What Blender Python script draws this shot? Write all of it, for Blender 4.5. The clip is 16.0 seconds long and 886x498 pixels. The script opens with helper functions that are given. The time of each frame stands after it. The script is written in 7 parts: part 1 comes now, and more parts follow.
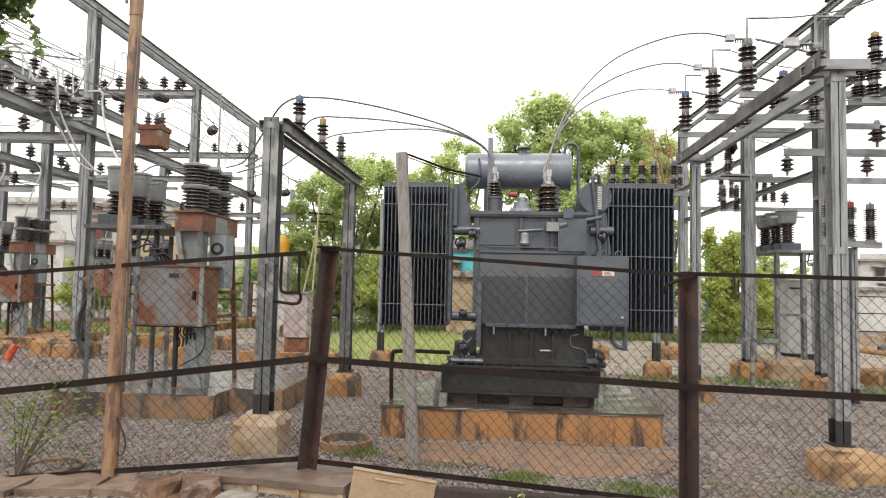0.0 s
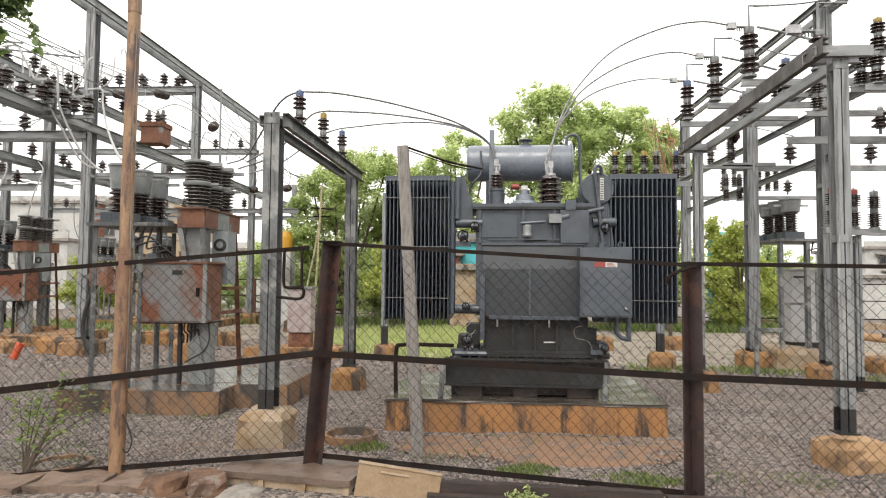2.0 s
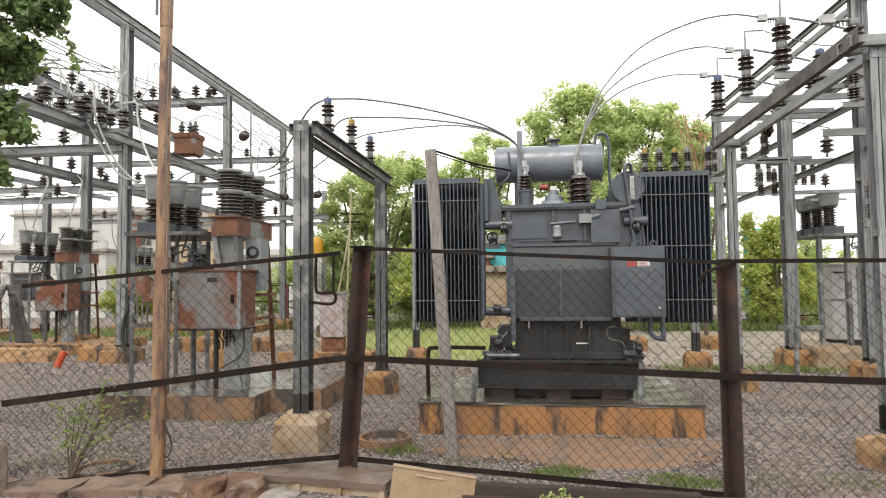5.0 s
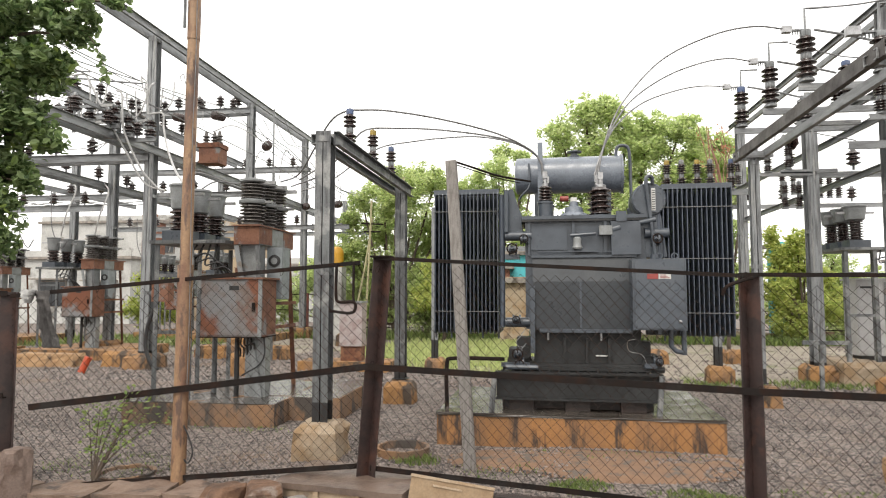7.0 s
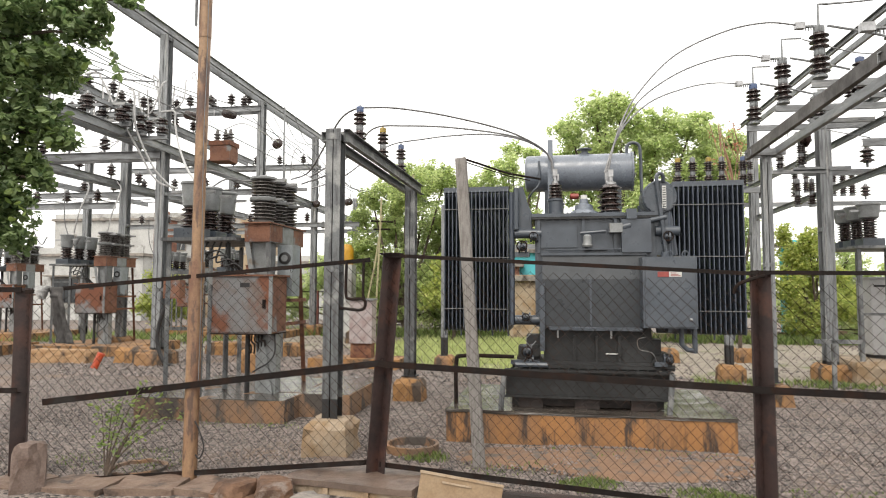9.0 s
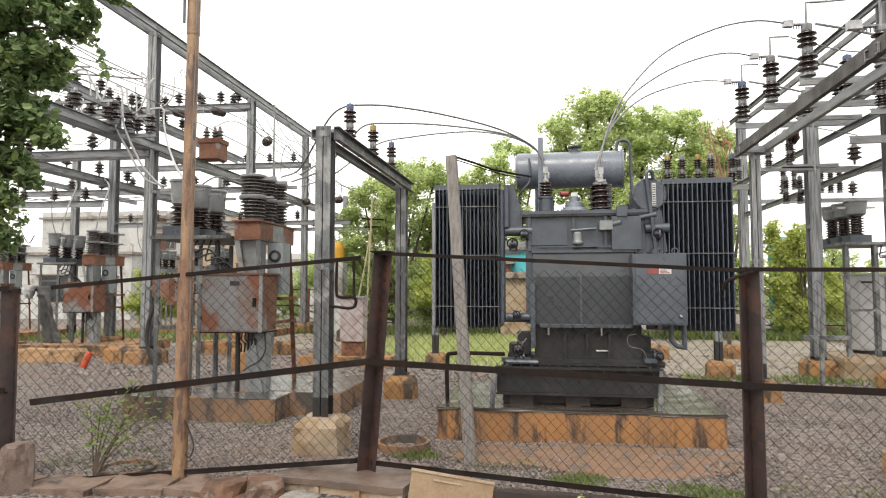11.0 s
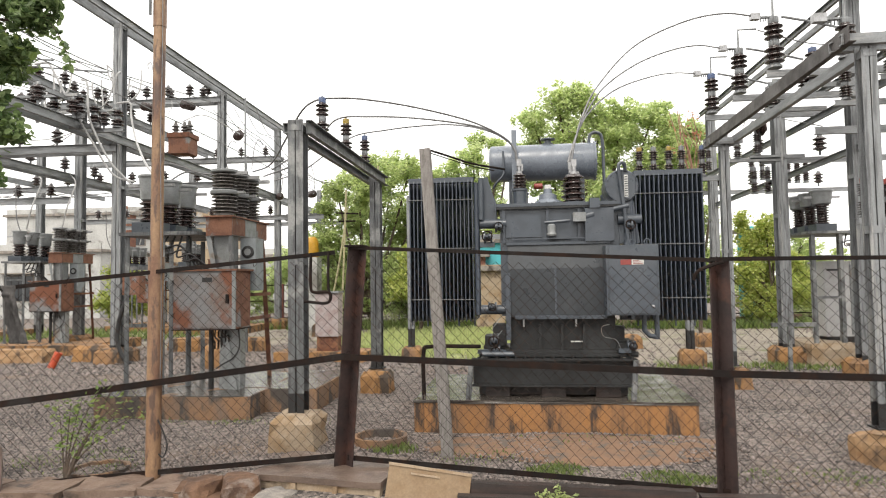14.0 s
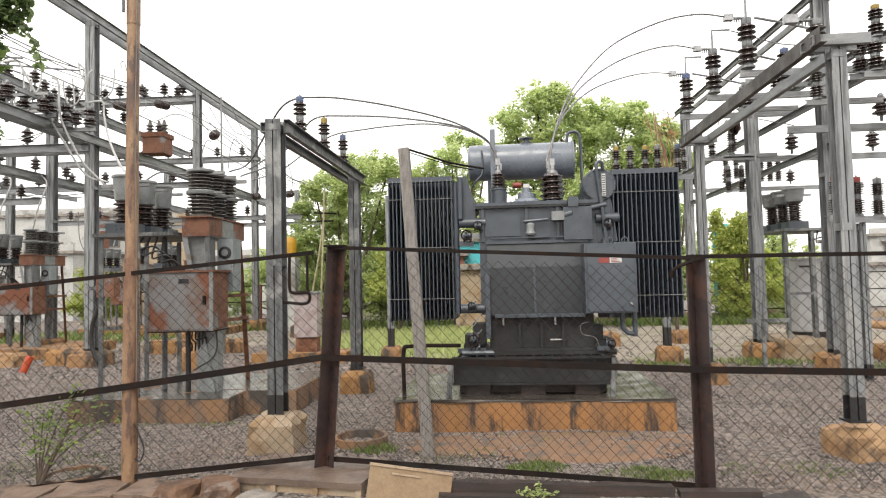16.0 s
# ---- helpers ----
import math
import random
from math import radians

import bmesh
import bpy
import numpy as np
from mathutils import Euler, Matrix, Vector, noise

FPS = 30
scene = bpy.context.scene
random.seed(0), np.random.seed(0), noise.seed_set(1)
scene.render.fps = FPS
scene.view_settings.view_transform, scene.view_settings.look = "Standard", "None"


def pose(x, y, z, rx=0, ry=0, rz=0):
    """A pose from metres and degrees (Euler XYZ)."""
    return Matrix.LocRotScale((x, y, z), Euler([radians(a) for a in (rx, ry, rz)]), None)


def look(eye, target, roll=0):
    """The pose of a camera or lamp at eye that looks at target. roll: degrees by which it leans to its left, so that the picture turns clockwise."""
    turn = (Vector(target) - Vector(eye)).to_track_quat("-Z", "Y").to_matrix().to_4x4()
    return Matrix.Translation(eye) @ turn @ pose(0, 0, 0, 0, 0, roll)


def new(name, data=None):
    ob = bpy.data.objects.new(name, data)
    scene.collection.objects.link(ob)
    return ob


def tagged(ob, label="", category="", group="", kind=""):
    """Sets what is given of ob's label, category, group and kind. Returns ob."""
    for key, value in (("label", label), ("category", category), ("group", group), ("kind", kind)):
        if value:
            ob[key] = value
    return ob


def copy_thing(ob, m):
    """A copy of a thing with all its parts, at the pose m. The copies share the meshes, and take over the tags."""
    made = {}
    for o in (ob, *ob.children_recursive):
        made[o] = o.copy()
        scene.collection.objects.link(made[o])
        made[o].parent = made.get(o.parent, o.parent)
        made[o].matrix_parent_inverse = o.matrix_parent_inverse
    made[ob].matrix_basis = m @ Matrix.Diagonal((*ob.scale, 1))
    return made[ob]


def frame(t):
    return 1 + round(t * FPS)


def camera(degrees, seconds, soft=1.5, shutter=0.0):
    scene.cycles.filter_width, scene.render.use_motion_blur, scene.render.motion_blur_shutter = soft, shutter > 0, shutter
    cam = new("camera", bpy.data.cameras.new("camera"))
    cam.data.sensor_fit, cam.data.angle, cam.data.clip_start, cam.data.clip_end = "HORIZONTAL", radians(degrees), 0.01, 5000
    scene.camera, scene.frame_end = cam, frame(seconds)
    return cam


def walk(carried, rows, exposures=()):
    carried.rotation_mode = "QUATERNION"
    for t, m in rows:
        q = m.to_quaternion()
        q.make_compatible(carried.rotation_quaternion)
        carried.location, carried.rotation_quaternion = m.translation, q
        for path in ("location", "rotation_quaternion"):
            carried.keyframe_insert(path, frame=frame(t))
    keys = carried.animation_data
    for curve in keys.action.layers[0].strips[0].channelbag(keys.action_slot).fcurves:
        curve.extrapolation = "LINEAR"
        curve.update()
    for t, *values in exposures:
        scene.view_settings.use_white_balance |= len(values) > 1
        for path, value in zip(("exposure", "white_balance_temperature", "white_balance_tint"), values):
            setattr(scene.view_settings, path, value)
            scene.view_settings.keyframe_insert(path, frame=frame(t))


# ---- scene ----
cam = camera(69.0, 16.0, soft=1.1)
PATH = [
    (0.0, pose(0.016, 0.016, 1.737, 93.356, -1.205, 2.977)),
    (0.5, pose(0.018, 0.017, 1.733, 93.268, -1.347, 3.274)),
    (1.0, pose(0.019, 0.020, 1.736, 93.133, -1.297, 3.339)),
    (1.5, pose(0.018, 0.022, 1.732, 92.965, -1.043, 3.421)),
    (2.0, pose(0.018, 0.023, 1.737, 92.754, -0.462, 3.259)),
    (2.5, pose(0.018, 0.022, 1.739, 92.689, -0.121, 3.347)),
    (3.0, pose(0.014, 0.020, 1.737, 92.925, 0.190, 3.572)),
    (3.5, pose(0.017, 0.018, 1.738, 92.919, 0.199, 3.736)),
    (4.0, pose(0.018, 0.020, 1.738, 92.893, 0.417, 4.617)),
    (6.5, pose(0.019, -0.001, 1.734, 93.649, 0.196, 7.129)),
    (7.0, pose(0.019, -0.005, 1.736, 93.942, -0.007, 7.654)),
    (7.5, pose(0.021, -0.007, 1.735, 93.981, -0.244, 7.981)),
    (8.0, pose(0.016, -0.012, 1.735, 93.906, -0.367, 8.340)),
    (8.5, pose(0.021, -0.011, 1.731, 93.921, -0.217, 8.502)),
    (9.0, pose(0.021, -0.010, 1.731, 93.750, -0.159, 8.515)),
    (11.5, pose(0.025, -0.006, 1.735, 93.536, 0.137, 7.556)),
    (12.0, pose(0.021, -0.006, 1.738, 93.528, 0.227, 7.468)),
    (12.5, pose(0.025, -0.008, 1.730, 93.402, 0.199, 7.318)),
    (13.0, pose(0.024, -0.003, 1.739, 93.154, 0.519, 6.800)),
    (13.5, pose(0.027, -0.005, 1.735, 93.067, 0.850, 6.496)),
    (14.0, pose(0.027, 0.002, 1.735, 92.917, 0.863, 5.563)),
    (14.5, pose(0.021, 0.001, 1.740, 92.804, 0.911, 5.015)),
    (15.0, pose(0.020, -0.001, 1.744, 92.895, 1.322, 4.640)),
    (15.5, pose(0.023, 0.002, 1.741, 93.034, 1.366, 4.109)),
    (16.0, pose(0.019, 0.003, 1.735, 92.825, 1.321, 3.700)),
]
walk(cam, PATH)


# ---- light ----
scene.view_settings.exposure = 1.06
world = bpy.data.worlds.new("world")
scene.world = world
world.use_nodes = True
wn = world.node_tree.nodes
wl = world.node_tree.links
wn.clear()
w_out = wn.new("ShaderNodeOutputWorld")
w_bg = wn.new("ShaderNodeBackground")
w_sky = wn.new("ShaderNodeTexSky")
w_sky.sky_type = "NISHITA"
w_sky.sun_disc = False
w_sky.sun_elevation = radians(58)
w_sky.sun_rotation = radians(200)
w_sky.air_density = 1.0
w_sky.dust_density = 6.0
w_cloud = wn.new("ShaderNodeMix")
w_cloud.data_type = "RGBA"
w_cloud.inputs[0].default_value = 0.9
w_cloud.inputs[7].default_value = (10.3, 10.0, 9.5, 1)
wl.new(w_sky.outputs[0], w_cloud.inputs[6])
wl.new(w_cloud.outputs[2], w_bg.inputs[0])
w_bg.inputs[1].default_value = 0.105
wl.new(w_bg.outputs[0], w_out.inputs[0])
sun = new("sun", bpy.data.lights.new("sun", "SUN"))
sun.data.energy = 1.1
sun.data.angle = radians(25)
sun.data.color = (1.0, 0.94, 0.85)
sun.matrix_world = look((-6, -14, 26), (0, 8, 0))


# ---- materials ----
def mat(name, base, rough=0.6, metal=0.0, second=None, third=None, scale=6.0, amount=0.5, fine=60.0, bump=0.15, bump_scale=80.0,
        stretch=(1, 1, 1), spec=0.5, third_scale=2.2, third_amount=0.5, object_random=0.0, third_mapped=False):
    """A painted, rusty, stony or metal surface: base colour, large stains (second), patches (third), fine grain and relief."""
    base, second, third = [c and tuple(0.68 * q for q in c) for c in (base, second, third)]
    m = bpy.data.materials.new(name)
    m.use_nodes = True
    n, l = m.node_tree.nodes, m.node_tree.links
    b = n["Principled BSDF"]
    b.inputs["Roughness"].default_value = rough
    b.inputs["Metallic"].default_value = metal
    b.inputs["Specular IOR Level"].default_value = spec
    tc = n.new("ShaderNodeTexCoord")
    mp = n.new("ShaderNodeMapping")
    mp.inputs["Scale"].default_value = stretch
    geo = n.new("ShaderNodeNewGeometry")
    l.new(geo.outputs["Position"], mp.inputs[0])
    col = None

    def mixed(a, bcol, fac, kind="MIX"):
        x = n.new("ShaderNodeMix")
        x.data_type = "RGBA"
        x.blend_type = kind
        if hasattr(fac, "is_linked"):
            l.new(fac, x.inputs[0])
        else:
            x.inputs[0].default_value = fac
        for k, v in ((6, a), (7, bcol)):
            if hasattr(v, "is_linked"):
                l.new(v, x.inputs[k])
            else:
                x.inputs[k].default_value = (*v, 1)
        return x.outputs[2]

    def noisy(sc, detail, lo, hi, src):
        t = n.new("ShaderNodeTexNoise")
        t.inputs["Scale"].default_value = sc
        t.inputs["Detail"].default_value = detail
        t.inputs["Roughness"].default_value = 0.62
        l.new(src, t.inputs["Vector"])
        r = n.new("ShaderNodeMapRange")
        r.inputs[1].default_value, r.inputs[2].default_value = lo, hi
        l.new(t.outputs[0], r.inputs[0])
        return r.outputs[0]

    col = base
    if second:
        col = mixed(col, second, noisy(scale, 6, 0.62 - 0.35 * amount, 0.78 - 0.3 * amount, mp.outputs[0]))
    if third:
        col = mixed(col, third, noisy(third_scale, 8, 0.68 - 0.3 * third_amount, 0.76 - 0.3 * third_amount, mp.outputs[0] if third_mapped else geo.outputs["Position"]))
    grain = noisy(fine, 4, 0.25, 0.75, geo.outputs["Position"])
    dark = n.new("ShaderNodeMapRange")
    dark.inputs[3].default_value, dark.inputs[4].default_value = 0.78, 1.18
    l.new(grain, dark.inputs[0])
    hsv = n.new("ShaderNodeHueSaturation")
    if hasattr(col, "is_linked"):
        l.new(col, hsv.inputs["Color"])
    else:
        hsv.inputs["Color"].default_value = (*col, 1)
    if object_random:
        info = n.new("ShaderNodeObjectInfo")
        vr = n.new("ShaderNodeMapRange")
        vr.inputs[3].default_value, vr.inputs[4].default_value = 1 - object_random, 1 + object_random
        l.new(info.outputs["Random"], vr.inputs[0])
        mul = n.new("ShaderNodeMath")
        mul.operation = "MULTIPLY"
        l.new(vr.outputs[0], mul.inputs[0])
        l.new(dark.outputs[0], mul.inputs[1])
        l.new(mul.outputs[0], hsv.inputs["Value"])
    else:
        l.new(dark.outputs[0], hsv.inputs["Value"])
    l.new(hsv.outputs[0], b.inputs["Base Color"])
    rr = n.new("ShaderNodeMapRange")
    rr.inputs[3].default_value, rr.inputs[4].default_value = max(rough - 0.12, 0.03), min(rough + 0.12, 1)
    l.new(noisy(scale * 2, 4, 0.3, 0.7, geo.outputs["Position"]), rr.inputs[0])
    l.new(rr.outputs[0], b.inputs["Roughness"])
    if bump:
        bp = n.new("ShaderNodeBump")
        bp.inputs["Strength"].default_value = bump
        bp.inputs["Distance"].default_value = 0.01
        l.new(noisy(bump_scale, 6, 0.2, 0.8, geo.outputs["Position"]), bp.inputs["Height"])
        l.new(bp.outputs[0], b.inputs["Normal"])
    return m


def leaf_mat(name, a, b2, trans=0.35):
    """Leaves that vary from piece to piece and let light through."""
    m = bpy.data.materials.new(name)
    m.use_nodes = True
    n, l = m.node_tree.nodes, m.node_tree.links
    b = n["Principled BSDF"]
    b.inputs["Roughness"].default_value = 0.55
    geo = n.new("ShaderNodeNewGeometry")
    x = n.new("ShaderNodeMix")
    x.data_type = "RGBA"
    x.inputs[6].default_value, x.inputs[7].default_value = (*a, 1), (*b2, 1)
    l.new(geo.outputs["Random Per Island"], x.inputs[0])
    l.new(x.outputs[2], b.inputs["Base Color"])
    t = n.new("ShaderNodeBsdfTranslucent")
    br = n.new("ShaderNodeHueSaturation")
    br.inputs["Value"].default_value = 1.6
    l.new(x.outputs[2], br.inputs["Color"])
    l.new(br.outputs[0], t.inputs[0])
    ms = n.new("ShaderNodeMixShader")
    ms.inputs[0].default_value = trans
    l.new(b.outputs[0], ms.inputs[1])
    l.new(t.outputs[0], ms.inputs[2])
    l.new(ms.outputs[0], n["Material Output"].inputs[0])
    return m


GALV = mat("galvanised_steel", (0.33, 0.345, 0.355), 0.5, 0.3, second=(0.15, 0.155, 0.16), third=(0.44, 0.44, 0.425), scale=3.0, amount=0.5, stretch=(9, 9, 0.6), fine=90, bump=0.06, third_scale=1.6, third_amount=0.36, third_mapped=True)
GALV_DARK = mat("weathered_galvanised_steel", (0.18, 0.19, 0.195), 0.55, 0.3, second=(0.09, 0.09, 0.095), third=(0.33, 0.335, 0.33), scale=3.0, amount=0.5, stretch=(9, 9, 0.8), bump=0.06)
GALV_BEAM = mat("galvanised_beam_steel", (0.33, 0.345, 0.355), 0.5, 0.3, second=(0.19, 0.195, 0.20), third=(0.42, 0.42, 0.41), scale=1.6, amount=0.5, stretch=(1, 1, 6), fine=90, bump=0.06, third_scale=1.3, third_amount=0.36, third_mapped=True)
TAR = mat("black_tar_paint", (0.02, 0.02, 0.021), 0.55, fine=40)
GREY_PAINT = mat("dark_grey_enamel", (0.080, 0.096, 0.118), 0.36, 0.0, second=(0.058, 0.069, 0.086), third=(0.096, 0.11, 0.13), scale=4, amount=0.45, fine=120, bump=0.05, third_scale=1.4)
FIN_PAINT = mat("radiator_paint", (0.08, 0.098, 0.13), 0.38, 0.0, second=(0.056, 0.068, 0.09), scale=5, amount=0.4, stretch=(6, 6, 0.6), bump=0.04)
# grime and the shade below the radiators, both put into this colour
GRIME_SHADE = mat("oil_stained_dark_paint", (0.013, 0.0135, 0.0145), 0.6, second=(0.009, 0.009, 0.009), third=(0.026, 0.027, 0.028), scale=4, amount=0.6, bump=0.08)
TANK_PAINT = mat("conservator_paint", (0.215, 0.245, 0.29), 0.3, second=(0.18, 0.205, 0.245), scale=3, amount=0.4, bump=0.03)
RUST = mat("rust", (0.20, 0.078, 0.038), 0.85, second=(0.11, 0.045, 0.03), third=(0.27, 0.13, 0.07), scale=9, bump=0.3, fine=120)
RUSTY_GREY = mat("rusting_grey_sheet", (0.25, 0.25, 0.255), 0.55, 0.1, second=(0.20, 0.145, 0.12), third=(0.215, 0.075, 0.035), scale=2.5, amount=0.45, third_scale=1.5, third_amount=0.75, bump=0.12)
RUSTY_SIDE = mat("rusty_sheet", (0.23, 0.10, 0.055), 0.75, second=(0.15, 0.06, 0.035), third=(0.26, 0.255, 0.25), scale=6, third_scale=3.0, third_amount=0.35, bump=0.2)
PIPE_RUST = mat("rust_brown_pipe", (0.36, 0.22, 0.12), 0.5, 0.0, second=(0.20, 0.10, 0.06), third=(0.12, 0.07, 0.05), scale=1.3, stretch=(5, 5, 1.4), amount=0.6, bump=0.2, third_scale=2.2, third_mapped=True)
FENCE_RED = mat("dark_red_brown_fence_paint", (0.042, 0.022, 0.019), 0.5, 0.0, second=(0.022, 0.013, 0.012), third=(0.075, 0.032, 0.022), scale=6, bump=0.15)
FAR_RED = mat("faded_red_fence_paint", (0.20, 0.055, 0.04), 0.7, second=(0.13, 0.05, 0.04), scale=6)
RAIL = mat("weathered_rail_steel", (0.016, 0.0125, 0.0115), 0.9, 0.0, spec=0.15, second=(0.028, 0.016, 0.012), third=(0.030, 0.026, 0.024), scale=8, bump=0.15, third_amount=0.4)
WIRE = mat("chain_link_wire", (0.026, 0.02, 0.017), 0.9, 0.0, spec=0.2, second=(0.055, 0.03, 0.02), scale=4, bump=0)
CONCRETE = mat("grey_concrete", (0.36, 0.32, 0.28), 0.85, second=(0.22, 0.205, 0.19), third=(0.12, 0.105, 0.09), scale=4, third_scale=1.6, bump=0.35, bump_scale=50, third_amount=0.35)
OCHRE = mat("ochre_washed_concrete", (0.40, 0.21, 0.078), 0.85, second=(0.30, 0.175, 0.095), third=(0.09, 0.065, 0.047), scale=1.2, stretch=(2.6, 2.6, 0.7), third_scale=1.5, third_amount=0.56, third_mapped=True, bump=0.4, bump_scale=40)
CREAM = mat("cream_washed_concrete", (0.42, 0.33, 0.235), 0.85, second=(0.34, 0.225, 0.125), third=(0.17, 0.125, 0.09), scale=3, third_amount=0.4, bump=0.3, bump_scale=40)
TAN = mat("tan_washed_concrete", (0.46, 0.29, 0.155), 0.85, second=(0.34, 0.19, 0.09), third=(0.18, 0.12, 0.08), scale=4, third_amount=0.45, bump=0.35, bump_scale=40)
BROWN_GLAZE = mat("brown_porcelain", (0.050, 0.030, 0.026), 0.22, second=(0.036, 0.024, 0.022), scale=8, bump=0, spec=0.6)
GREY_GLAZE = mat("grey_brown_porcelain", (0.13, 0.115, 0.105), 0.3, second=(0.09, 0.078, 0.07), scale=8, bump=0)
BLUE_CAP = mat("blue_painted_cap", (0.10, 0.15, 0.30), 0.5, second=(0.16, 0.19, 0.28), scale=20, bump=0.05)
YELLOW_CAP = mat("yellow_painted_cap", (0.48, 0.34, 0.06), 0.5, second=(0.36, 0.27, 0.10), scale=20, bump=0.05)
RED_CAP = mat("red_painted_cap", (0.36, 0.06, 0.045), 0.5, second=(0.26, 0.07, 0.05), scale=20, bump=0.05)
CT_GREY = mat("light_grey_enamel", (0.29, 0.305, 0.31), 0.4, second=(0.22, 0.23, 0.23), third=(0.22, 0.18, 0.15), scale=5, third_amount=0.25, bump=0.04)
BOX_WHITE = mat("white_enamel", (0.60, 0.60, 0.60), 0.45, second=(0.52, 0.51, 0.50), scale=4, bump=0.03)
ALU = mat("aluminium", (0.52, 0.52, 0.53), 0.38, 0.8, second=(0.38, 0.38, 0.38), scale=10, bump=0)
CABLE = mat("grey_conductor", (0.24, 0.24, 0.245), 0.5, 0.3, second=(0.17, 0.17, 0.17), scale=10, bump=0)
WHITE_CABLE = mat("white_insulated_cable", (0.55, 0.55, 0.55), 0.5, second=(0.45, 0.45, 0.44), scale=8, bump=0)
BLACK_CABLE = mat("black_cable", (0.018, 0.018, 0.019), 0.5, bump=0)
OLD_WOOD = mat("weathered_grey_pole", (0.27, 0.25, 0.235), 0.8, second=(0.17, 0.155, 0.14), third=(0.11, 0.095, 0.085), scale=4, stretch=(12, 12, 0.7), bump=0.35, third_amount=0.3)
STONE = mat("rough_pink_stone", (0.20, 0.145, 0.12), 0.95, second=(0.11, 0.072, 0.056), third=(0.26, 0.21, 0.18), scale=6, bump=0.5, bump_scale=25)
PLANK = mat("dark_wet_timber", (0.035, 0.026, 0.023), 0.6, second=(0.06, 0.035, 0.028), scale=5, stretch=(0.6, 6, 6), bump=0.3)
WHITE_WALL = mat("stained_white_plaster", (0.62, 0.62, 0.60), 0.9, second=(0.50, 0.50, 0.48), third=(0.26, 0.25, 0.23), scale=1.2, third_scale=0.7, third_amount=0.38, fine=12, bump=0.2, bump_scale=20)
BRICK_RED = mat("red_brick_work", (0.32, 0.15, 0.10), 0.9, second=(0.24, 0.12, 0.09), scale=3, bump=0.3)
BLUE_SHEET = mat("blue_painted_sheet", (0.22, 0.28, 0.34), 0.6, second=(0.16, 0.2, 0.25), scale=2, bump=0.05)
TEAL = mat("turquoise_paint", (0.10, 0.62, 0.70), 0.6, second=(0.12, 0.52, 0.58), scale=2)
YELLOW_PLASTIC = mat("yellow_plastic", (0.72, 0.38, 0.02), 0.45, second=(0.6, 0.32, 0.03), scale=3, bump=0)
ORANGE = mat("orange_red_plastic", (0.62, 0.085, 0.025), 0.5, second=(0.45, 0.08, 0.03), scale=9, bump=0.05)
GLASS_DARK = mat("dark_window_glass", (0.03, 0.035, 0.04), 0.12, bump=0)
BARK = mat("bark", (0.13, 0.095, 0.07), 0.9, second=(0.08, 0.06, 0.045), scale=8, stretch=(6, 6, 1), bump=0.5)
PALE_POLE = mat("pale_bamboo", (0.46, 0.42, 0.24), 0.7, second=(0.36, 0.33, 0.2), scale=6)
LEAF_LIGHT = leaf_mat("fresh_green_leaf", (0.23, 0.305, 0.115), (0.55, 0.60, 0.31), 0.56)
LEAF_MID = leaf_mat("mid_green_leaf", (0.20, 0.27, 0.10), (0.50, 0.55, 0.26), 0.56)
LEAF_DARK = leaf_mat("dark_green_leaf", (0.048, 0.085, 0.03), (0.20, 0.265, 0.11), 0.44)
RED_LEAF = leaf_mat("dry_reddish_leaf", (0.30, 0.13, 0.08), (0.42, 0.24, 0.13), 0.4)
LEAF_NEAR = leaf_mat("young_green_leaf", (0.07, 0.12, 0.025), (0.22, 0.28, 0.08), 0.45)
LEAF_YELLOW = leaf_mat("yellow_green_leaf", (0.20, 0.27, 0.06), (0.46, 0.47, 0.15), 0.5)
GRASS = leaf_mat("grass_blade", (0.06, 0.105, 0.02), (0.19, 0.23, 0.07), 0.35)
GRASS_FAR = leaf_mat("bright_lawn_blade", (0.25, 0.30, 0.11), (0.43, 0.46, 0.21), 0.42)
PEBBLE = leaf_mat("grey_crushed_stone", (0.03, 0.026, 0.025), (0.25, 0.204, 0.182), 0.0)
LABEL_RED = mat("red_label", (0.32, 0.06, 0.05), 0.5, bump=0)
LABEL_WHITE = mat("white_label", (0.7, 0.7, 0.68), 0.5, bump=0)


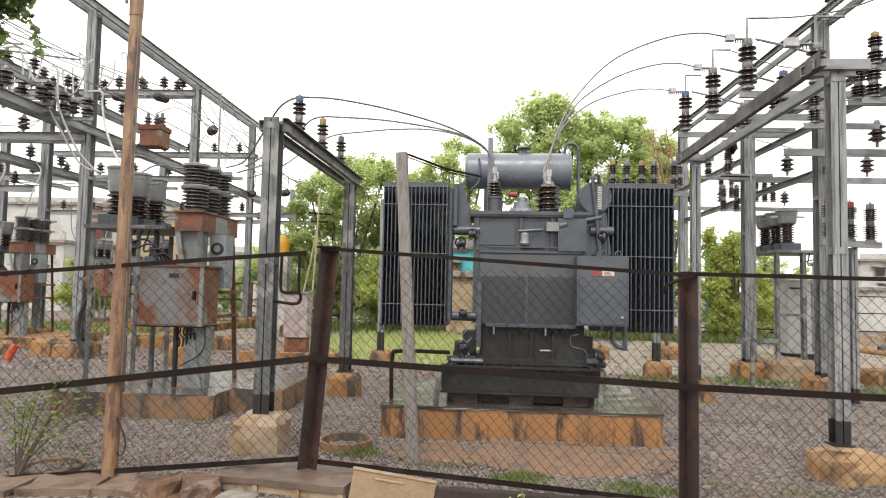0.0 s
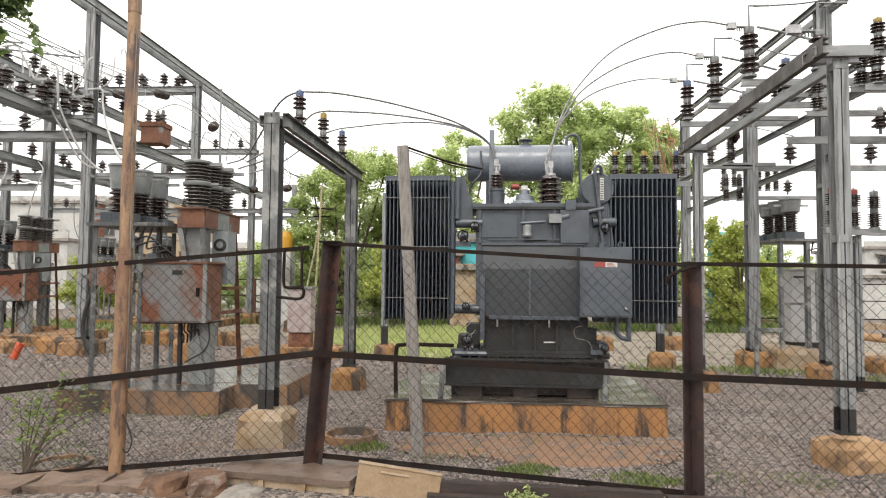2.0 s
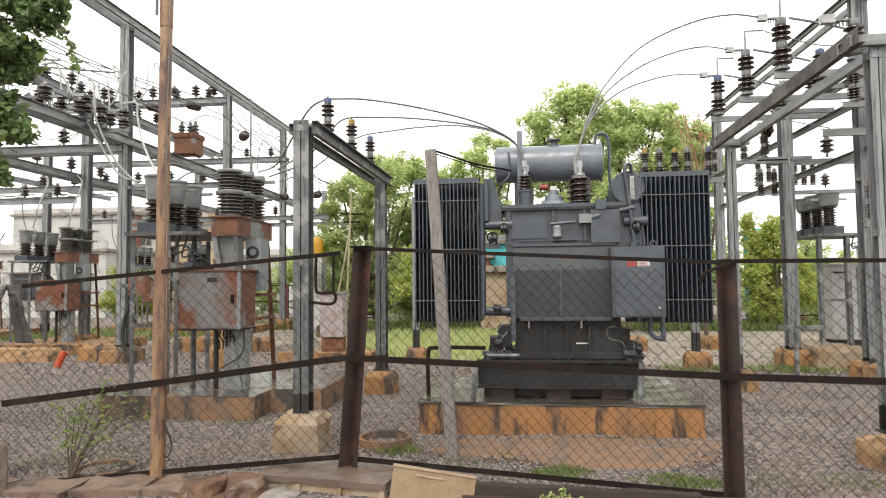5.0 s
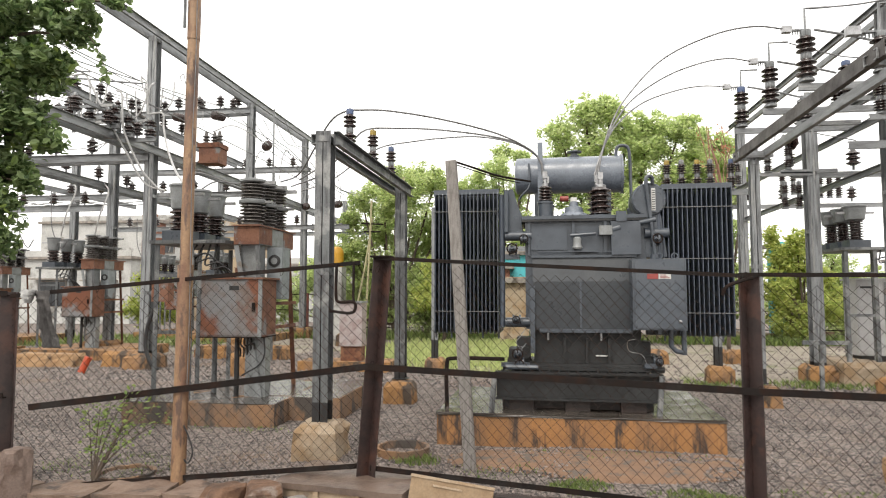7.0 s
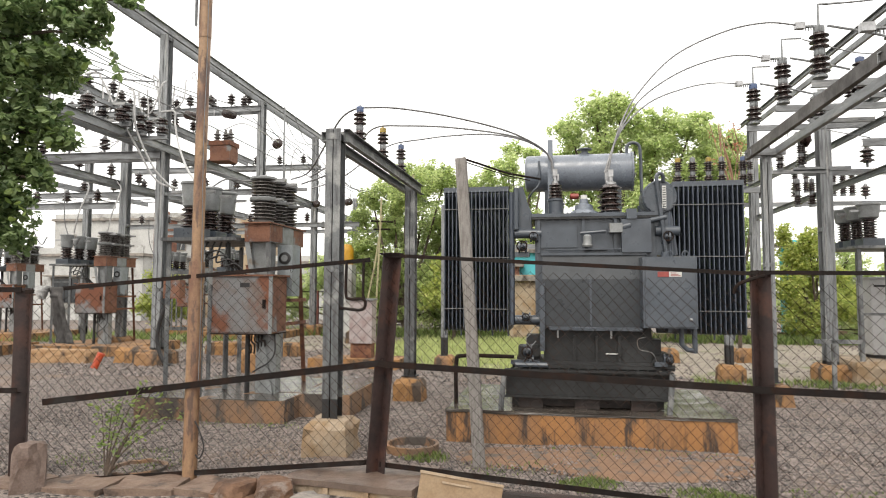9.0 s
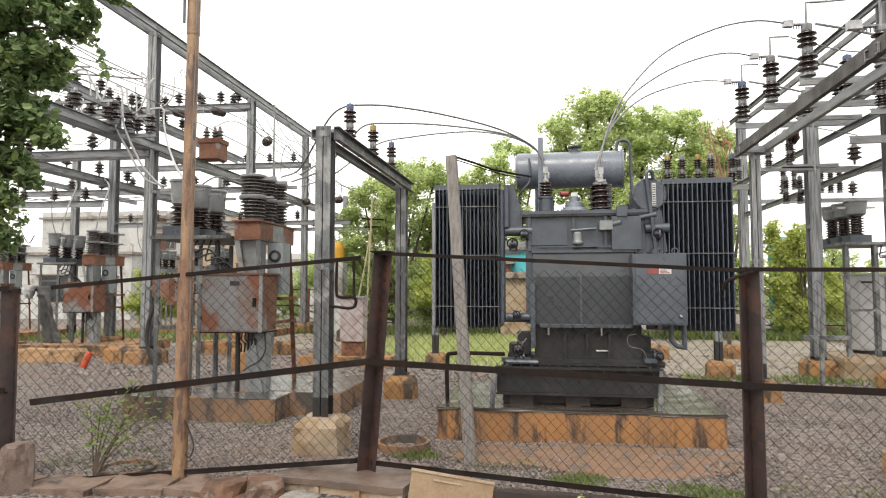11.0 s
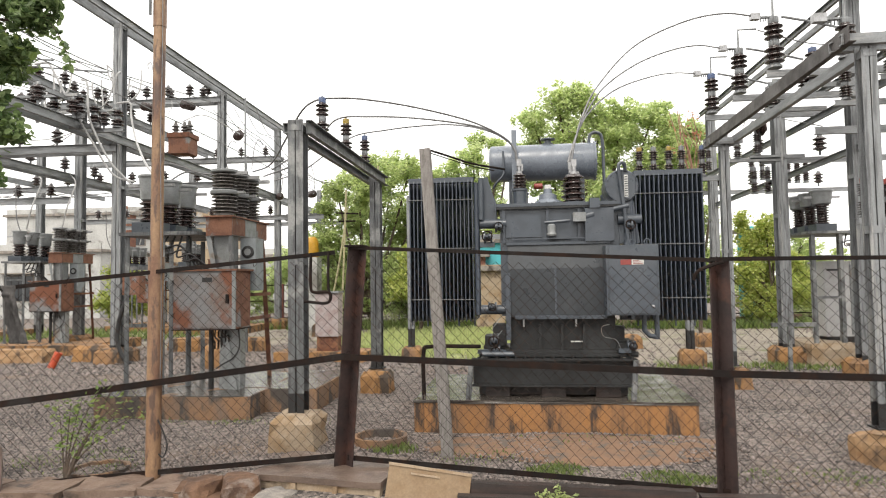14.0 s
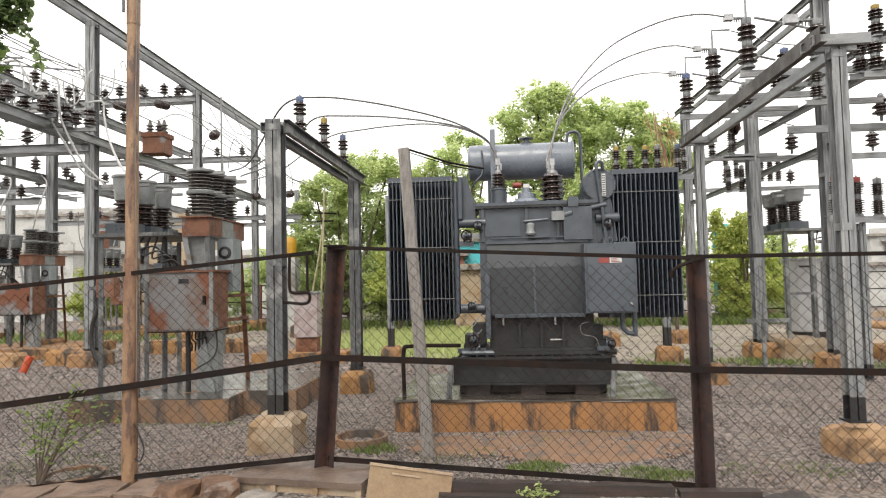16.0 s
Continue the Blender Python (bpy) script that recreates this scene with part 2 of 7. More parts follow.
def ground_mat():
    """Crushed grey stone with damp earth patches and grassy soil."""
    m = bpy.data.materials.new("crushed_stone_ground")
    m.use_nodes = True
    n, l = m.node_tree.nodes, m.node_tree.links
    b = n["Principled BSDF"]
    b.inputs["Roughness"].default_value = 0.85
    geo = n.new("ShaderNodeNewGeometry")
    vor = n.new("ShaderNodeTexVoronoi")
    vor.inputs["Scale"].default_value = 30
    l.new(geo.outputs["Position"], vor.inputs["Vector"])
    ramp = n.new("ShaderNodeValToRGB")
    ramp.color_ramp.elements[0].color = (0.028, 0.025, 0.024, 1)
    ramp.color_ramp.elements[1].color = (0.25, 0.208, 0.182, 1)
    sep = n.new("ShaderNodeSeparateColor")
    l.new(vor.outputs["Color"], sep.inputs[0])
    l.new(sep.outputs[0], ramp.inputs[0])

    def noise_range(sc, lo, hi):
        t = n.new("ShaderNodeTexNoise")
        t.inputs["Scale"].default_value = sc
        t.inputs["Detail"].default_value = 6
        l.new(geo.outputs["Position"], t.inputs["Vector"])
        r = n.new("ShaderNodeMapRange")
        r.inputs[1].default_value, r.inputs[2].default_value = lo, hi
        l.new(t.outputs[0], r.inputs[0])
        return r.outputs[0]

    x = n.new("ShaderNodeMix")
    x.data_type = "RGBA"
    x.inputs[7].default_value = (0.15, 0.105, 0.075, 1)
    l.new(noise_range(0.55, 0.55, 0.68), x.inputs[0])
    l.new(ramp.outputs[0], x.inputs[6])
    l.new(x.outputs[2], b.inputs["Base Color"])
    bp = n.new("ShaderNodeBump")
    bp.inputs["Strength"].default_value = 0.9
    bp.inputs["Distance"].default_value = 0.03
    inv = n.new("ShaderNodeMath")
    inv.operation = "SUBTRACT"
    inv.inputs[0].default_value = 1.0
    l.new(vor.outputs["Distance"], inv.inputs[1])
    l.new(inv.outputs[0], bp.inputs["Height"])
    l.new(bp.outputs[0], b.inputs["Normal"])
    return m


PLINTH_OCHRE = mat("rain_streaked_ochre_wash", (0.40, 0.195, 0.072), 0.85, second=(0.29, 0.155, 0.075), third=(0.075, 0.05, 0.037), scale=1.6, stretch=(2.4, 2.4, 0.5), third_scale=1.9, third_amount=0.56, third_mapped=True, bump=0.4, bump_scale=40)
GROUND = ground_mat()
SOIL = mat("red_brown_earth", (0.28, 0.165, 0.10), 0.95, second=(0.23, 0.14, 0.09), third=(0.15, 0.125, 0.105), scale=7, third_scale=6.0, third_amount=0.5, bump=0.6, bump_scale=30, fine=90)
LAWN = mat("lawn_soil", (0.30, 0.33, 0.14), 0.95, second=(0.20, 0.17, 0.09), third=(0.09, 0.13, 0.03), scale=1.5, bump=0.5, bump_scale=30, third_scale=0.8)


# ---- building helpers ----
def thing(name, at, label, category, group="", kind="", rz=0.0):
    """An Empty at a thing's base that parents its parts."""
    ob = new(name)
    ob.empty_display_size = 0.1
    ob.matrix_world = pose(*at, 0, 0, rz)
    return tagged(ob, label, category, group, kind)


def part(name, bm, material, parent=None, label="", smooth=False, bevel=0.0, auto=None):
    """One bmesh as one mesh object under a thing or a part (coordinates are the parent's own)."""
    me = bpy.data.meshes.new(name)
    if bevel:
        bmesh.ops.bevel(bm, geom=[e for e in bm.edges if len(e.link_faces) == 2 and e.calc_face_angle(0) > 0.6], offset=bevel, segments=1, affect="EDGES")
    bmesh.ops.recalc_face_normals(bm, faces=bm.faces)
    if smooth:
        for f in bm.faces:
            f.smooth = True
        for e in bm.edges:
            if len(e.link_faces) == 2 and e.calc_face_angle(0) > 0.7:
                e.smooth = False
    bm.to_mesh(me)
    bm.free()
    for mm in (material if isinstance(material, (list, tuple)) else [material]):
        me.materials.append(mm)
    ob = new(name, me)
    if parent is not None:
        ob.parent = parent
    if label:
        tagged(ob, label)
    return ob


def again(ob, at, parent=None, rz=0.0):
    """A second object on the same mesh."""
    c = new(ob.name.split(".")[0], ob.data)
    c.parent = parent if parent is not None else ob.parent
    c.matrix_local = pose(*at, 0, 0, rz)
    if "label" in ob:
        c["label"] = ob["label"]
    return c


def add_box(bm, x0, x1, y0, y1, z0, z1, m=None):
    vs = [bm.verts.new((x, y, z)) for x in (x0, x1) for y in (y0, y1) for z in (z0, z1)]
    if m is not None:
        for v in vs:
            v.co = m @ v.co
    for q in ((0, 1, 3, 2), (4, 6, 7, 5), (0, 4, 5, 1), (2, 3, 7, 6), (0, 2, 6, 4), (1, 5, 7, 3)):
        bm.faces.new([vs[i] for i in q])
    return vs


def box(x0, x1, y0, y1, z0, z1):
    bm = bmesh.new()
    add_box(bm, x0, x1, y0, y1, z0, z1)
    return bm


def add_tube(bm, pts, r, seg=8, caps=True, radii=None):
    """A round bar swept along points."""
    pts = [Vector(p) for p in pts]
    rings = []
    ref = None
    for i, p in enumerate(pts):
        d = (pts[min(i + 1, len(pts) - 1)] - pts[max(i - 1, 0)]).normalized()
        if ref is None:
            ref = d.orthogonal().normalized()
        u = (ref - d * ref.dot(d))
        u = u.normalized() if u.length > 1e-5 else d.orthogonal().normalized()
        ref = u
        v = d.cross(u)
        rr = radii[i] if radii else r
        rings.append([bm.verts.new(p + (u * math.cos(2 * math.pi * k / seg) + v * math.sin(2 * math.pi * k / seg)) * rr) for k in range(seg)])
    for a, b in zip(rings, rings[1:]):
        for k in range(seg):
            bm.faces.new((a[k], a[(k + 1) % seg], b[(k + 1) % seg], b[k]))
    if caps:
        bm.faces.new(rings[0][::-1])
        bm.faces.new(rings[-1])


def tube(pts, r, seg=8, radii=None):
    bm = bmesh.new()
    add_tube(bm, pts, r, seg, True, radii)
    return bm


def curve3(a, b, c, n=10):
    """Points along a bent line from a to c, drawn towards b."""
    a, b, c = Vector(a), Vector(b), Vector(c)
    return [(a * (1 - t) ** 2 + b * 2 * t * (1 - t) + c * t ** 2) for t in [i / n for i in range(n + 1)]]


def spline(ctrl, n=8):
    """A smooth line through the given points."""
    p = [Vector(q) for q in ctrl]
    p = [p[0] * 2 - p[1]] + p + [p[-1] * 2 - p[-2]]
    out = []
    for i in range(1, len(p) - 2):
        for k in range(n):
            t = k / n
            out.append(0.5 * ((2 * p[i]) + (p[i + 1] - p[i - 1]) * t + (2 * p[i - 1] - 5 * p[i] + 4 * p[i + 1] - p[i + 2]) * t * t + (3 * p[i] - p[i - 1] - 3 * p[i + 1] + p[i + 2]) * t ** 3))
    out.append(p[-2])
    return out


def add_lathe(bm, prof, seg=16, m=None):
    rings = []
    for r, z in prof:
        ring = [bm.verts.new((r * math.cos(2 * math.pi * k / seg), r * math.sin(2 * math.pi * k / seg), z)) for k in range(seg)]
        if m is not None:
            for v in ring:
                v.co = m @ v.co
        rings.append(ring)
    for a, b in zip(rings, rings[1:]):
        for k in range(seg):
            bm.faces.new((a[k], a[(k + 1) % seg], b[(k + 1) % seg], b[k]))
    bm.faces.new(rings[0][::-1])
    bm.faces.new(rings[-1])


def lathe(prof, seg=16, m=None):
    bm = bmesh.new()
    add_lathe(bm, prof, seg, m)
    return bm


def sheds(z0, z1, n, core, rim):
    """The outline of a ribbed porcelain body."""
    prof = [(core, z0)]
    h = (z1 - z0) / n
    for i in range(n):
        z = z0 + i * h
        prof += [(core, z + 0.12 * h), (rim, z + 0.36 * h), (rim * 0.98, z + 0.5 * h), (core * 1.05, z + 0.88 * h)]
    return prof + [(core, z1)]


def along(p0, p1):
    """A pose whose z axis runs from p0 to p1, with y as near to up as it can be."""
    p0, p1 = Vector(p0), Vector(p1)
    z = (p1 - p0).normalized()
    up = Vector((0, 0, 1)) if abs(z.z) < 0.9 else Vector((0, 1, 0))
    x = up.cross(z).normalized()
    y = z.cross(x)
    return Matrix(((x.x, y.x, z.x, p0.x), (x.y, y.y, z.y, p0.y), (x.z, y.z, z.z, p0.z), (0, 0, 0, 1)))


def profile_bar(bm, p0, p1, outline):
    """A straight bar of the given cross-section (points x across, y up)."""
    m = along(p0, p1)
    L = (Vector(p1) - Vector(p0)).length
    a = [bm.verts.new(m @ Vector((x, y, 0))) for x, y in outline]
    b = [bm.verts.new(m @ Vector((x, y, L))) for x, y in outline]
    n = len(a)
    for i in range(n):
        bm.faces.new((a[i], a[(i + 1) % n], b[(i + 1) % n], b[i]))
    bm.faces.new(a[::-1])
    bm.faces.new(b)


def h_section(w, h, t):
    return [(-w / 2, -h / 2), (w / 2, -h / 2), (w / 2, -h / 2 + t), (t / 2, -h / 2 + t), (t / 2, h / 2 - t), (w / 2, h / 2 - t), (w / 2, h / 2), (-w / 2, h / 2), (-w / 2, h / 2 - t), (-t / 2, h / 2 - t), (-t / 2, -h / 2 + t), (-w / 2, -h / 2 + t)]


def c_section(w, h, t, side=1):
    o = [(-w / 2, -h / 2), (w / 2, -h / 2), (w / 2, -h / 2 + t), (-w / 2 + t, -h / 2 + t), (-w / 2 + t, h / 2 - t), (w / 2, h / 2 - t), (w / 2, h / 2), (-w / 2, h / 2)]
    return o if side > 0 else [(-x, y) for x, y in o][::-1]


def l_section(w, h, t, side=1):
    o = [(-w / 2, -h / 2), (w / 2, -h / 2), (w / 2, -h / 2 + t), (-w / 2 + t, -h / 2 + t), (-w / 2 + t, h / 2), (-w / 2, h / 2)]
    return o if side > 0 else [(-x, y) for x, y in o][::-1]


def bar(name, p0, p1, outline, material, parent, label=""):
    bm = bmesh.new()
    profile_bar(bm, p0, p1, outline)
    if material is GALV and abs(p1[2] - p0[2]) < 0.5:
        material = GALV_BEAM
    return part(name, bm, material, parent, label)


def footing(at, w, d, h, material, label, rz=0.0, chamfer=0.25, seed=0):
    """A cast concrete footing with a bevelled, worn top."""
    bm = bmesh.new()
    k = 1 - chamfer
    rnd = random.Random(seed)
    rings = []
    for s, z in ((1.03, -0.1), (1.0, h * 0.02), (0.99, h * 0.45), (0.985, h * 0.78), (k, h)):
        ring = []
        n = 5
        for sx, sy, dx, dy in ((-1, -1, 1, 0), (1, -1, 0, 1), (1, 1, -1, 0), (-1, 1, 0, -1)):
            for i in range(n):
                t = 2 * i / n
                x, y = (sx + dx * t) * w / 2 * s, (sy + dy * t) * d / 2 * s
                j = 0.018 if z > 0 else 0
                ring.append(bm.verts.new((x + rnd.uniform(-j, j), y + rnd.uniform(-j, j), z + rnd.uniform(-j, j))))
        rings.append(ring)
    for a, b in zip(rings, rings[1:]):
        for i in range(len(a)):
            bm.faces.new((a[i], a[(i + 1) % len(a)], b[(i + 1) % len(a)], b[i]))
    bm.faces.new(rings[-1])
    bm.faces.new(rings[0][::-1])
    ob = part("concrete_footing", bm, material)
    ob.matrix_world = pose(*at, 0, 0, rz)
    return tagged(ob, label, "footing", "concrete footings")

PLINTH_BROWN = mat("brown_stained_concrete", (0.30, 0.17, 0.09), 0.88, second=(0.20, 0.145, 0.11), third=(0.09, 0.075, 0.065), scale=1.5, stretch=(1.6, 1.6, 0.8), third_scale=1.7, third_amount=0.6, third_mapped=True, bump=0.4, bump_scale=40)

WET_CONCRETE = mat("wet_dark_concrete", (0.10, 0.085, 0.072), 0.16, second=(0.05, 0.045, 0.04), third=(0.2, 0.19, 0.18), scale=2.0, third_scale=1.2, third_amount=0.4, bump=0.25, bump_scale=30, fine=50)

COVER = mat("glossy_dark_enamel", (0.038, 0.045, 0.053), 0.38, second=(0.028, 0.033, 0.039), third=(0.047, 0.053, 0.06), scale=3, bump=0.04, third_scale=1.5)
DARK_STEEL = mat("blackened_steel", (0.085, 0.075, 0.07), 0.6, 0.2, second=(0.05, 0.042, 0.04), third=(0.13, 0.12, 0.115), scale=3, bump=0.1)
RED_TWIG = mat("reddish_bare_twig", (0.36, 0.19, 0.13), 0.8, second=(0.27, 0.15, 0.11), scale=4)
RAG = mat("dark_grey_sackcloth", (0.085, 0.08, 0.078), 0.95, second=(0.05, 0.047, 0.045), third=(0.15, 0.14, 0.135), scale=8, stretch=(4, 4, 1), bump=0.5)
RAG_WHITE = mat("dirty_white_cloth", (0.5, 0.5, 0.49), 0.95, second=(0.36, 0.35, 0.34), scale=8, bump=0.3)
PALE_BLUE = mat("pale_grey_blue_enamel", (0.32, 0.355, 0.37), 0.45, second=(0.26, 0.285, 0.3), third=(0.2, 0.12, 0.08), scale=5, third_amount=0.2, bump=0.05)

SLAB_TOP = mat("damp_pinkish_concrete", (0.18, 0.128, 0.1), 0.45, second=(0.115, 0.08, 0.063), third=(0.07, 0.05, 0.04), scale=3, third_scale=2, third_amount=0.4, bump=0.35, bump_scale=40)
BOARD = mat("faded_cream_sheet", (0.30, 0.205, 0.115), 0.6, second=(0.25, 0.16, 0.085), third=(0.16, 0.105, 0.065), scale=4, third_amount=0.3, bump=0.08)


# ---- ground ----
bm = bmesh.new()
nx, ny = 60, 60
xs = [-400 if i == 0 else 400 if i == nx else -22 + 44 * (i - 1) / (nx - 2) for i in range(nx + 1)]
ys = [-300 if j == 0 else 900 if j == ny else 0 + 34 * (j - 1) / (ny - 2) for j in range(ny + 1)]
grid = [[bm.verts.new((x, y, 0.025 * noise.noise((x * 0.9, y * 0.9, 3)) if 4.6 < y < 33 and abs(x) < 21 else 0.0)) for y in ys] for x in xs]
for i in range(nx):
    for j in range(ny):
        bm.faces.new((grid[i][j], grid[i + 1][j], grid[i + 1][j + 1], grid[i][j + 1]))
ground = part("ground", bm, GROUND, smooth=True)
tagged(ground, "grey crushed stone ground with damp earth", "ground", kind="structure")


def patch(name, cx, cy, rx, ry, h, material, label, seed, kind="structure", category="ground"):
    """A low uneven sheet of soil or turf lying on the ground."""
    bm = bmesh.new()
    rings, n = 7, 36
    prev = [bm.verts.new((cx, cy, h))]
    first = True
    for r in range(1, rings + 1):
        t = r / rings
        ring = []
        for k in range(n):
            a = 2 * math.pi * k / n
            wob = 1 + 0.22 * noise.noise((math.cos(a) * 1.7 + seed, math.sin(a) * 1.7, seed))
            x, y = cx + rx * t * wob * math.cos(a), cy + ry * t * wob * math.sin(a)
            z = h * (1 - t ** 2) + 0.02 * noise.noise((x * 4, y * 4, seed)) * (1 - t) - (0.035 if r == rings else 0)
            ring.append(bm.verts.new((x, y, z + 0.012)))
        if first:
            for k in range(n):
                bm.faces.new((prev[0], ring[k], ring[(k + 1) % n]))
            first = False
        else:
            for k in range(n):
                bm.faces.new((prev[k], prev[(k + 1) % n], ring[(k + 1) % n], ring[k]))
        prev = ring
    return tagged(part(name, bm, material, smooth=True), label, category, kind=kind)


patch("earth_patch", 0.75, 6.85, 1.75, 0.62, 0.07, SOIL, "red-brown bare earth beside the transformer plinth", 3)
DUSTY = mat("pale_dusty_gravel", (0.36, 0.315, 0.255), 0.95, second=(0.25, 0.215, 0.175), third=(0.17, 0.19, 0.075), scale=5, third_scale=0.9, third_amount=0.42, bump=0.6, bump_scale=30, fine=25)
patch("dusty_ground", 6.5, 18.0, 7.0, 5.6, 0.004, DUSTY, "pale dusty gravel with thin grass behind the yard", 7)
patch("dusty_ground", -8.5, 21.5, 3.4, 5.5, 0.004, DUSTY, "pale dusty gravel with thin grass among breakers", 8)
patch("lawn", -1.2, 19.5, 4.2, 5.2, 0.05, LAWN, "bright green grassy ground behind the yard", 5)
patch("lawn", -14.5, 22.5, 5.0, 2.6, 0.05, LAWN, "rough green grass beside the white buildings", 9)


# ---- steel frames ----
def steel_post(parent, x, y, z0, z1, w=0.2, d=0.2, tar=0.22, material=None, turn=0):
    """A post of two channels set back to back, its foot painted with tar."""
    material = material or GALV
    t = 0.012
    g = 0.006

    def shafts(za, zb):
        bm = bmesh.new()
        for s in (-1, 1):
            o = [(s * g, -d / 2), (s * w / 2, -d / 2), (s * w / 2, -d / 2 + t), (s * (g + t), -d / 2 + t), (s * (g + t), d / 2 - t), (s * w / 2, d / 2 - t), (s * w / 2, d / 2), (s * g, d / 2)]
            if turn:
                o = [(-b, a) for a, b in o]
            lo = [bm.verts.new((x + a, y + b, za)) for a, b in o]
            hi = [bm.verts.new((x + a, y + b, zb)) for a, b in o]
            for i in range(8):
                bm.faces.new((lo[i], lo[(i + 1) % 8], hi[(i + 1) % 8], hi[i]))
            bm.faces.new(lo[::-1])
            bm.faces.new(hi)
        return bm

    bm = shafts(z0 + tar, z1)
    for zz in ((z0 + z1) * 0.5, z1 - 0.12):
        add_box(bm, x - w * 0.42, x + w * 0.42, y - d / 2 - 0.006, y + d / 2 + 0.006, zz, zz + 0.07)
    p = part("post", bm, material, parent)
    if tar:
        foot = part("tarred_foot", shafts(z0, z0 + tar), TAR, parent, "black tar-painted post foot")
        part("base_plate", box(x - w * 0.7, x + w * 0.7, y - d * 0.7, y + d * 0.7, z0 - 0.012, z0 + 0.004), TAR, foot)
    return p


def portal(name, px, ya, yb, ztop, beams, label, z0=0.36, capw=0.5, w=0.2, drop=0.05, turn=-1.8, steel=None):
    """Two posts and a pair of channels along them."""
    th = thing(name, (px, ya, 0), label, "steel frame")
    th.matrix_world = pose(px, ya, 0, 0, 0, turn)
    for y in (ya, yb):
        steel_post(th, 0, y - ya, z0, ztop - drop, w, w, material=steel)
        if not capw:
            continue
        bar("cap", (-capw / 2, y - ya - 0.1, ztop - 0.02), (capw / 2, y - ya - 0.1, ztop - 0.02), c_section(0.06, 0.1, 0.01), GALV, th)
        bar("cap", (-capw / 2, y - ya + 0.1, ztop - 0.02), (capw / 2, y - ya + 0.1, ztop - 0.02), c_section(0.06, 0.1, 0.01, -1), GALV, th)
    for k, bx in enumerate(beams):
        bar("beam", (bx - px, (-0.22 if k == 0 else 0.12) if capw else -0.02, ztop), (bx - px, yb - ya + 0.25, ztop), c_section(0.065, 0.15 if k == 0 else 0.11, 0.01, -1), (DARK_STEEL if capw else GALV_DARK) if k == 0 else GALV, th)
    return th


portal("steel_portal", -2.2, 6.78, 10.45, 3.44, (-2.07, -2.33), "grey galvanised steel portal carrying three post insulators", capw=0, w=0.17, drop=-0.07, steel=GALV_DARK)
portal("steel_portal", 3.41, 6.28, 10.65, 3.93, (3.2, 3.56), "grey galvanised steel portal of paired channels over the gravel", capw=0.52, w=0.135)


def gantry(label, posts, beams, w=0.22, bh=0.19):
    th = thing("steel_gantry", (posts[0][0], posts[0][1], 0), label, "steel gantry", "steel gantries")
    ox, oy = posts[0][0], posts[0][1]
    for x, y, h in posts:
        steel_post(th, x - ox, y - oy, 0.1, h, w, w, tar=0.3)
    for a, b, kind in beams:
        a = (a[0] - ox, a[1] - oy, a[2])
        b = (b[0] - ox, b[1] - oy, b[2])
        d = (Vector(b) - Vector(a)).normalized()
        off = Vector((-d.y, d.x, 0)) * (w / 2 + 0.05)
        for s in ((-1, 1) if kind == 2 else (1,)):
            bar("beam", Vector(a) + off * s, Vector(b) + off * s, c_section(0.06, bh, 0.01, s), GALV, th)
    return th


# long bus gantry on the breaker side
LX = -8.88
gantry("tall grey galvanised steel bus gantry over circuit breakers",
       [(LX, 14.1, 7.9), (LX, 19.55, 7.9), (LX, 24.6, 7.9), (LX + 0.1, 30.0, 6.2)],
       [((LX, 7.5, 7.95), (LX, 25.2, 7.95), 2), ((LX, 7.5, 5.1), (LX, 30.5, 5.1), 2),
        ((LX, 19.55, 7.62), (LX - 8.5, 19.55, 7.62), 2), ((LX, 14.1, 4.95), (LX - 6.5, 14.1, 4.95), 2), ((LX + 0.2, 24.6, 6.7), (LX - 8, 24.6, 6.7), 2), ((LX + 1.9, 24.6, 4.35), (LX - 8, 24.6, 4.35), 1), ((LX, 19.55, 4.9), (LX - 8, 19.55, 4.9), 1), ((LX + 2, 30.0, 4.6), (LX - 10, 30.0, 4.6), 1)])
gantry("grey galvanised steel bus gantry behind the first",
       [(-12.0, 17.2, 7.1), (-16.9, 22.0, 6.9), (-12.4, 24.6, 6.6)],
       [((-12.3, 10.5, 4.85), (-12.3, 26, 4.85), 2), ((-11.8, 12, 7.0), (-11.8, 25, 7.0), 2), ((-12.2, 17.2, 4.2), (-20, 17.2, 4.2), 1), ((-16.9, 10, 5.5), (-16.9, 26, 5.5), 1)])
# gantry on the other side
RX = 6.0
gantry("grey galvanised steel bus gantry with double channels",
       [(RX + 0.05, 11.6, 6.7), (5.6, 13.6, 5.75), (RX, 19.1, 6.6), (7.4, 9.2, 6.1)],
       [((RX, 5.5, 6.55), (RX, 19.6, 6.55), 2), ((RX, 6.5, 4.7), (RX, 19.6, 4.64), 1), ((RX + 0.2, 11.0, 3.92), (RX + 0.2, 19.6, 3.8), 1),
        ((4.0, 19.1, 4.2), (11, 19.1, 4.2), 1), ((5.3, 13.6, 4.12), (12, 13.6, 4.12), 1), ((5.0, 10.6, 4.06), (10, 10.6, 4.06), 1)], bh=0.12)

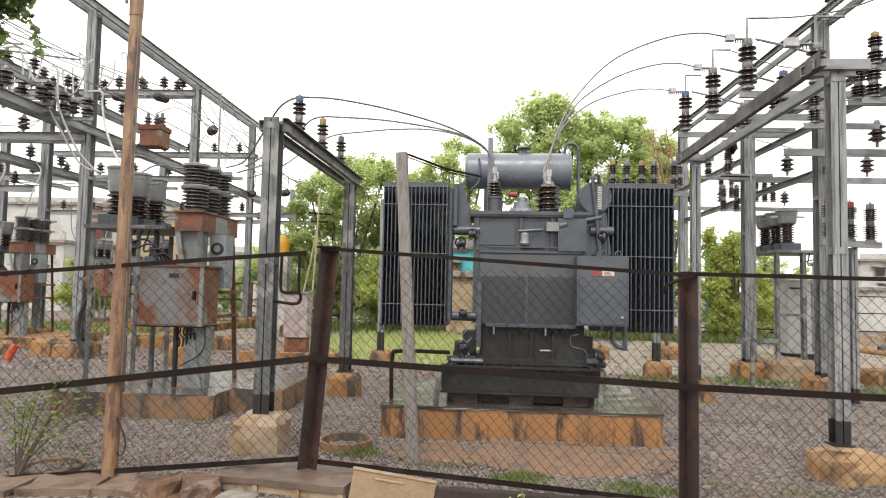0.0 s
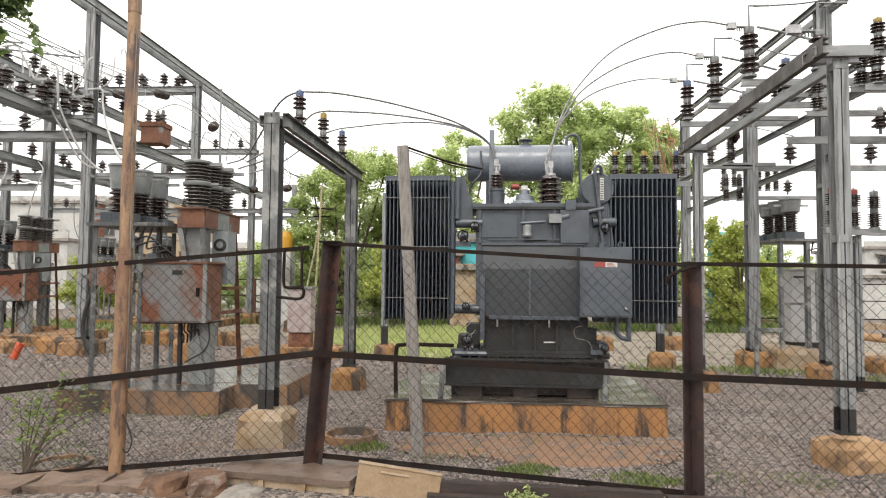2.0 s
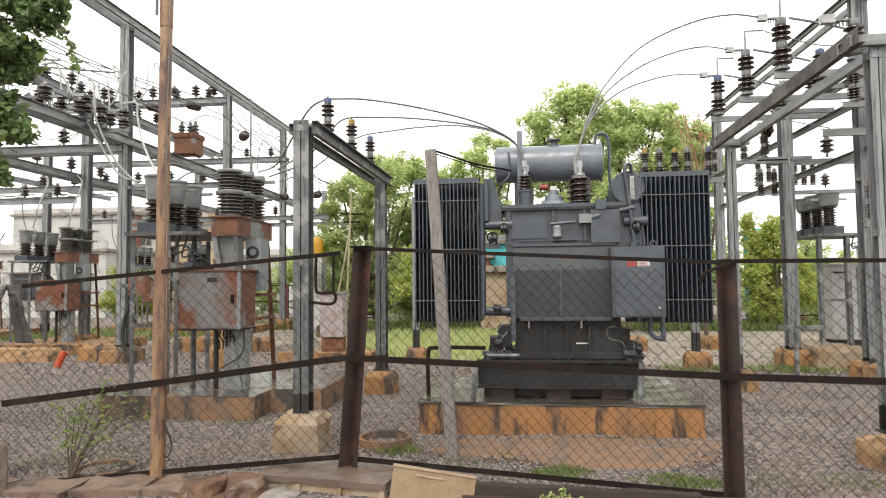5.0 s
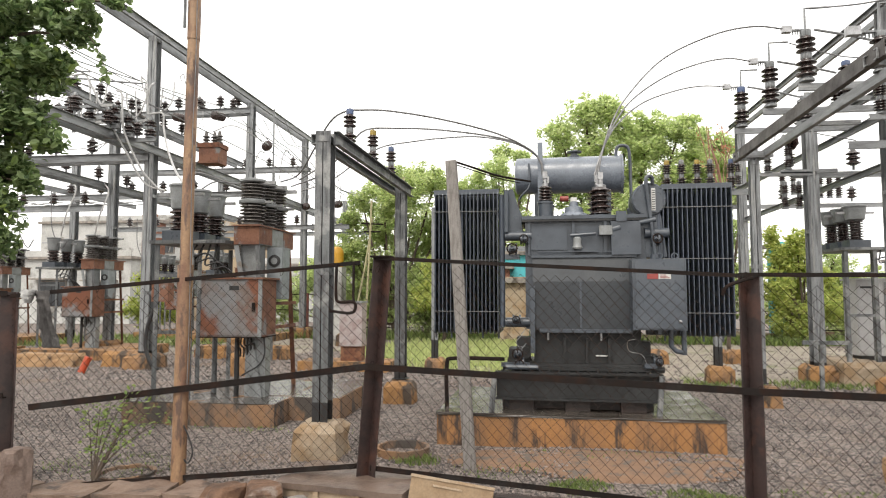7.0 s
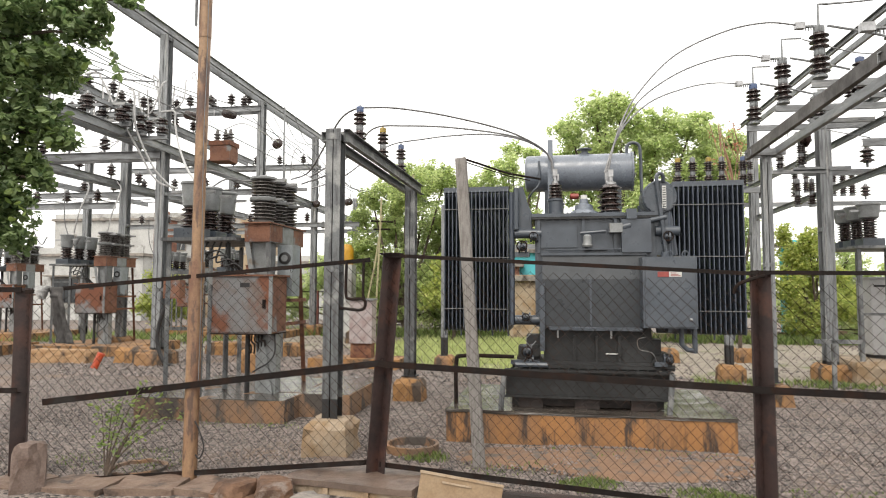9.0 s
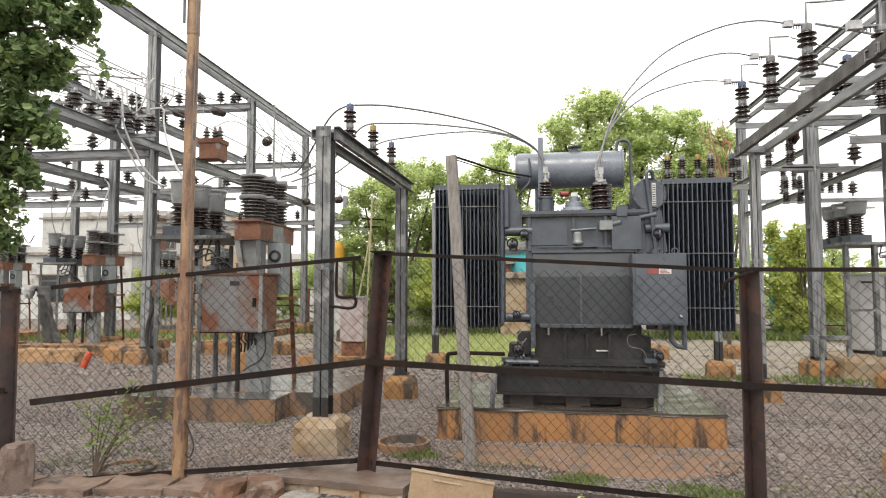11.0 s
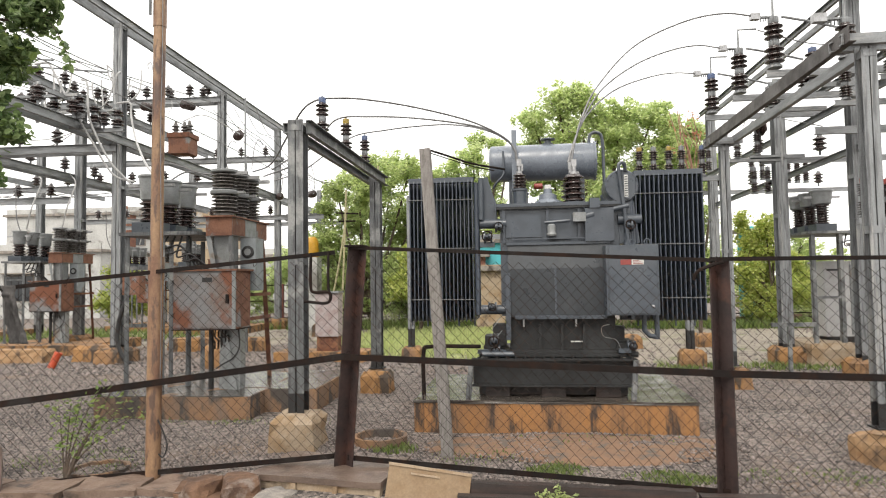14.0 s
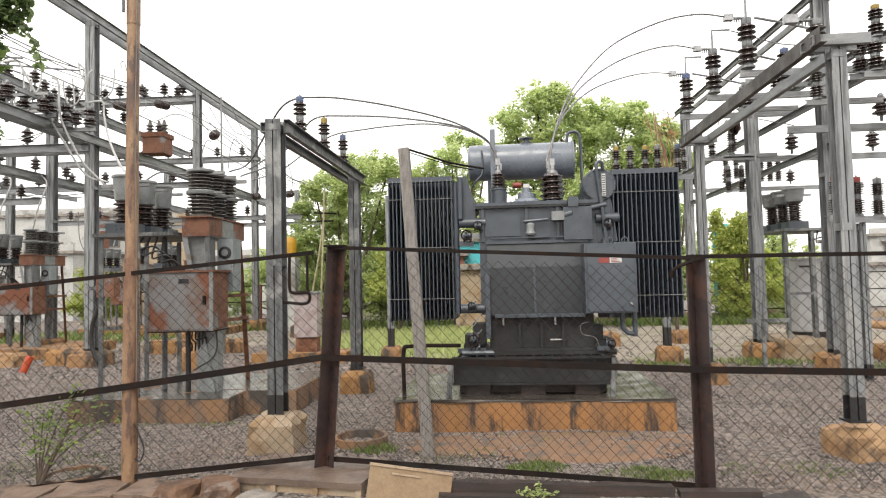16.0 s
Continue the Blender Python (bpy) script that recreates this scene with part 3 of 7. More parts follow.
footing((-2.2, 6.78, 0), 0.48, 0.5, 0.37, CREAM, "cream-washed concrete footing of a steel post", seed=1)
footing((-2.05, 10.3, 0), 0.48, 0.48, 0.33, OCHRE, "ochre-washed concrete footing of a steel post", seed=2)
footing((3.56, 6.4, 0), 0.56, 0.44, 0.27, TAN, "tan concrete footing of a steel post", rz=12, seed=3)
footing((3.6, 10.7, 0), 0.42, 0.42, 0.3, OCHRE, "ochre concrete footing of a steel post", seed=4)
footing((6.05, 11.65, 0), 0.52, 0.5, 0.33, OCHRE, "ochre concrete footing of a gantry post", seed=5)
footing((5.6, 13.6, 0), 0.55, 0.55, 0.34, OCHRE, "ochre concrete footing of a gantry post", seed=6)
footing((3.65, 13.25, 0), 0.45, 0.45, 0.33, OCHRE, "ochre concrete footing of a thin post", seed=7)
footing((-2.1, 14.4, 0), 0.42, 0.42, 0.3, OCHRE, "ochre concrete footing of a thin post", seed=8)
footing((LX, 14.1, 0), 0.7, 0.7, 0.34, OCHRE, "ochre concrete footing of a gantry post", seed=9)
footing((LX, 19.55, 0), 0.8, 0.8, 0.4, OCHRE, "ochre concrete footing of a gantry post", seed=10)
footing((LX, 24.6, 0), 0.8, 0.8, 0.4, OCHRE, "ochre concrete footing of a gantry post", seed=11)
footing((-12.2, 17.2, 0), 0.8, 0.8, 0.4, OCHRE, "ochre concrete footing of a gantry post", seed=12)


footing((3.1, 16.6, 0), 0.5, 0.5, 0.34, OCHRE, "ochre-washed concrete footing standing free on the gravel", seed=27)
footing((5.0, 16.9, 0), 0.5, 0.5, 0.34, OCHRE, "ochre-washed concrete footing standing free on the gravel", seed=28)


# ---- power transformer ----
TX, TY = 0.65, 7.45
rnd = random.Random(4)
plinth = thing("transformer_plinth", (0.56, 8.5, 0), "ochre-washed concrete plinth with dark water streaks", "plinth", rz=-1.75)
bm = box(-1.585, 1.585, -1.05, 1.05, -0.1, 0.335)
bmesh.ops.subdivide_edges(bm, edges=bm.edges[:], cuts=7, use_grid_fill=True)
for v in bm.verts:
    v.co += Vector([0.012 * noise.noise(v.co * 3.1 + Vector((k * 9, 0, 0))) for k in range(3)])
part("plinth_body", bm, PLINTH_OCHRE, plinth, smooth=True)
bm = box(-1.595, 1.595, -1.06, 1.06, 0.335, 0.37)
bmesh.ops.subdivide_edges(bm, edges=bm.edges[:], cuts=9, use_grid_fill=True)
for v in bm.verts:
    v.co += Vector((rnd.uniform(-1, 1), rnd.uniform(-1, 1), rnd.uniform(-1, 1) * 0.6)) * 0.007 + Vector([0.014 * noise.noise(v.co * 5 + Vector((k * 9, 0, 0))) for k in range(3)])
part("plinth_top", bm, WET_CONCRETE, plinth, "wet grey concrete slab with chipped edges")

tr = thing("power_transformer", (TX, TY, 0.37), "dark grey oil-filled power transformer with radiators on a plinth", "transformer", rz=-1.75)
Z = 0.37


def tpart(name, x0, x1, y0, y1, z0, z1, material=GREY_PAINT, label="", bevel=0.008, parent=None):
    return part(name, box(x0 - TX, x1 - TX, y0 - TY, y1 - TY, z0 - Z, z1 - Z), material, parent or tr, label, bevel=bevel)


# skid on rollers, base flange and tank
for y in (7.70, 8.78):
    bar("skid_channel", (-0.39 - TX, y - TY, 0.28), (1.49 - TX, y - TY, 0.28), c_section(0.09, 0.30, 0.02, 1 if y > 8 else -1), GRIME_SHADE, tr)
for x in (-0.28, 0.3, 0.82, 1.38):
    bar("cross_member", (x - TX, 7.74 - TY, 0.3), (x - TX, 8.74 - TY, 0.3), c_section(0.1, 0.2, 0.014), GRIME_SHADE, tr)
for x in (-0.2, 1.3):
    for y in (7.80, 8.68):
        part("roller", lathe([(0.02, -0.05), (0.085, -0.05), (0.085, 0.04), (0.105, 0.045), (0.105, 0.06), (0.02, 0.06)], 18, Matrix.Translation((x - TX, y - TY, 0.106)) @ pose(0, 0, 0, 90, 0, 0)), GRIME_SHADE, tr, smooth=True)
for x in (-0.1, 0.55, 1.18):
    tpart("sleeper", x - 0.14, x + 0.14, 7.72, 8.8, 0.372, 0.495, PLANK, "dark timber bearer under the skid", bevel=0.012)
# added dark block behind the sleepers, standing in for shade in the gap
tpart("sleeper", -0.33, 1.42, 7.86, 8.66, 0.374, 0.49, PLANK, bevel=0.01)
tpart("skid_flange", -0.40, 1.50, 7.62, 7.74, 0.80, 0.822, GRIME_SHADE, bevel=0.004)
tpart("skid_flange", -0.40, 1.50, 7.62, 7.70, 0.50, 0.515, GRIME_SHADE, bevel=0.004)
tpart("base_step", -0.26, 1.40, 7.84, 8.75, 0.822, 0.862, GRIME_SHADE)
tpart("base_step", -0.12, 1.36, 7.9, 8.72, 0.862, 0.90, GRIME_SHADE)
tpart("lower_tank", 0.05, 1.31, 7.96, 8.7, 0.90, 1.31, GRIME_SHADE)
for x in (0.40, 0.66, 0.92):
    tpart("stiffener", x, x + 0.03, 7.9, 7.96, 0.90, 1.2, GRIME_SHADE)
for x0, x1, z in ((-0.34, 0.0, 0.86), (1.32, 1.46, 0.87)):
    tpart("pipe_flange", x0, x1, 7.8, 7.88, z, z + 0.05, GREY_PAINT, bevel=0.01)
for k in range(17):
    part("bolt", lathe([(0.012, 0), (0.012, 0.02), (0.005, 0.024)], 6, Matrix.Translation((-0.32 + 0.11 * k - TX, 7.65 - TY, 0.452))), GRIME_SHADE, tr)
tpart("tank", -0.05, 1.40, 8.04, 8.75, 1.3, 2.62)
tpart("tank_rim", -0.09, 1.42, 7.98, 8.8, 2.62, 2.645, GRIME_SHADE)
tpart("tank_rim", -0.09, 1.42, 7.98, 8.8, 2.649, 2.69)
tpart("access_plate", 0.02, 0.46, 8.012, 8.04, 2.27, 2.52, bevel=0.012)
tpart("access_plate", 0.58, 0.82, 8.012, 8.04, 2.24, 2.5, bevel=0.012)
for x in (-0.02, 0.52, 0.9):
    tpart("stiffener", x, x + 0.035, 8.0, 8.04, 2.2, 2.62)
# raised bolted front cover with a sloping top
bm = bmesh.new()
vs = [(0.04, 7.9, 1.30), (1.24, 7.9, 1.30), (1.24, 7.9, 1.88), (0.04, 7.9, 1.88), (0.04, 7.955, 2.17), (1.24, 7.955, 2.17)]
f1 = [bm.verts.new((x - TX, y - TY, z - Z)) for x, y, z in vs]
b1 = [bm.verts.new((x - TX, 8.06 - TY, z - Z)) for x, y, z in ((0.04, 0, 1.30), (1.24, 0, 1.30), (1.24, 0, 2.17), (0.04, 0, 2.17))]
for q in ((f1[0], f1[1], f1[2], f1[3]), (f1[3], f1[2], f1[5], f1[4]), (f1[4], f1[5], b1[2], b1[3]), (f1[0], f1[3], f1[4], b1[3], b1[0]), (f1[1], b1[1], b1[2], f1[5], f1[2]), (f1[0], b1[0], b1[1], f1[1]), b1):
    bm.faces.new(q)
part("front_cover", bm, COVER, tr)
tpart("cover_lip", 0.03, 1.27, 7.93, 8.05, 2.17, 2.2)
tpart("cover_lip", 0.1, 1.2, 7.92, 7.97, 2.235, 2.25)
tpart("cover_lip", 0.12, 1.2, 7.83, 7.9, 1.27, 1.31)
tpart("stiffener", 0.6, 0.622, 7.888, 7.9, 1.31, 1.88)
tpart("pipe_guard", 0.01, 0.065, 7.84, 7.9, 1.02, 1.83)
# control box
cb = tpart("control_box", 1.18, 1.77, 7.62, 7.98, 1.32, 2.13, bevel=0.01)
part("door", box(1.21 - TX, 1.74 - TX, 7.605 - TY, 7.62 - TY, 1.34 - Z, 2.11 - Z), GREY_PAINT, cb, bevel=0.004)
part("label_plate", box(1.34 - TX, 1.46 - TX, 7.598 - TY, 7.606 - TY, 1.90 - Z, 1.96 - Z), LABEL_RED, cb, "red warning plate")
part("label_plate", box(1.465 - TX, 1.6 - TX, 7.598 - TY, 7.606 - TY, 1.90 - Z, 1.96 - Z), LABEL_WHITE, cb, "white name plate")
for k in range(3):
    part("plate_bar", box(1.48 - TX, (1.585 - 0.02 * k) - TX, 7.594 - TY, 7.598 - TY, 1.91 + 0.016 * k - Z, 1.917 + 0.016 * k - Z), LABEL_RED, cb)
for x in (1.5, 1.67):
    bm = bmesh.new()
    add_tube(bm, [(x - TX + 0.035 * math.cos(a), 7.75 - TY, 2.165 - Z + 0.035 * math.sin(a)) for a in [math.pi * 2 * k / 10 for k in range(11)]], 0.009, 6, False)
    part("lifting_eye", bm, GREY_PAINT, cb)
part("lock", lathe([(0.018, 0), (0.018, 0.02), (0.006, 0.03)], 10, Matrix.Translation((1.69 - TX, 7.605 - TY, 1.42 - Z)) @ pose(0, 0, 0, 90, 0, 0)), ALU, cb)
part("conduit", tube([(1.62 - TX, 7.8 - TY, 1.34 - Z), (1.62 - TX, 7.8 - TY, 1.13 - Z), (1.68 - TX, 7.8 - TY, 1.07 - Z), (1.75 - TX, 7.8 - TY, 1.06 - Z)], 0.03, 10), GREY_PAINT, tr, smooth=True)
part("conduit", tube([(1.76 - TX, 7.8 - TY, 1.34 - Z), (1.765 - TX, 7.8 - TY, 1.03 - Z)], 0.03, 10), GREY_PAINT, tr, smooth=True)
tpart("box_bracket", 1.46, 1.5, 7.7, 7.98, 1.27, 1.32)


def radiator(x0, x1, ya, yb, z0, z1, n, inner):
    """A bank of thin cooling fins hung between a top and a bottom header; inner: the side that faces the tank."""
    ym, h = (ya + yb) / 2, z1 - z0
    rad = part("radiator", box(x0 - TX, x1 - TX, ym - 0.05 - TY, ym + 0.05 - TY, z1 - 0.16 - Z, z1 - 0.06 - Z), FIN_PAINT, tr, "bank of pressed steel cooling fins")
    part("bottom_header", box(x0 - TX, x1 - TX, ym - 0.05 - TY, ym + 0.05 - TY, z0 + 0.05 - Z, z0 + 0.15 - Z), FIN_PAINT, rad)
    part("top_header", box(x0 - 0.015 - TX, x1 + 0.015 - TX, ya + 0.005 - TY, ya + 0.12 - TY, z1 - 0.05 - Z, z1 + 0.012 - Z), GREY_PAINT, rad, bevel=0.018)
    step = (x1 - x0) / (n - 1)
    bm = bmesh.new()
    r = 0.05
    prof = []
    for cy, cz, a0 in ((yb - r, h - r, 0), (ya + r, h - r, 90), (ya + r, r, 180), (yb - r, r, 270)):
        for k in range(4):
            a = radians(a0 + 30 * k)
            prof.append((cy + r * math.cos(a), cz + r * math.sin(a)))
    m = len(prof)
    rings = []
    for x, kk in ((-0.0075, 0.985), (-0.005, 1.0), (0.005, 1.0), (0.0075, 0.985)):
        rings.append([bm.verts.new((x, ym + (y - ym) * kk - TY, h / 2 + (z - h / 2) * (1 - (1 - kk) * 0.5))) for y, z in prof])
    for a, b in zip(rings, rings[1:]):
        for i in range(m):
            bm.faces.new((a[i], a[(i + 1) % m], b[(i + 1) % m], b[i]))
    bm.faces.new(rings[0][::-1])
    bm.faces.new(rings[-1])
    f0 = part("fin", bm, FIN_PAINT, rad)
    f0.location = (x0 - TX, 0, z0 - Z)
    for k in range(1, n):
        c = new("fin", f0.data)
        c.parent = rad
        c.location = (x0 - TX + step * k + rnd.uniform(-0.003, 0.003), rnd.uniform(-0.006, 0.006), z0 - Z)
    px = x1 + 0.05 if inner > 0 else x0 - 0.05
    part("side_pipe", tube([(px - TX, ya + 0.06 - TY, z0 + 0.08 - Z), (px - TX, ya + 0.06 - TY, z1 - 0.06 - Z)], 0.036, 10), FIN_PAINT, rad, smooth=True)
    for zz in (z0 + 0.155 * h, z0 + 0.51 * h, z0 + 0.85 * h):
        part("brace_rod", tube([(x0 - 0.02 - TX, ya - 0.012 - TY, zz - Z), (x1 + 0.02 - TX, ya - 0.012 - TY, zz - 0.004 - Z)], 0.0055, 6), CABLE, rad)
    for k in range(0, n, 4):
        part("drain_plug", tube([(x0 + step * k - TX, ya + 0.1 - TY, z0 - 0.06 - Z), (x0 + step * k - TX, ya + 0.1 - TY, z0 + 0.01 - Z)], 0.011, 6), FIN_PAINT, rad)
    return rad


radiator(-1.185, -0.39, 8.0, 8.95, 1.235, 3.035, 17, 1)
radiator(1.60, 2.375, 8.0, 8.95, 1.225, 3.04, 15, -1)


def gusset(pts, y0, y1, label=""):
    bm = bmesh.new()
    a = [bm.verts.new((x - TX, y0 - TY, z - Z)) for x, z in pts]
    b = [bm.verts.new((x - TX, y1 - TY, z - Z)) for x, z in pts]
    n = len(pts)
    for i in range(n):
        bm.faces.new((a[i], a[(i + 1) % n], b[(i + 1) % n], b[i]))
    bm.faces.new(a[::-1])
    bm.faces.new(b)
    return part("header_box", bm, GREY_PAINT, tr, label, bevel=0.008)


gusset([(-0.30, 2.48), (-0.30, 3.03), (-0.2, 3.05), (-0.15, 2.86), (-0.1, 2.74), (-0.09, 2.48)], 8.08, 8.4)
part("header_pipe", tube([(-0.28 - TX, 7.99 - TY, 2.5 - Z), (-0.28 - TX, 7.99 - TY, 3.02 - Z)], 0.03, 10), GREY_PAINT, tr, smooth=True)
part("vent_disc", lathe([(0.02, -0.06), (0.19, -0.06), (0.205, -0.045), (0.205, 0.3), (0.02, 0.31)], 28, Matrix.Translation((1.44 - TX, 8.06 - TY, 2.87 - Z)) @ pose(0, 0, 0, -90, 0, 0)), GREY_PAINT, tr, "round grey header flange", smooth=True)
gusset([(1.40, 2.17), (1.37, 2.66), (1.56, 2.7), (1.58, 2.66), (1.64, 2.17)], 8.03, 8.4)
for k in range(16):
    part("bolt", lathe([(0.01, 0), (0.01, 0.012), (0.004, 0.015)], 6, Matrix.Translation((1.44 + 0.185 * math.cos(k * math.pi / 8) - TX, 8.0 - TY, 2.87 + 0.185 * math.sin(k * math.pi / 8) - Z)) @ pose(0, 0, 0, 90, 0, 0)), GREY_PAINT, tr)
gauge = part("level_gauge", box(1.445 - TX, 1.525 - TX, 7.975 - TY, 8.01 - TY, 2.71 - Z, 3.02 - Z), GREY_PAINT, tr, "oil level strip gauge")
part("gauge_face", box(1.462 - TX, 1.508 - TX, 7.97 - TY, 7.975 - TY, 2.73 - Z, 3.0 - Z), LABEL_WHITE, gauge)
for k in range(9):
    part("gauge_mark", box(1.467 - TX, 1.503 - TX, 7.966 - TY, 7.97 - TY, 2.745 + k * 0.028 - Z, 2.755 + k * 0.028 - Z), BLACK_CABLE, gauge)
part("vent_pipe", tube(spline([(1.49 - TX, 7.95 - TY, 2.17 - Z), (1.45 - TX, 7.95 - TY, 2.6 - Z), (1.40 - TX, 7.95 - TY, 3.05 - Z), (1.42 - TX, 7.96 - TY, 3.14 - Z), (1.47 - TX, 7.97 - TY, 3.13 - Z), (1.48 - TX, 8.0 - TY, 3.05 - Z)], 5), 0.022, 8), GREY_PAINT, tr, smooth=True)
part("pipe_foot", tube([(1.48 - TX, 7.95 - TY, 2.14 - Z), (1.485 - TX, 7.95 - TY, 2.2 - Z)], 0.05, 12), GREY_PAINT, tr, smooth=True)
# conservator
cons = part("conservator", lathe([(0.02, -0.75), (0.2, -0.745), (0.245, -0.725), (0.252, -0.70), (0.252, 0.68), (0.27, 0.682), (0.27, 0.705), (0.02, 0.71)], 32, Matrix.Translation((0.53 - TX, 9.0 - TY, 3.37 - Z)) @ pose(0, 0, 0, 0, 90, 0)), TANK_PAINT, tr, "cylindrical grey oil conservator", smooth=True)
for k in range(20):
    a = 2 * math.pi * k / 20
    part("bolt", lathe([(0.009, 0), (0.009, 0.012), (0.004, 0.014)], 6, Matrix.Translation((0.53 + 0.705 - TX, 9.0 - TY + 0.26 * math.cos(a), 3.37 - Z + 0.26 * math.sin(a))) @ pose(0, 0, 0, 0, 90, 0)), GREY_PAINT, cons)
part("filler_cap", lathe([(0.07, 0), (0.07, 0.03), (0.045, 0.035), (0.045, 0.07), (0.1, 0.075), (0.1, 0.09), (0.02, 0.1)], 16, Matrix.Translation((0.6 - TX, 9.0 - TY, 3.61 - Z))), GREY_PAINT, cons, smooth=True)
part("level_pipe", tube(spline([(-0.02 - TX, 8.74 - TY, 3.5 - Z), (-0.01 - TX, 8.7 - TY, 3.2 - Z), (-0.1 - TX, 8.7 - TY, 3.08 - Z), (-0.16 - TX, 8.75 - TY, 3.0 - Z)], 5), 0.014, 6), GREY_PAINT, cons, smooth=True)
part("breather_pipe", tube(spline([(1.16 - TX, 9.0 - TY, 3.6 - Z), (1.18 - TX, 9.0 - TY, 3.74 - Z), (1.28 - TX, 9.0 - TY, 3.76 - Z), (1.34 - TX, 9.0 - TY, 3.66 - Z), (1.35 - TX, 9.0 - TY, 3.2 - Z), (1.35 - TX, 8.9 - TY, 2.6 - Z)], 5), 0.022, 8), GREY_PAINT, cons, smooth=True)
part("breather_head", lathe([(0.03, 0), (0.06, 0.02), (0.06, 0.1), (0.03, 0.12)], 14, Matrix.Translation((1.33 - TX, 8.8 - TY, 2.76 - Z))), GREY_PAINT, cons, smooth=True)
for x in (0.05, 1.02):
    tpart("conservator_bracket", x, x + 0.06, 8.92, 9.08, 2.7, 3.14)
tpart("conservator_bracket", 0.10, 0.17, 8.7, 8.74, 2.69, 3.78, TANK_PAINT)
tpart("conservator_bracket", -0.06, 1.3, 8.74, 9.1, 2.64, 2.7)

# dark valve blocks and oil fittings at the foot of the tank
tpart("valve_block", -0.26, 0.0, 7.98, 8.35, 0.8, 1.06, GRIME_SHADE, bevel=0.04)
tpart("valve_block", -0.16, 0.0, 8.0, 8.3, 1.06, 1.2, GRIME_SHADE, bevel=0.03)
tpart("valve_block", 1.3, 1.5, 7.98, 8.35, 0.8, 1.0, GRIME_SHADE, bevel=0.04)
tpart("valve_block", 1.3, 1.42, 8.0, 8.3, 1.0, 1.16, GRIME_SHADE, bevel=0.04)
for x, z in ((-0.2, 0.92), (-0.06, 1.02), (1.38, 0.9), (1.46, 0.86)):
    part("flange", lathe([(0.075, -0.05), (0.075, -0.02), (0.05, -0.015), (0.05, 0.06)], 14, Matrix.Translation((x - TX, 7.95 - TY, z - Z)) @ pose(0, 0, 0, -90, 0, 0)), GRIME_SHADE, tr, smooth=True)
part("oil_pipe", tube([(1.2 - TX, 7.93 - TY, 0.84 - Z), (1.56 - TX, 7.93 - TY, 0.84 - Z)], 0.035, 10), GRIME_SHADE, tr, smooth=True)
part("oil_pipe", tube([(-0.36 - TX, 7.88 - TY, 0.76 - Z), (0.1 - TX, 7.88 - TY, 0.76 - Z)], 0.03, 10), GRIME_SHADE, tr, smooth=True)


# ---- fence at the front ----
fence = thing("chain_link_fence", (0, 5.6, 0), "rusty dark-brown chain-link fence with bent rails", "fence")
FY = 5.6


def fp(x, y, z):
    return (x, y - FY, z)


def angle_post(base, top, leg, rz, label="", material=FENCE_RED):
    t = 0.012
    bm = bmesh.new()
    m = along(fp(*base), fp(*top)) @ pose(0, 0, 0, 0, 0, rz)
    L = (Vector(top) - Vector(base)).length
    o = [(0, 0), (leg, 0), (leg, t), (t, t), (t, leg), (0, leg)]
    a = [bm.verts.new(m @ Vector((x - leg * 0.3, y - leg * 0.3, 0))) for x, y in o]
    b = [bm.verts.new(m @ Vector((x - leg * 0.3, y - leg * 0.3, L))) for x, y in o]
    for i in range(6):
        bm.faces.new((a[i], a[(i + 1) % 6], b[(i + 1) % 6], b[i]))
    bm.faces.new(a[::-1])
    bm.faces.new(b)
    return part("post", bm, material, fence, label)


angle_post((-4.75, 5.44, -0.1), (-4.765, 5.44, 1.75), 0.135, 225)
angle_post((-1.44, 5.70, 0.02), (-1.29, 5.70, 2.06), 0.122, 225, "leaning angle-iron post")
angle_post((1.74, 5.40, -0.1), (1.735, 5.40, 1.88), 0.115, 225)
part("post_cap", box(-1.40, -1.22, 5.62 - FY, 5.78 - FY, 2.06, 2.075), RAIL, fence)
angle_post((5.2, 5.0, -0.1), (5.2, 5.0, 1.85), 0.12, 225)


def rail(a, b, w, name="rail"):
    bm = bmesh.new()
    profile_bar(bm, fp(*a), fp(*b), l_section(w, w, 0.008))
    return part(name, bm, RAIL, fence)


rail((-4.74, 5.4, 1.713), (-1.5, 5.69, 2.015), 0.036)
rail((-1.36, 5.66, 2.055), (1.7, 5.37, 1.875), 0.032)
rail((1.66, 5.37, 1.885), (5.2, 4.97, 1.845), 0.032)
rail((-9.0, 5.1, 1.72), (-4.78, 5.41, 1.735), 0.05)
rail((-9.0, 5.1, 0.80), (-4.78, 5.41, 0.80), 0.05)
rail((-4.52, 5.42, 0.70), (-1.40, 5.66, 1.09), 0.058)
rail((-1.40, 5.65, 1.085), (1.74, 5.36, 0.975), 0.055)
rail((1.74, 5.36, 0.975), (5.2, 4.97, 0.93), 0.055)
rail((-4.6, 5.42, -0.03), (-1.5, 5.74, 0.20), 0.045)
rail((-1.4, 5.72, 0.19), (1.8, 5.42, 0.03), 0.045)


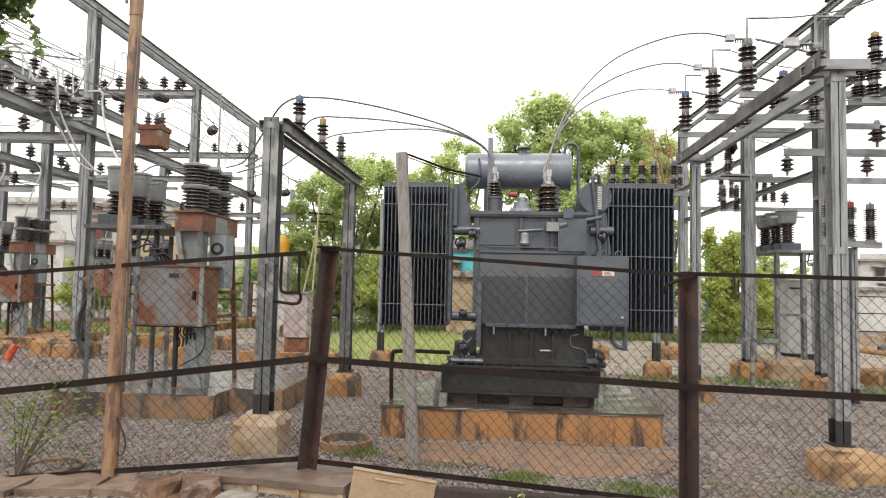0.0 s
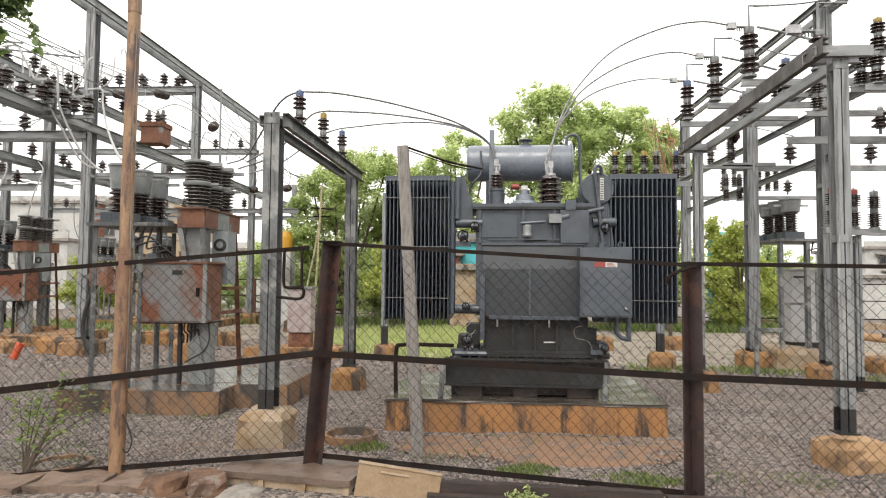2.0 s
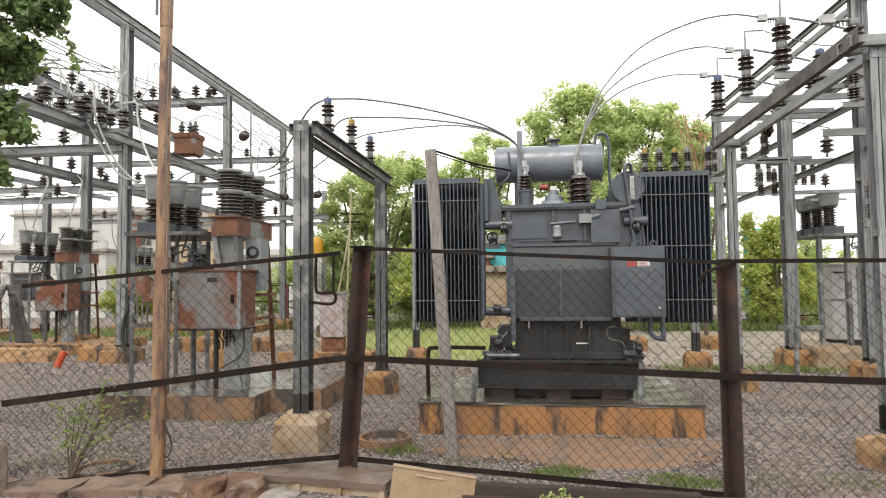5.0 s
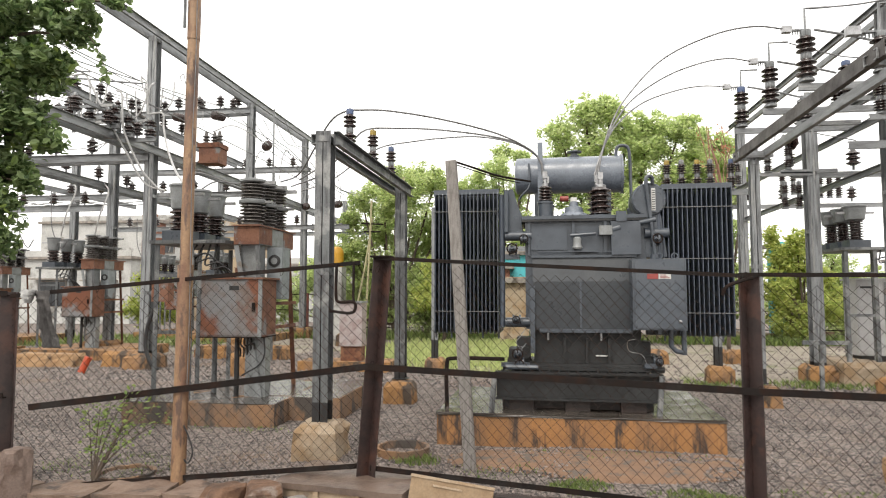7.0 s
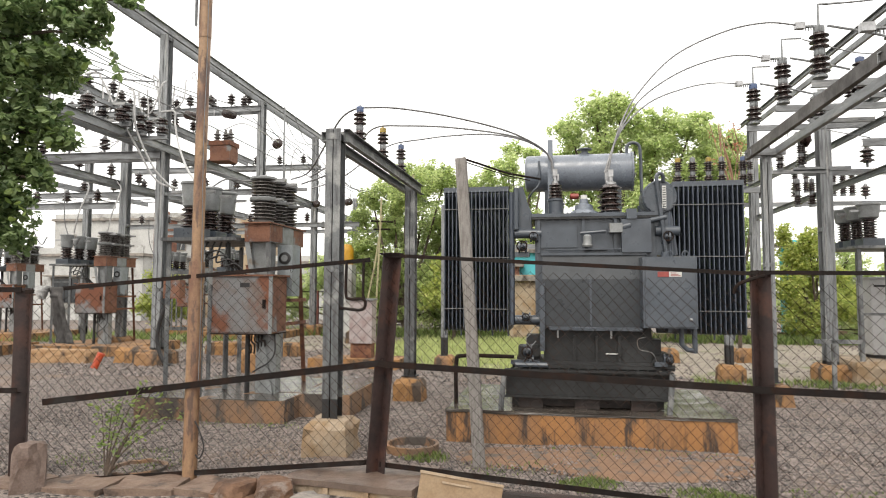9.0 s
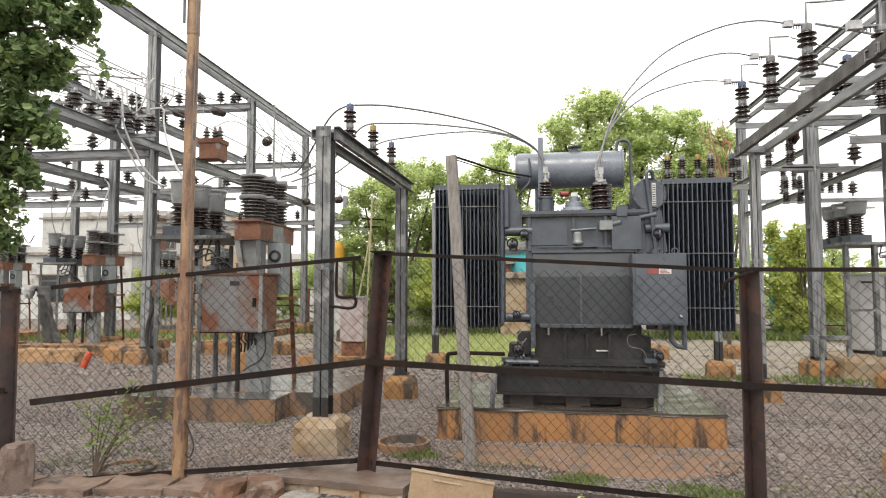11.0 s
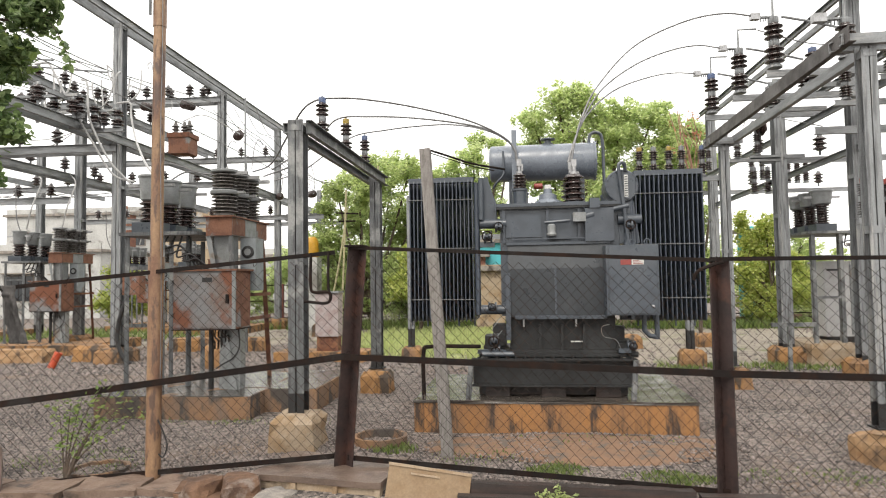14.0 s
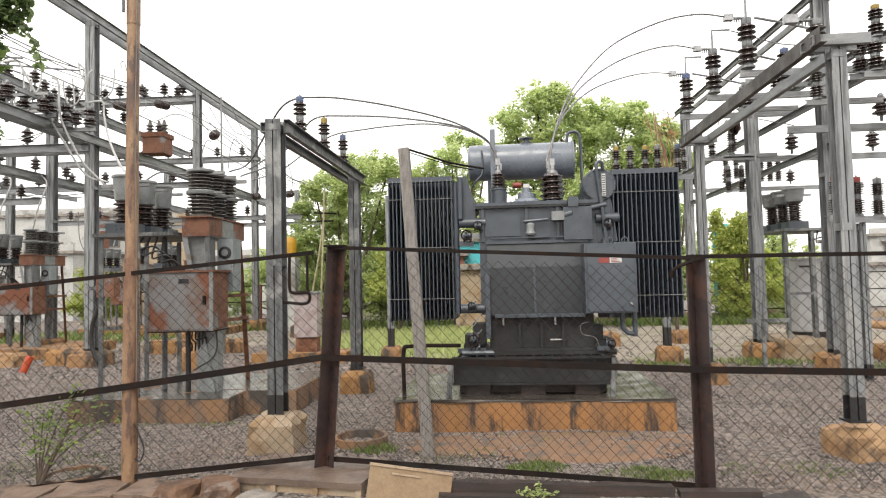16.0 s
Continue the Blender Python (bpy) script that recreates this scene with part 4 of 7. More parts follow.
def link_mesh(x0, y0, x1, y1, bottom, top, cell=0.049):
    """Interlocked zigzag wires between two rails (bottom and top heights at both ends)."""
    L = math.hypot(x1 - x0, y1 - y0)
    n = int(L / cell * 1.0)
    ux, uy = (x1 - x0) / L, (y1 - y0) / L
    verts, faces = [], []
    hz = 0.051
    rw = 0.0025
    for i in range(n):
        s0 = (i + 0.5) * cell
        t = s0 / L
        zb, zt = bottom[0] + (bottom[1] - bottom[0]) * t, top[0] + (top[1] - top[0]) * t
        m = int((zt - zb) / hz)
        prev = None
        for k in range(m + 1):
            s = s0 + (cell * 0.5 if (k + i) % 2 else -cell * 0.5) * 1.02
            z = zb + k * hz
            bow = 0.018 * noise.noise((s * 1.1 + x0, z * 1.3, 2.0)) + 0.006 * noise.noise((s * 6, z * 6, 5.0))
            sag = 0.012 * noise.noise((s * 1.7 + x0, z * 1.9, 8.0))
            px_, py_ = x0 + ux * (s + sag) - uy * bow, y0 + uy * (s + sag) + ux * bow - FY
            off = (1 if (k + i) % 2 else -1) * rw * 0.9
            b = len(verts)
            verts += [(px_ - uy * off, py_ + ux * off - rw, z + sag), (px_ - uy * off + rw * 0.9, py_ + ux * off + rw * 0.6, z + sag + 0.0006), (px_ - uy * off - rw * 0.9, py_ + ux * off + rw * 0.6, z + sag - 0.0006)]
            if prev is not None:
                for q in range(3):
                    r = (q + 1) % 3
                    faces.append((prev + q, prev + r, b + r, b + q))
            prev = b
    me = bpy.data.meshes.new("wire_mesh")
    me.from_pydata(verts, [], faces)
    me.materials.append(WIRE)
    ob = new("wire_mesh", me)
    ob.parent = fence
    return ob


link_mesh(-9.0, 5.12, -4.85, 5.44, (0.0, 0.0), (1.7, 1.7))
link_mesh(-4.8, 5.46, -1.42, 5.72, (-0.02, 0.18), (1.68, 1.98))
link_mesh(-1.38, 5.71, 1.76, 5.41, (0.18, 0.02), (2.02, 1.85))
link_mesh(1.8, 5.41, 5.2, 5.02, (0.02, 0.0), (1.84, 1.82))
# tie wires and a hanging clamp
for x, y, z in ((-1.33, 5.64, 1.95), (-1.38, 5.64, 1.1), (1.7, 5.34, 1.87), (1.78, 5.34, 0.98), (-3.6, 5.46, 0.8), (-3.9, 5.44, 1.78), (-2.2, 5.58, 1.93)):
    bm = bmesh.new()
    add_tube(bm, [(x + 0.02 * math.cos(a) * (1 + 0.2 * math.sin(3 * a)), y - FY + 0.015 * math.sin(a), z + 0.035 * math.sin(a + 0.4)) for a in [2 * math.pi * k / 10 for k in range(11)]], 0.0025, 5, False)
    part("tie_wire", bm, RAIL, fence)
part("clamp_bar", tube(spline([fp(-1.71, 5.64, 2.0), fp(-1.71, 5.63, 1.72), fp(-1.68, 5.63, 1.66), fp(-1.55, 5.63, 1.66), fp(-1.53, 5.63, 1.60), fp(-1.58, 5.63, 1.56), fp(-1.77, 5.63, 1.58)], 5), 0.014, 8), RAIL, fence, "bent iron hook", smooth=True)
part("clamp_bar", tube(spline([fp(-1.55, 5.64, 2.02), fp(-1.55, 5.63, 1.72), fp(-1.54, 5.63, 1.66)], 4), 0.012, 8), RAIL, fence, smooth=True)
part("latch_bar", tube(spline([fp(1.53, 5.36, 1.72), fp(1.56, 5.34, 1.79), fp(1.68, 5.34, 1.84), fp(1.76, 5.34, 1.86)], 5), 0.014, 6), RAIL, fence, smooth=True)

# rusty pipe standing in the fence
pipe = thing("steel_pipe_pole", (-3.15, 5.58, 0), "rust-streaked brown steel pipe standing in the fence", "pole")
part("lower_pipe", tube([(0, 0, -0.1), (0.012, 0.01, 1.9)], 0.066, 16), PIPE_RUST, pipe, smooth=True)
part("upper_pipe", tube([(0.012, 0.01, 1.9), (0.02, 0.03, 4.15)], 0.055, 16), PIPE_RUST, pipe, smooth=True)
part("sleeve", tube([(0.02, 0.03, 4.14), (0.022, 0.03, 5.4)], 0.06, 16), PIPE_RUST, pipe, smooth=True)
part("sleeve", tube([(0.012, 0.01, 1.8), (0.012, 0.01, 2.0)], 0.07, 16), PIPE_RUST, pipe, smooth=True)
part("strap", tube([(-0.042, -0.03, 4.24), (-0.042, -0.03, 5.4)], 0.014, 6), GALV_DARK, pipe)
part("cable", tube(spline([(0.07, -0.03, 5.4), (0.075, -0.02, 4.0), (0.068, -0.03, 3.2), (0.072, -0.02, 2.2), (0.085, -0.03, 1.5), (0.08, -0.03, 0.9)], 6), 0.004, 5), CABLE, pipe)
part("cable", tube(spline([(0.07, -0.05, 0.55), (0.12, -0.05, 0.45), (0.16, -0.05, 0.32), (0.12, -0.05, 0.22), (0.08, -0.05, 0.25)], 6), 0.007, 5), BLACK_CABLE, pipe)

# leaning square pole
lp = thing("leaning_pole", (-0.58, 6.52, 0), "weathered grey square pole leaning beside the transformer", "pole")
bm = bmesh.new()
profile_bar(bm, (0, 0, -0.1), (-0.24, 0.38, 3.17), [(-0.055, -0.05), (0.045, -0.06), (0.06, -0.045), (0.06, 0.045), (0.045, 0.06), (-0.045, 0.055), (-0.06, 0.045), (-0.06, -0.04)])
part("pole_shaft", bm, OLD_WOOD, lp)
part("stay_rod", tube(spline([(-0.2, 0.38, 3.17), (0.0, 0.5, 3.12), (0.25, 0.68, 3.06), (0.62, 0.95, 3.03)], 4), 0.012, 6), RAIL, lp)
part("stay_rod", tube([(-0.2, 0.38, 3.14), (0.25, 0.68, 3.03), (0.5, 0.85, 3.0)], 0.006, 6), RAIL, lp)

# ---- foreground ----
slab = thing("concrete_slab", (-1.55, 5.66, 0), "worn coffered concrete slab with flaking cream sides", "slab", rz=-9)
bm = box(-0.6, 0.6, -0.34, 0.42, 0.07, 0.12)
bmesh.ops.subdivide_edges(bm, edges=bm.edges[:], cuts=9, use_grid_fill=True)
for v in bm.verts:
    v.co += Vector([0.014 * noise.noise(v.co * 7 + Vector((k, 0, 0))) for k in range(3)])
part("slab_top", bm, SLAB_TOP, slab, "damp pinkish-grey slab top")
for k in range(4):
    x = -0.585 + k * 0.375
    part("slab_rib", box(x, x + 0.045, -0.335, -0.25, -0.13, 0.066), CREAM, slab, bevel=0.01)
for k in range(3):
    x = -0.54 + k * 0.375
    part("slab_panel", box(x, x + 0.33, -0.31, -0.26, -0.13 + 0.03 * (k % 2), 0.066), CREAM, slab, "flaking cream-painted panel", bevel=0.012)
part("slab_core", box(-0.56, 0.56, -0.26, 0.38, -0.12, 0.066), CONCRETE, slab)

board = thing("cream_board", (-0.64, 5.22, -0.05), "cream-painted metal lid leaning against the fence foot", "board", rz=-4)
bm = bmesh.new()
m = pose(0, 0, 0, -14, 6.5, 0)
add_box(bm, -0.35, 0.33, 0, 0.03, -0.15, 0.28, m)
part("board_panel", bm, BOARD, board, bevel=0.008)
# raised slot strip in a paler colour that carries its highlight
bm = bmesh.new()
add_box(bm, -0.16, 0.08, -0.012, 0.0, 0.215, 0.23, m)
part("board_slot", bm, CREAM, board)
bm = bmesh.new()
add_box(bm, -0.355, 0.335, -0.012, 0.034, 0.265, 0.285, m)
part("board_rim", bm, CREAM, board, bevel=0.004)


def boulder(at, sx, sy, sz, seed, label, material=STONE, cat="stone"):
    bm = bmesh.new()
    bmesh.ops.create_icosphere(bm, subdivisions=3, radius=1)
    for v in bm.verts:
        n0 = v.co.normalized()
        d = 1 + 0.32 * noise.noise(n0 * 1.3 + Vector((seed, 0, 0))) + 0.16 * noise.noise(n0 * 3 + Vector((0, seed, 0))) + 0.06 * noise.noise(n0 * 9 + Vector((0, seed, 0)))
        q = n0 * d
        q = Vector([max(-0.78, min(0.78, c)) for c in q])
        v.co = Vector((q.x * sx, q.y * sy, q.z * sz))
    ob = part("boulder", bm, material, smooth=False)
    ob.matrix_world = pose(*at, 0, 0, seed * 37)
    return tagged(ob, label, cat, "rough stones along the fence")


boulder((-4.4, 5.13, 0.12), 0.17, 0.16, 0.36, 1, "upright pinkish-grey rough stone at the fence foot")
ROCK = mat("broken_brown_rock", (0.17, 0.09, 0.05), 0.9, second=(0.09, 0.05, 0.032), third=(0.24, 0.19, 0.16), scale=5, third_scale=4, third_amount=0.35, bump=0.6, bump_scale=22)
KERB = mat("pinkish_worn_kerb", (0.23, 0.16, 0.12), 0.75, second=(0.14, 0.088, 0.062), third=(0.07, 0.05, 0.04), scale=4, third_scale=3, third_amount=0.35, bump=0.4, bump_scale=30)
for k, (x, y, w, d, h, turn) in enumerate(((-4.62, 5.28, 0.5, 0.4, 0.02, 6), (-4.02, 5.3, 0.62, 0.42, 0.035, -3), (-3.38, 5.33, 0.58, 0.4, 0.05, 5), (-2.84, 5.36, 0.42, 0.38, 0.05, -6))):
    bm = box(-w / 2, w / 2, -d / 2, d / 2, -0.16, h)
    bmesh.ops.subdivide_edges(bm, edges=bm.edges[:], cuts=7, use_grid_fill=True)
    for v in bm.verts:
        v.co += Vector([0.03 * noise.noise(v.co * 5 + Vector((q * 9 + k, 0, 0))) for q in range(3)])
    stone = part("kerb_slab", bm, KERB)
    stone.matrix_world = pose(x, y, 0, 0, 0, turn)
    tagged(stone, "flat pinkish broken kerb slab along the fence foot", "kerb", "kerb slabs")
boulder((-2.55, 5.28, -0.02), 0.24, 0.2, 0.18, 2, "rusty brown broken rock at the fence foot", ROCK)
boulder((-2.22, 5.32, 0.0), 0.26, 0.2, 0.17, 3, "rusty brown broken rock at the fence foot", ROCK)
boulder((-2.36, 5.16, -0.08), 0.2, 0.16, 0.12, 4, "small brown broken rock at the fence foot", ROCK)
boulder((-2.0, 5.2, -0.08), 0.24, 0.16, 0.13, 5, "dark broken rock under the slab edge", ROCK)
boulder((-2.8, 5.12, -0.1), 0.26, 0.16, 0.11, 9, "small brown broken rock at the fence foot", ROCK)
boulder((2.3, 5.2, -0.05), 0.3, 0.16, 0.09, 6, "dark rough stone at the fence foot", PLANK)
boulder((-1.9, 5.15, -0.06), 0.3, 0.18, 0.13, 7, "grey broken stone under the slab", CONCRETE)

timber = thing("timber_beam", (0.54, 5.3, 0), "dark wet timber beam lying along the fence", "timber")
bm = bmesh.new()
profile_bar(bm, (-0.94, 0.02, 0.02), (0.92, 0.0, -0.015), [(-0.06, -0.14), (0.06, -0.14), (0.06, 0.09), (-0.06, 0.10)])
bmesh.ops.subdivide_edges(bm, edges=[e for e in bm.edges if e.calc_length() > 1], cuts=30)
for v in bm.verts:
    v.co.z += 0.014 * noise.noise(v.co * 5)
    v.co.y += 0.014 * noise.noise(v.co * 4 + Vector((3, 0, 0)))
part("beam", bm, PLANK, timber)
bm = bmesh.new()
profile_bar(bm, (-0.93, -0.09, -0.02), (0.3, -0.1, -0.04), [(-0.03, -0.1), (0.03, -0.1), (0.03, 0.07), (-0.03, 0.06)])
part("split_board", bm, PLANK, timber)
timber2 = thing("timber_beam", (1.72, 5.27, 0), "dark wet timber offcut lying by the fence post", "timber")
part("beam", box(-0.22, 0.4, -0.05, 0.05, -0.12, 0.05), PLANK, timber2, bevel=0.014)


def well_ring(x, y, r, label, h=0.07):
    bm = bmesh.new()
    prof = [(r, -0.05), (r, h), (r - 0.015, h + 0.006), (r - 0.035, h), (r - 0.045, -0.12)]
    n = 30
    rings = [[bm.verts.new((a * math.cos(2 * math.pi * k / n), a * math.sin(2 * math.pi * k / n), z + 0.012 * noise.noise((math.cos(2 * math.pi * k / n) * 3, math.sin(2 * math.pi * k / n) * 3, x)))) for k in range(n)] for a, z in prof]
    for p, q in zip(rings, rings[1:]):
        for k in range(n):
            bm.faces.new((p[k], p[(k + 1) % n], q[(k + 1) % n], q[k]))
    ob = part("earthing_pit_ring", bm, PLINTH_BROWN, smooth=True)
    ob.location = (x, y, 0)
    return tagged(ob, label, "pit ring", "earthing pits")


well_ring(-3.84, 5.86, 0.27, "low tan concrete earthing pit ring in the gravel", 0.03)
well_ring(-1.36, 6.98, 0.29, "low tan concrete earthing pit ring in the gravel", 0.09)


def hung_cloth(name, at, pts, widths, material, label, seed):
    """A crumpled strip of cloth, 6 mm thick, hanging along the given points."""
    bm = bmesh.new()
    line = spline(pts, 6)
    n = len(line)
    rows = []
    for i, p in enumerate(line):
        f = i / (n - 1) * (len(widths) - 1)
        k = min(int(f), len(widths) - 2)
        w = widths[k] + (widths[k + 1] - widths[k]) * (f - k)
        rows.append([bm.verts.new((p.x + w * (q / 6 - 0.5) + 0.01 * noise.noise((q, i * 0.4, seed)), p.y + 0.03 * math.sin(q * 1.9 + seed) + 0.02 * noise.noise((q * 0.8, i * 0.5, seed)), p.z + 0.012 * noise.noise((q * 1.3, i * 0.3, seed + 4)))) for q in range(7)])
    for a, b in zip(rows, rows[1:]):
        for q in range(6):
            bm.faces.new((a[q], a[q + 1], b[q + 1], b[q]))
    ob = part(name, bm, material, smooth=True)
    ob.location = at
    so = ob.modifiers.new("thickness", "SOLIDIFY")
    so.thickness = 0.006
    return tagged(ob, label, "cloth")


hung_cloth("hanging_cloth", (-4.42, 5.38, 1.76), [(0.0, 0.0, 0.0), (0.03, -0.02, -0.1), (0.04, 0.0, -0.26), (0.07, 0.02, -0.4), (0.12, 0.0, -0.52)], [0.17, 0.14, 0.16, 0.19, 0.2], RAG, "tattered dark grey sackcloth hanging from the fence rail", 1)
hung_cloth("white_rag", (-4.56, 5.38, 1.77), [(0.0, 0.0, 0.0), (0.01, -0.03, -0.05), (0.02, -0.02, -0.12)], [0.16, 0.13, 0.06], RAG_WHITE, "dirty white rag tied on the fence rail", 2)


# ---- insulators, bushings and conductors ----
def post_insulator(at, h, cap, label, r=0.085, n=3, horn=0, group="post insulators"):
    """Two ribbed porcelain bodies with metal fittings between, below and above."""
    th = thing("post_insulator", at, label, "insulator", group)
    a = h * 0.08
    mid = h * 0.47
    part("foot", lathe([(r * 0.75, 0), (r * 0.75, a * 0.5), (r * 0.5, a)], 14), GALV, th, smooth=True)
    part("porcelain", lathe(sheds(a, mid - a * 0.6, n, r * 0.52, r), 18), BROWN_GLAZE, th, "dark brown ribbed porcelain", smooth=True)
    part("fitting", lathe([(r * 0.5, mid - a * 0.6), (r * 0.56, mid - a * 0.4), (r * 0.56, mid + a * 0.7), (r * 0.5, mid + a)], 14), GALV, th, smooth=True)
    part("porcelain", lathe(sheds(mid + a, h - a * 1.7, n, r * 0.5, r * 0.95), 18), BROWN_GLAZE, th, "dark brown ribbed porcelain", smooth=True)
    part("cap", lathe([(r * 0.52, h - a * 1.7), (r * 0.55, h - a * 1.5), (r * 0.55, h - a * 0.2), (r * 0.4, h)], 14), cap, th, smooth=True)
    part("stud", lathe([(r * 0.13, h - 0.01), (r * 0.13, h + a * 0.5)], 8), GALV, th)
    if horn:
        part("terminal_bar", box(-0.2, 0.05, -0.025, 0.025, h - 0.01, h + 0.012), GALV, th)
        part("terminal_clamp", box(-0.32, -0.19, -0.04, 0.04, h - 0.03, h + 0.06), ALU, th, bevel=0.006)
        for k in range(5):
            part("bolt", lathe([(0.009, -0.05), (0.009, 0.03)], 6, Matrix.Translation((-0.17 + 0.035 * k, 0, h - 0.01))), GALV, th)
        part("arcing_horn", tube([(0.0, 0, h), (0.0, 0, h + horn), (0.3, 0, h + horn)], 0.018, 6), GALV, th)
    return th


for y, cap, z in ((7.64, BLUE_CAP, 3.49), (8.70, YELLOW_CAP, 3.49), (9.75, BLUE_CAP, 3.49)):
    colour = "yellow" if cap is YELLOW_CAP else "blue"
    post_insulator((-2.2 + 0.03 * (y - 6.78), y, z), 0.53, cap, "brown post insulator with %s cap on a steel portal" % colour, r=0.085, n=3)
RI = []
for y, cap, z in ((9.65, GALV, 4.76), (11.05, GALV, 4.8), (12.5, BLUE_CAP, 4.84)):
    colour = "blue" if cap is BLUE_CAP else "grey"
    RI.append(post_insulator((3.98, y, z), 0.76, cap, "tall brown post insulator with %s cap and arcing horn" % colour, r=0.135, n=3, horn=0.32))
    arm = thing("cross_arm", (4.0, y, z - 0.05), "grey galvanised channel arm under an insulator", "cross arm", "cross arms")
    bar("arm", (-0.15, 0, -0.03), (2.05, 0, -0.03), c_section(0.06, 0.1, 0.01), GALV, arm)
    post_insulator((5.05, y + 0.1, z), 0.5, GALV, "brown post insulator of an isolator on a steel arm", r=0.1, n=3)
    lever = thing("isolator_switch", (4.0, y, z + 0.76), "thin grey isolator blade between two insulators", "isolator", "isolator switches")
    part("blade", tube([(0.1, 0, 0.0), (0.55, 0.05, -0.08), (1.05, 0.1, -0.2)], 0.018, 6), GALV, lever)

# taller row on the upper channels beyond
for k, (x, y, z) in enumerate(((6.0, 8.2, 6.65), (6.0, 9.6, 6.65), (6.0, 11.0, 6.65))):
    post_insulator((x - 0.05, y, z), 0.7, GALV if k else BLUE_CAP, "brown post insulator standing on the bus gantry", r=0.12, n=4)
for x, y, z, h, r, n, cap in ((4.86, 9.5, 4.22, 0.46, 0.085, 4, GALV), (5.2, 9.0, 4.42, 0.46, 0.095, 4, GALV), (5.1, 8.5, 4.3, 0.42, 0.1, 3, GALV), (5.13, 8.5, 4.74, 0.42, 0.09, 3, YELLOW_CAP), (5.13, 11.0, 4.92, 0.58, 0.12, 3, BLUE_CAP), (4.89, 12.0, 4.78, 0.44, 0.13, 2, GALV), (5.15, 13.5, 4.2, 0.5, 0.09, 4, GALV), (4.76, 13.5, 4.15, 0.32, 0.09, 3, GALV)):
    post_insulator((x, y, z), h, cap, "brown ribbed insulator on a short steel arm", r=r, n=n)
    short = thing("cross_arm", (x, y, z - 0.045), "short grey galvanised channel arm under an insulator", "cross arm", "cross arms")
    bar("arm", (-0.16, 0, 0), (0.9, 0, 0), c_section(0.06, 0.08, 0.008), GALV, short)
post_insulator((3.585, 6.95, 3.985), 0.42, GALV, "brown post insulator standing on the near portal", r=0.1, n=2, horn=0.3)
# hanging strings and small insulators
for x, y, z in ((5.22, 13.6, 4.28), (4.9, 14.6, 4.28), (4.95, 16.0, 4.28), (5.7, 15.2, 3.62), (6.0, 15.2, 3.62), (6.3, 15.2, 3.62), (6.32, 17.0, 4.2), (6.58, 17.0, 4.2), (7.2, 17.0, 4.1), (7.42, 17.0, 4.1), (7.63, 17.0, 4.1), (3.05, 13.3, 3.78), (3.6, 13.3, 3.78), (2.77, 13.3, 3.78), (3.35, 13.3, 3.78), (4.0, 13.3, 3.78)):
    cap = YELLOW_CAP if x in (2.77, 3.35) else BLUE_CAP if x == 4.0 else GALV
    post_insulator((x, y, z), 0.62, cap, "brown ribbed post insulator of the rear bus", r=0.095, n=4)
rear = thing("rear_bus_stand", (3.0, 13.3, 0), "grey galvanised steel stand for the rear bus insulators", "steel frame")
for x in (-5.1, 0.65):
    steel_post(rear, x, 0 if x > 0 else 1.1, 0.3, 3.68, 0.14, 0.14, tar=0.4)
bar("beam", (-0.6, 0, 3.73), (1.3, 0, 3.73), c_section(0.06, 0.1, 0.01), GALV, rear)
bar("beam", (-5.1, 1.1, 2.7), (0.65, 0.0, 2.7), c_section(0.06, 0.1, 0.01), GALV, rear)

# transformer bushings
def bushing(x, y, z, h, r, cap, label, turret, glaze=BROWN_GLAZE, n=5):
    p = part("bushing", lathe(sheds(turret, turret + h, n, r * 0.55, r), 20), glaze, tr, label, smooth=True)
    p.location = (x - TX, y - TY, z - Z)
    if turret:
        part("turret", lathe([(r * 1.25, 0), (r * 1.25, 0.02), (r * 1.05, 0.025), (r * 1.05, turret - 0.03), (r * 1.2, turret - 0.025), (r * 1.2, turret), (r * 0.6, turret + 0.004)], 20), GREY_PAINT, p, smooth=True)
    part("terminal", lathe([(r * 0.5, turret + h), (r * 0.5, turret + h + 0.03), (r * 0.22, turret + h + 0.04), (r * 0.22, turret + h + 0.16)], 12), cap, p, smooth=True)
    part("clamp", box(-0.03, 0.03, -0.03, 0.03, turret + h + 0.10, turret + h + 0.19), ALU, p, bevel=0.005)
    return p


LV = [(0.20, 8.3), (0.20, 8.5), (0.22, 8.68)]
HV = [(0.89, 8.25), (0.86, 8.45), (0.9, 8.65)]
for x, y in LV:
    bushing(x, y, 2.69, 0.2, 0.085, ALU, "brown porcelain low-voltage bushing", 0.22)
for x, y in HV:
    bushing(x, y, 2.69, 0.36, 0.13, ALU, "brown porcelain high-voltage bushing", 0.02, n=5)
part("relief_dome", lathe([(0.19, 0), (0.19, 0.03), (0.16, 0.06), (0.12, 0.08), (0.11, 0.14), (0.06, 0.16), (0.05, 0.22)], 20, Matrix.Translation((0.56 - TX, 8.35 - TY, 2.69 - Z))), TANK_PAINT, tr, "grey domed tap-changer cover", smooth=True)
part("dome_cap", box(0.52 - TX, 0.6 - TX, 8.31 - TY, 8.39 - TY, 2.905 - Z, 2.96 - Z), LABEL_WHITE, tr, bevel=0.01)
part("relay", lathe([(0.025, -0.06), (0.04, -0.05), (0.04, 0.05), (0.025, 0.06)], 12, Matrix.Translation((0.45 - TX, 8.7 - TY, 3.0 - Z)) @ pose(0, 0, 0, 0, 90, 0)), RED_CAP, tr, "small red gas relay", smooth=True)
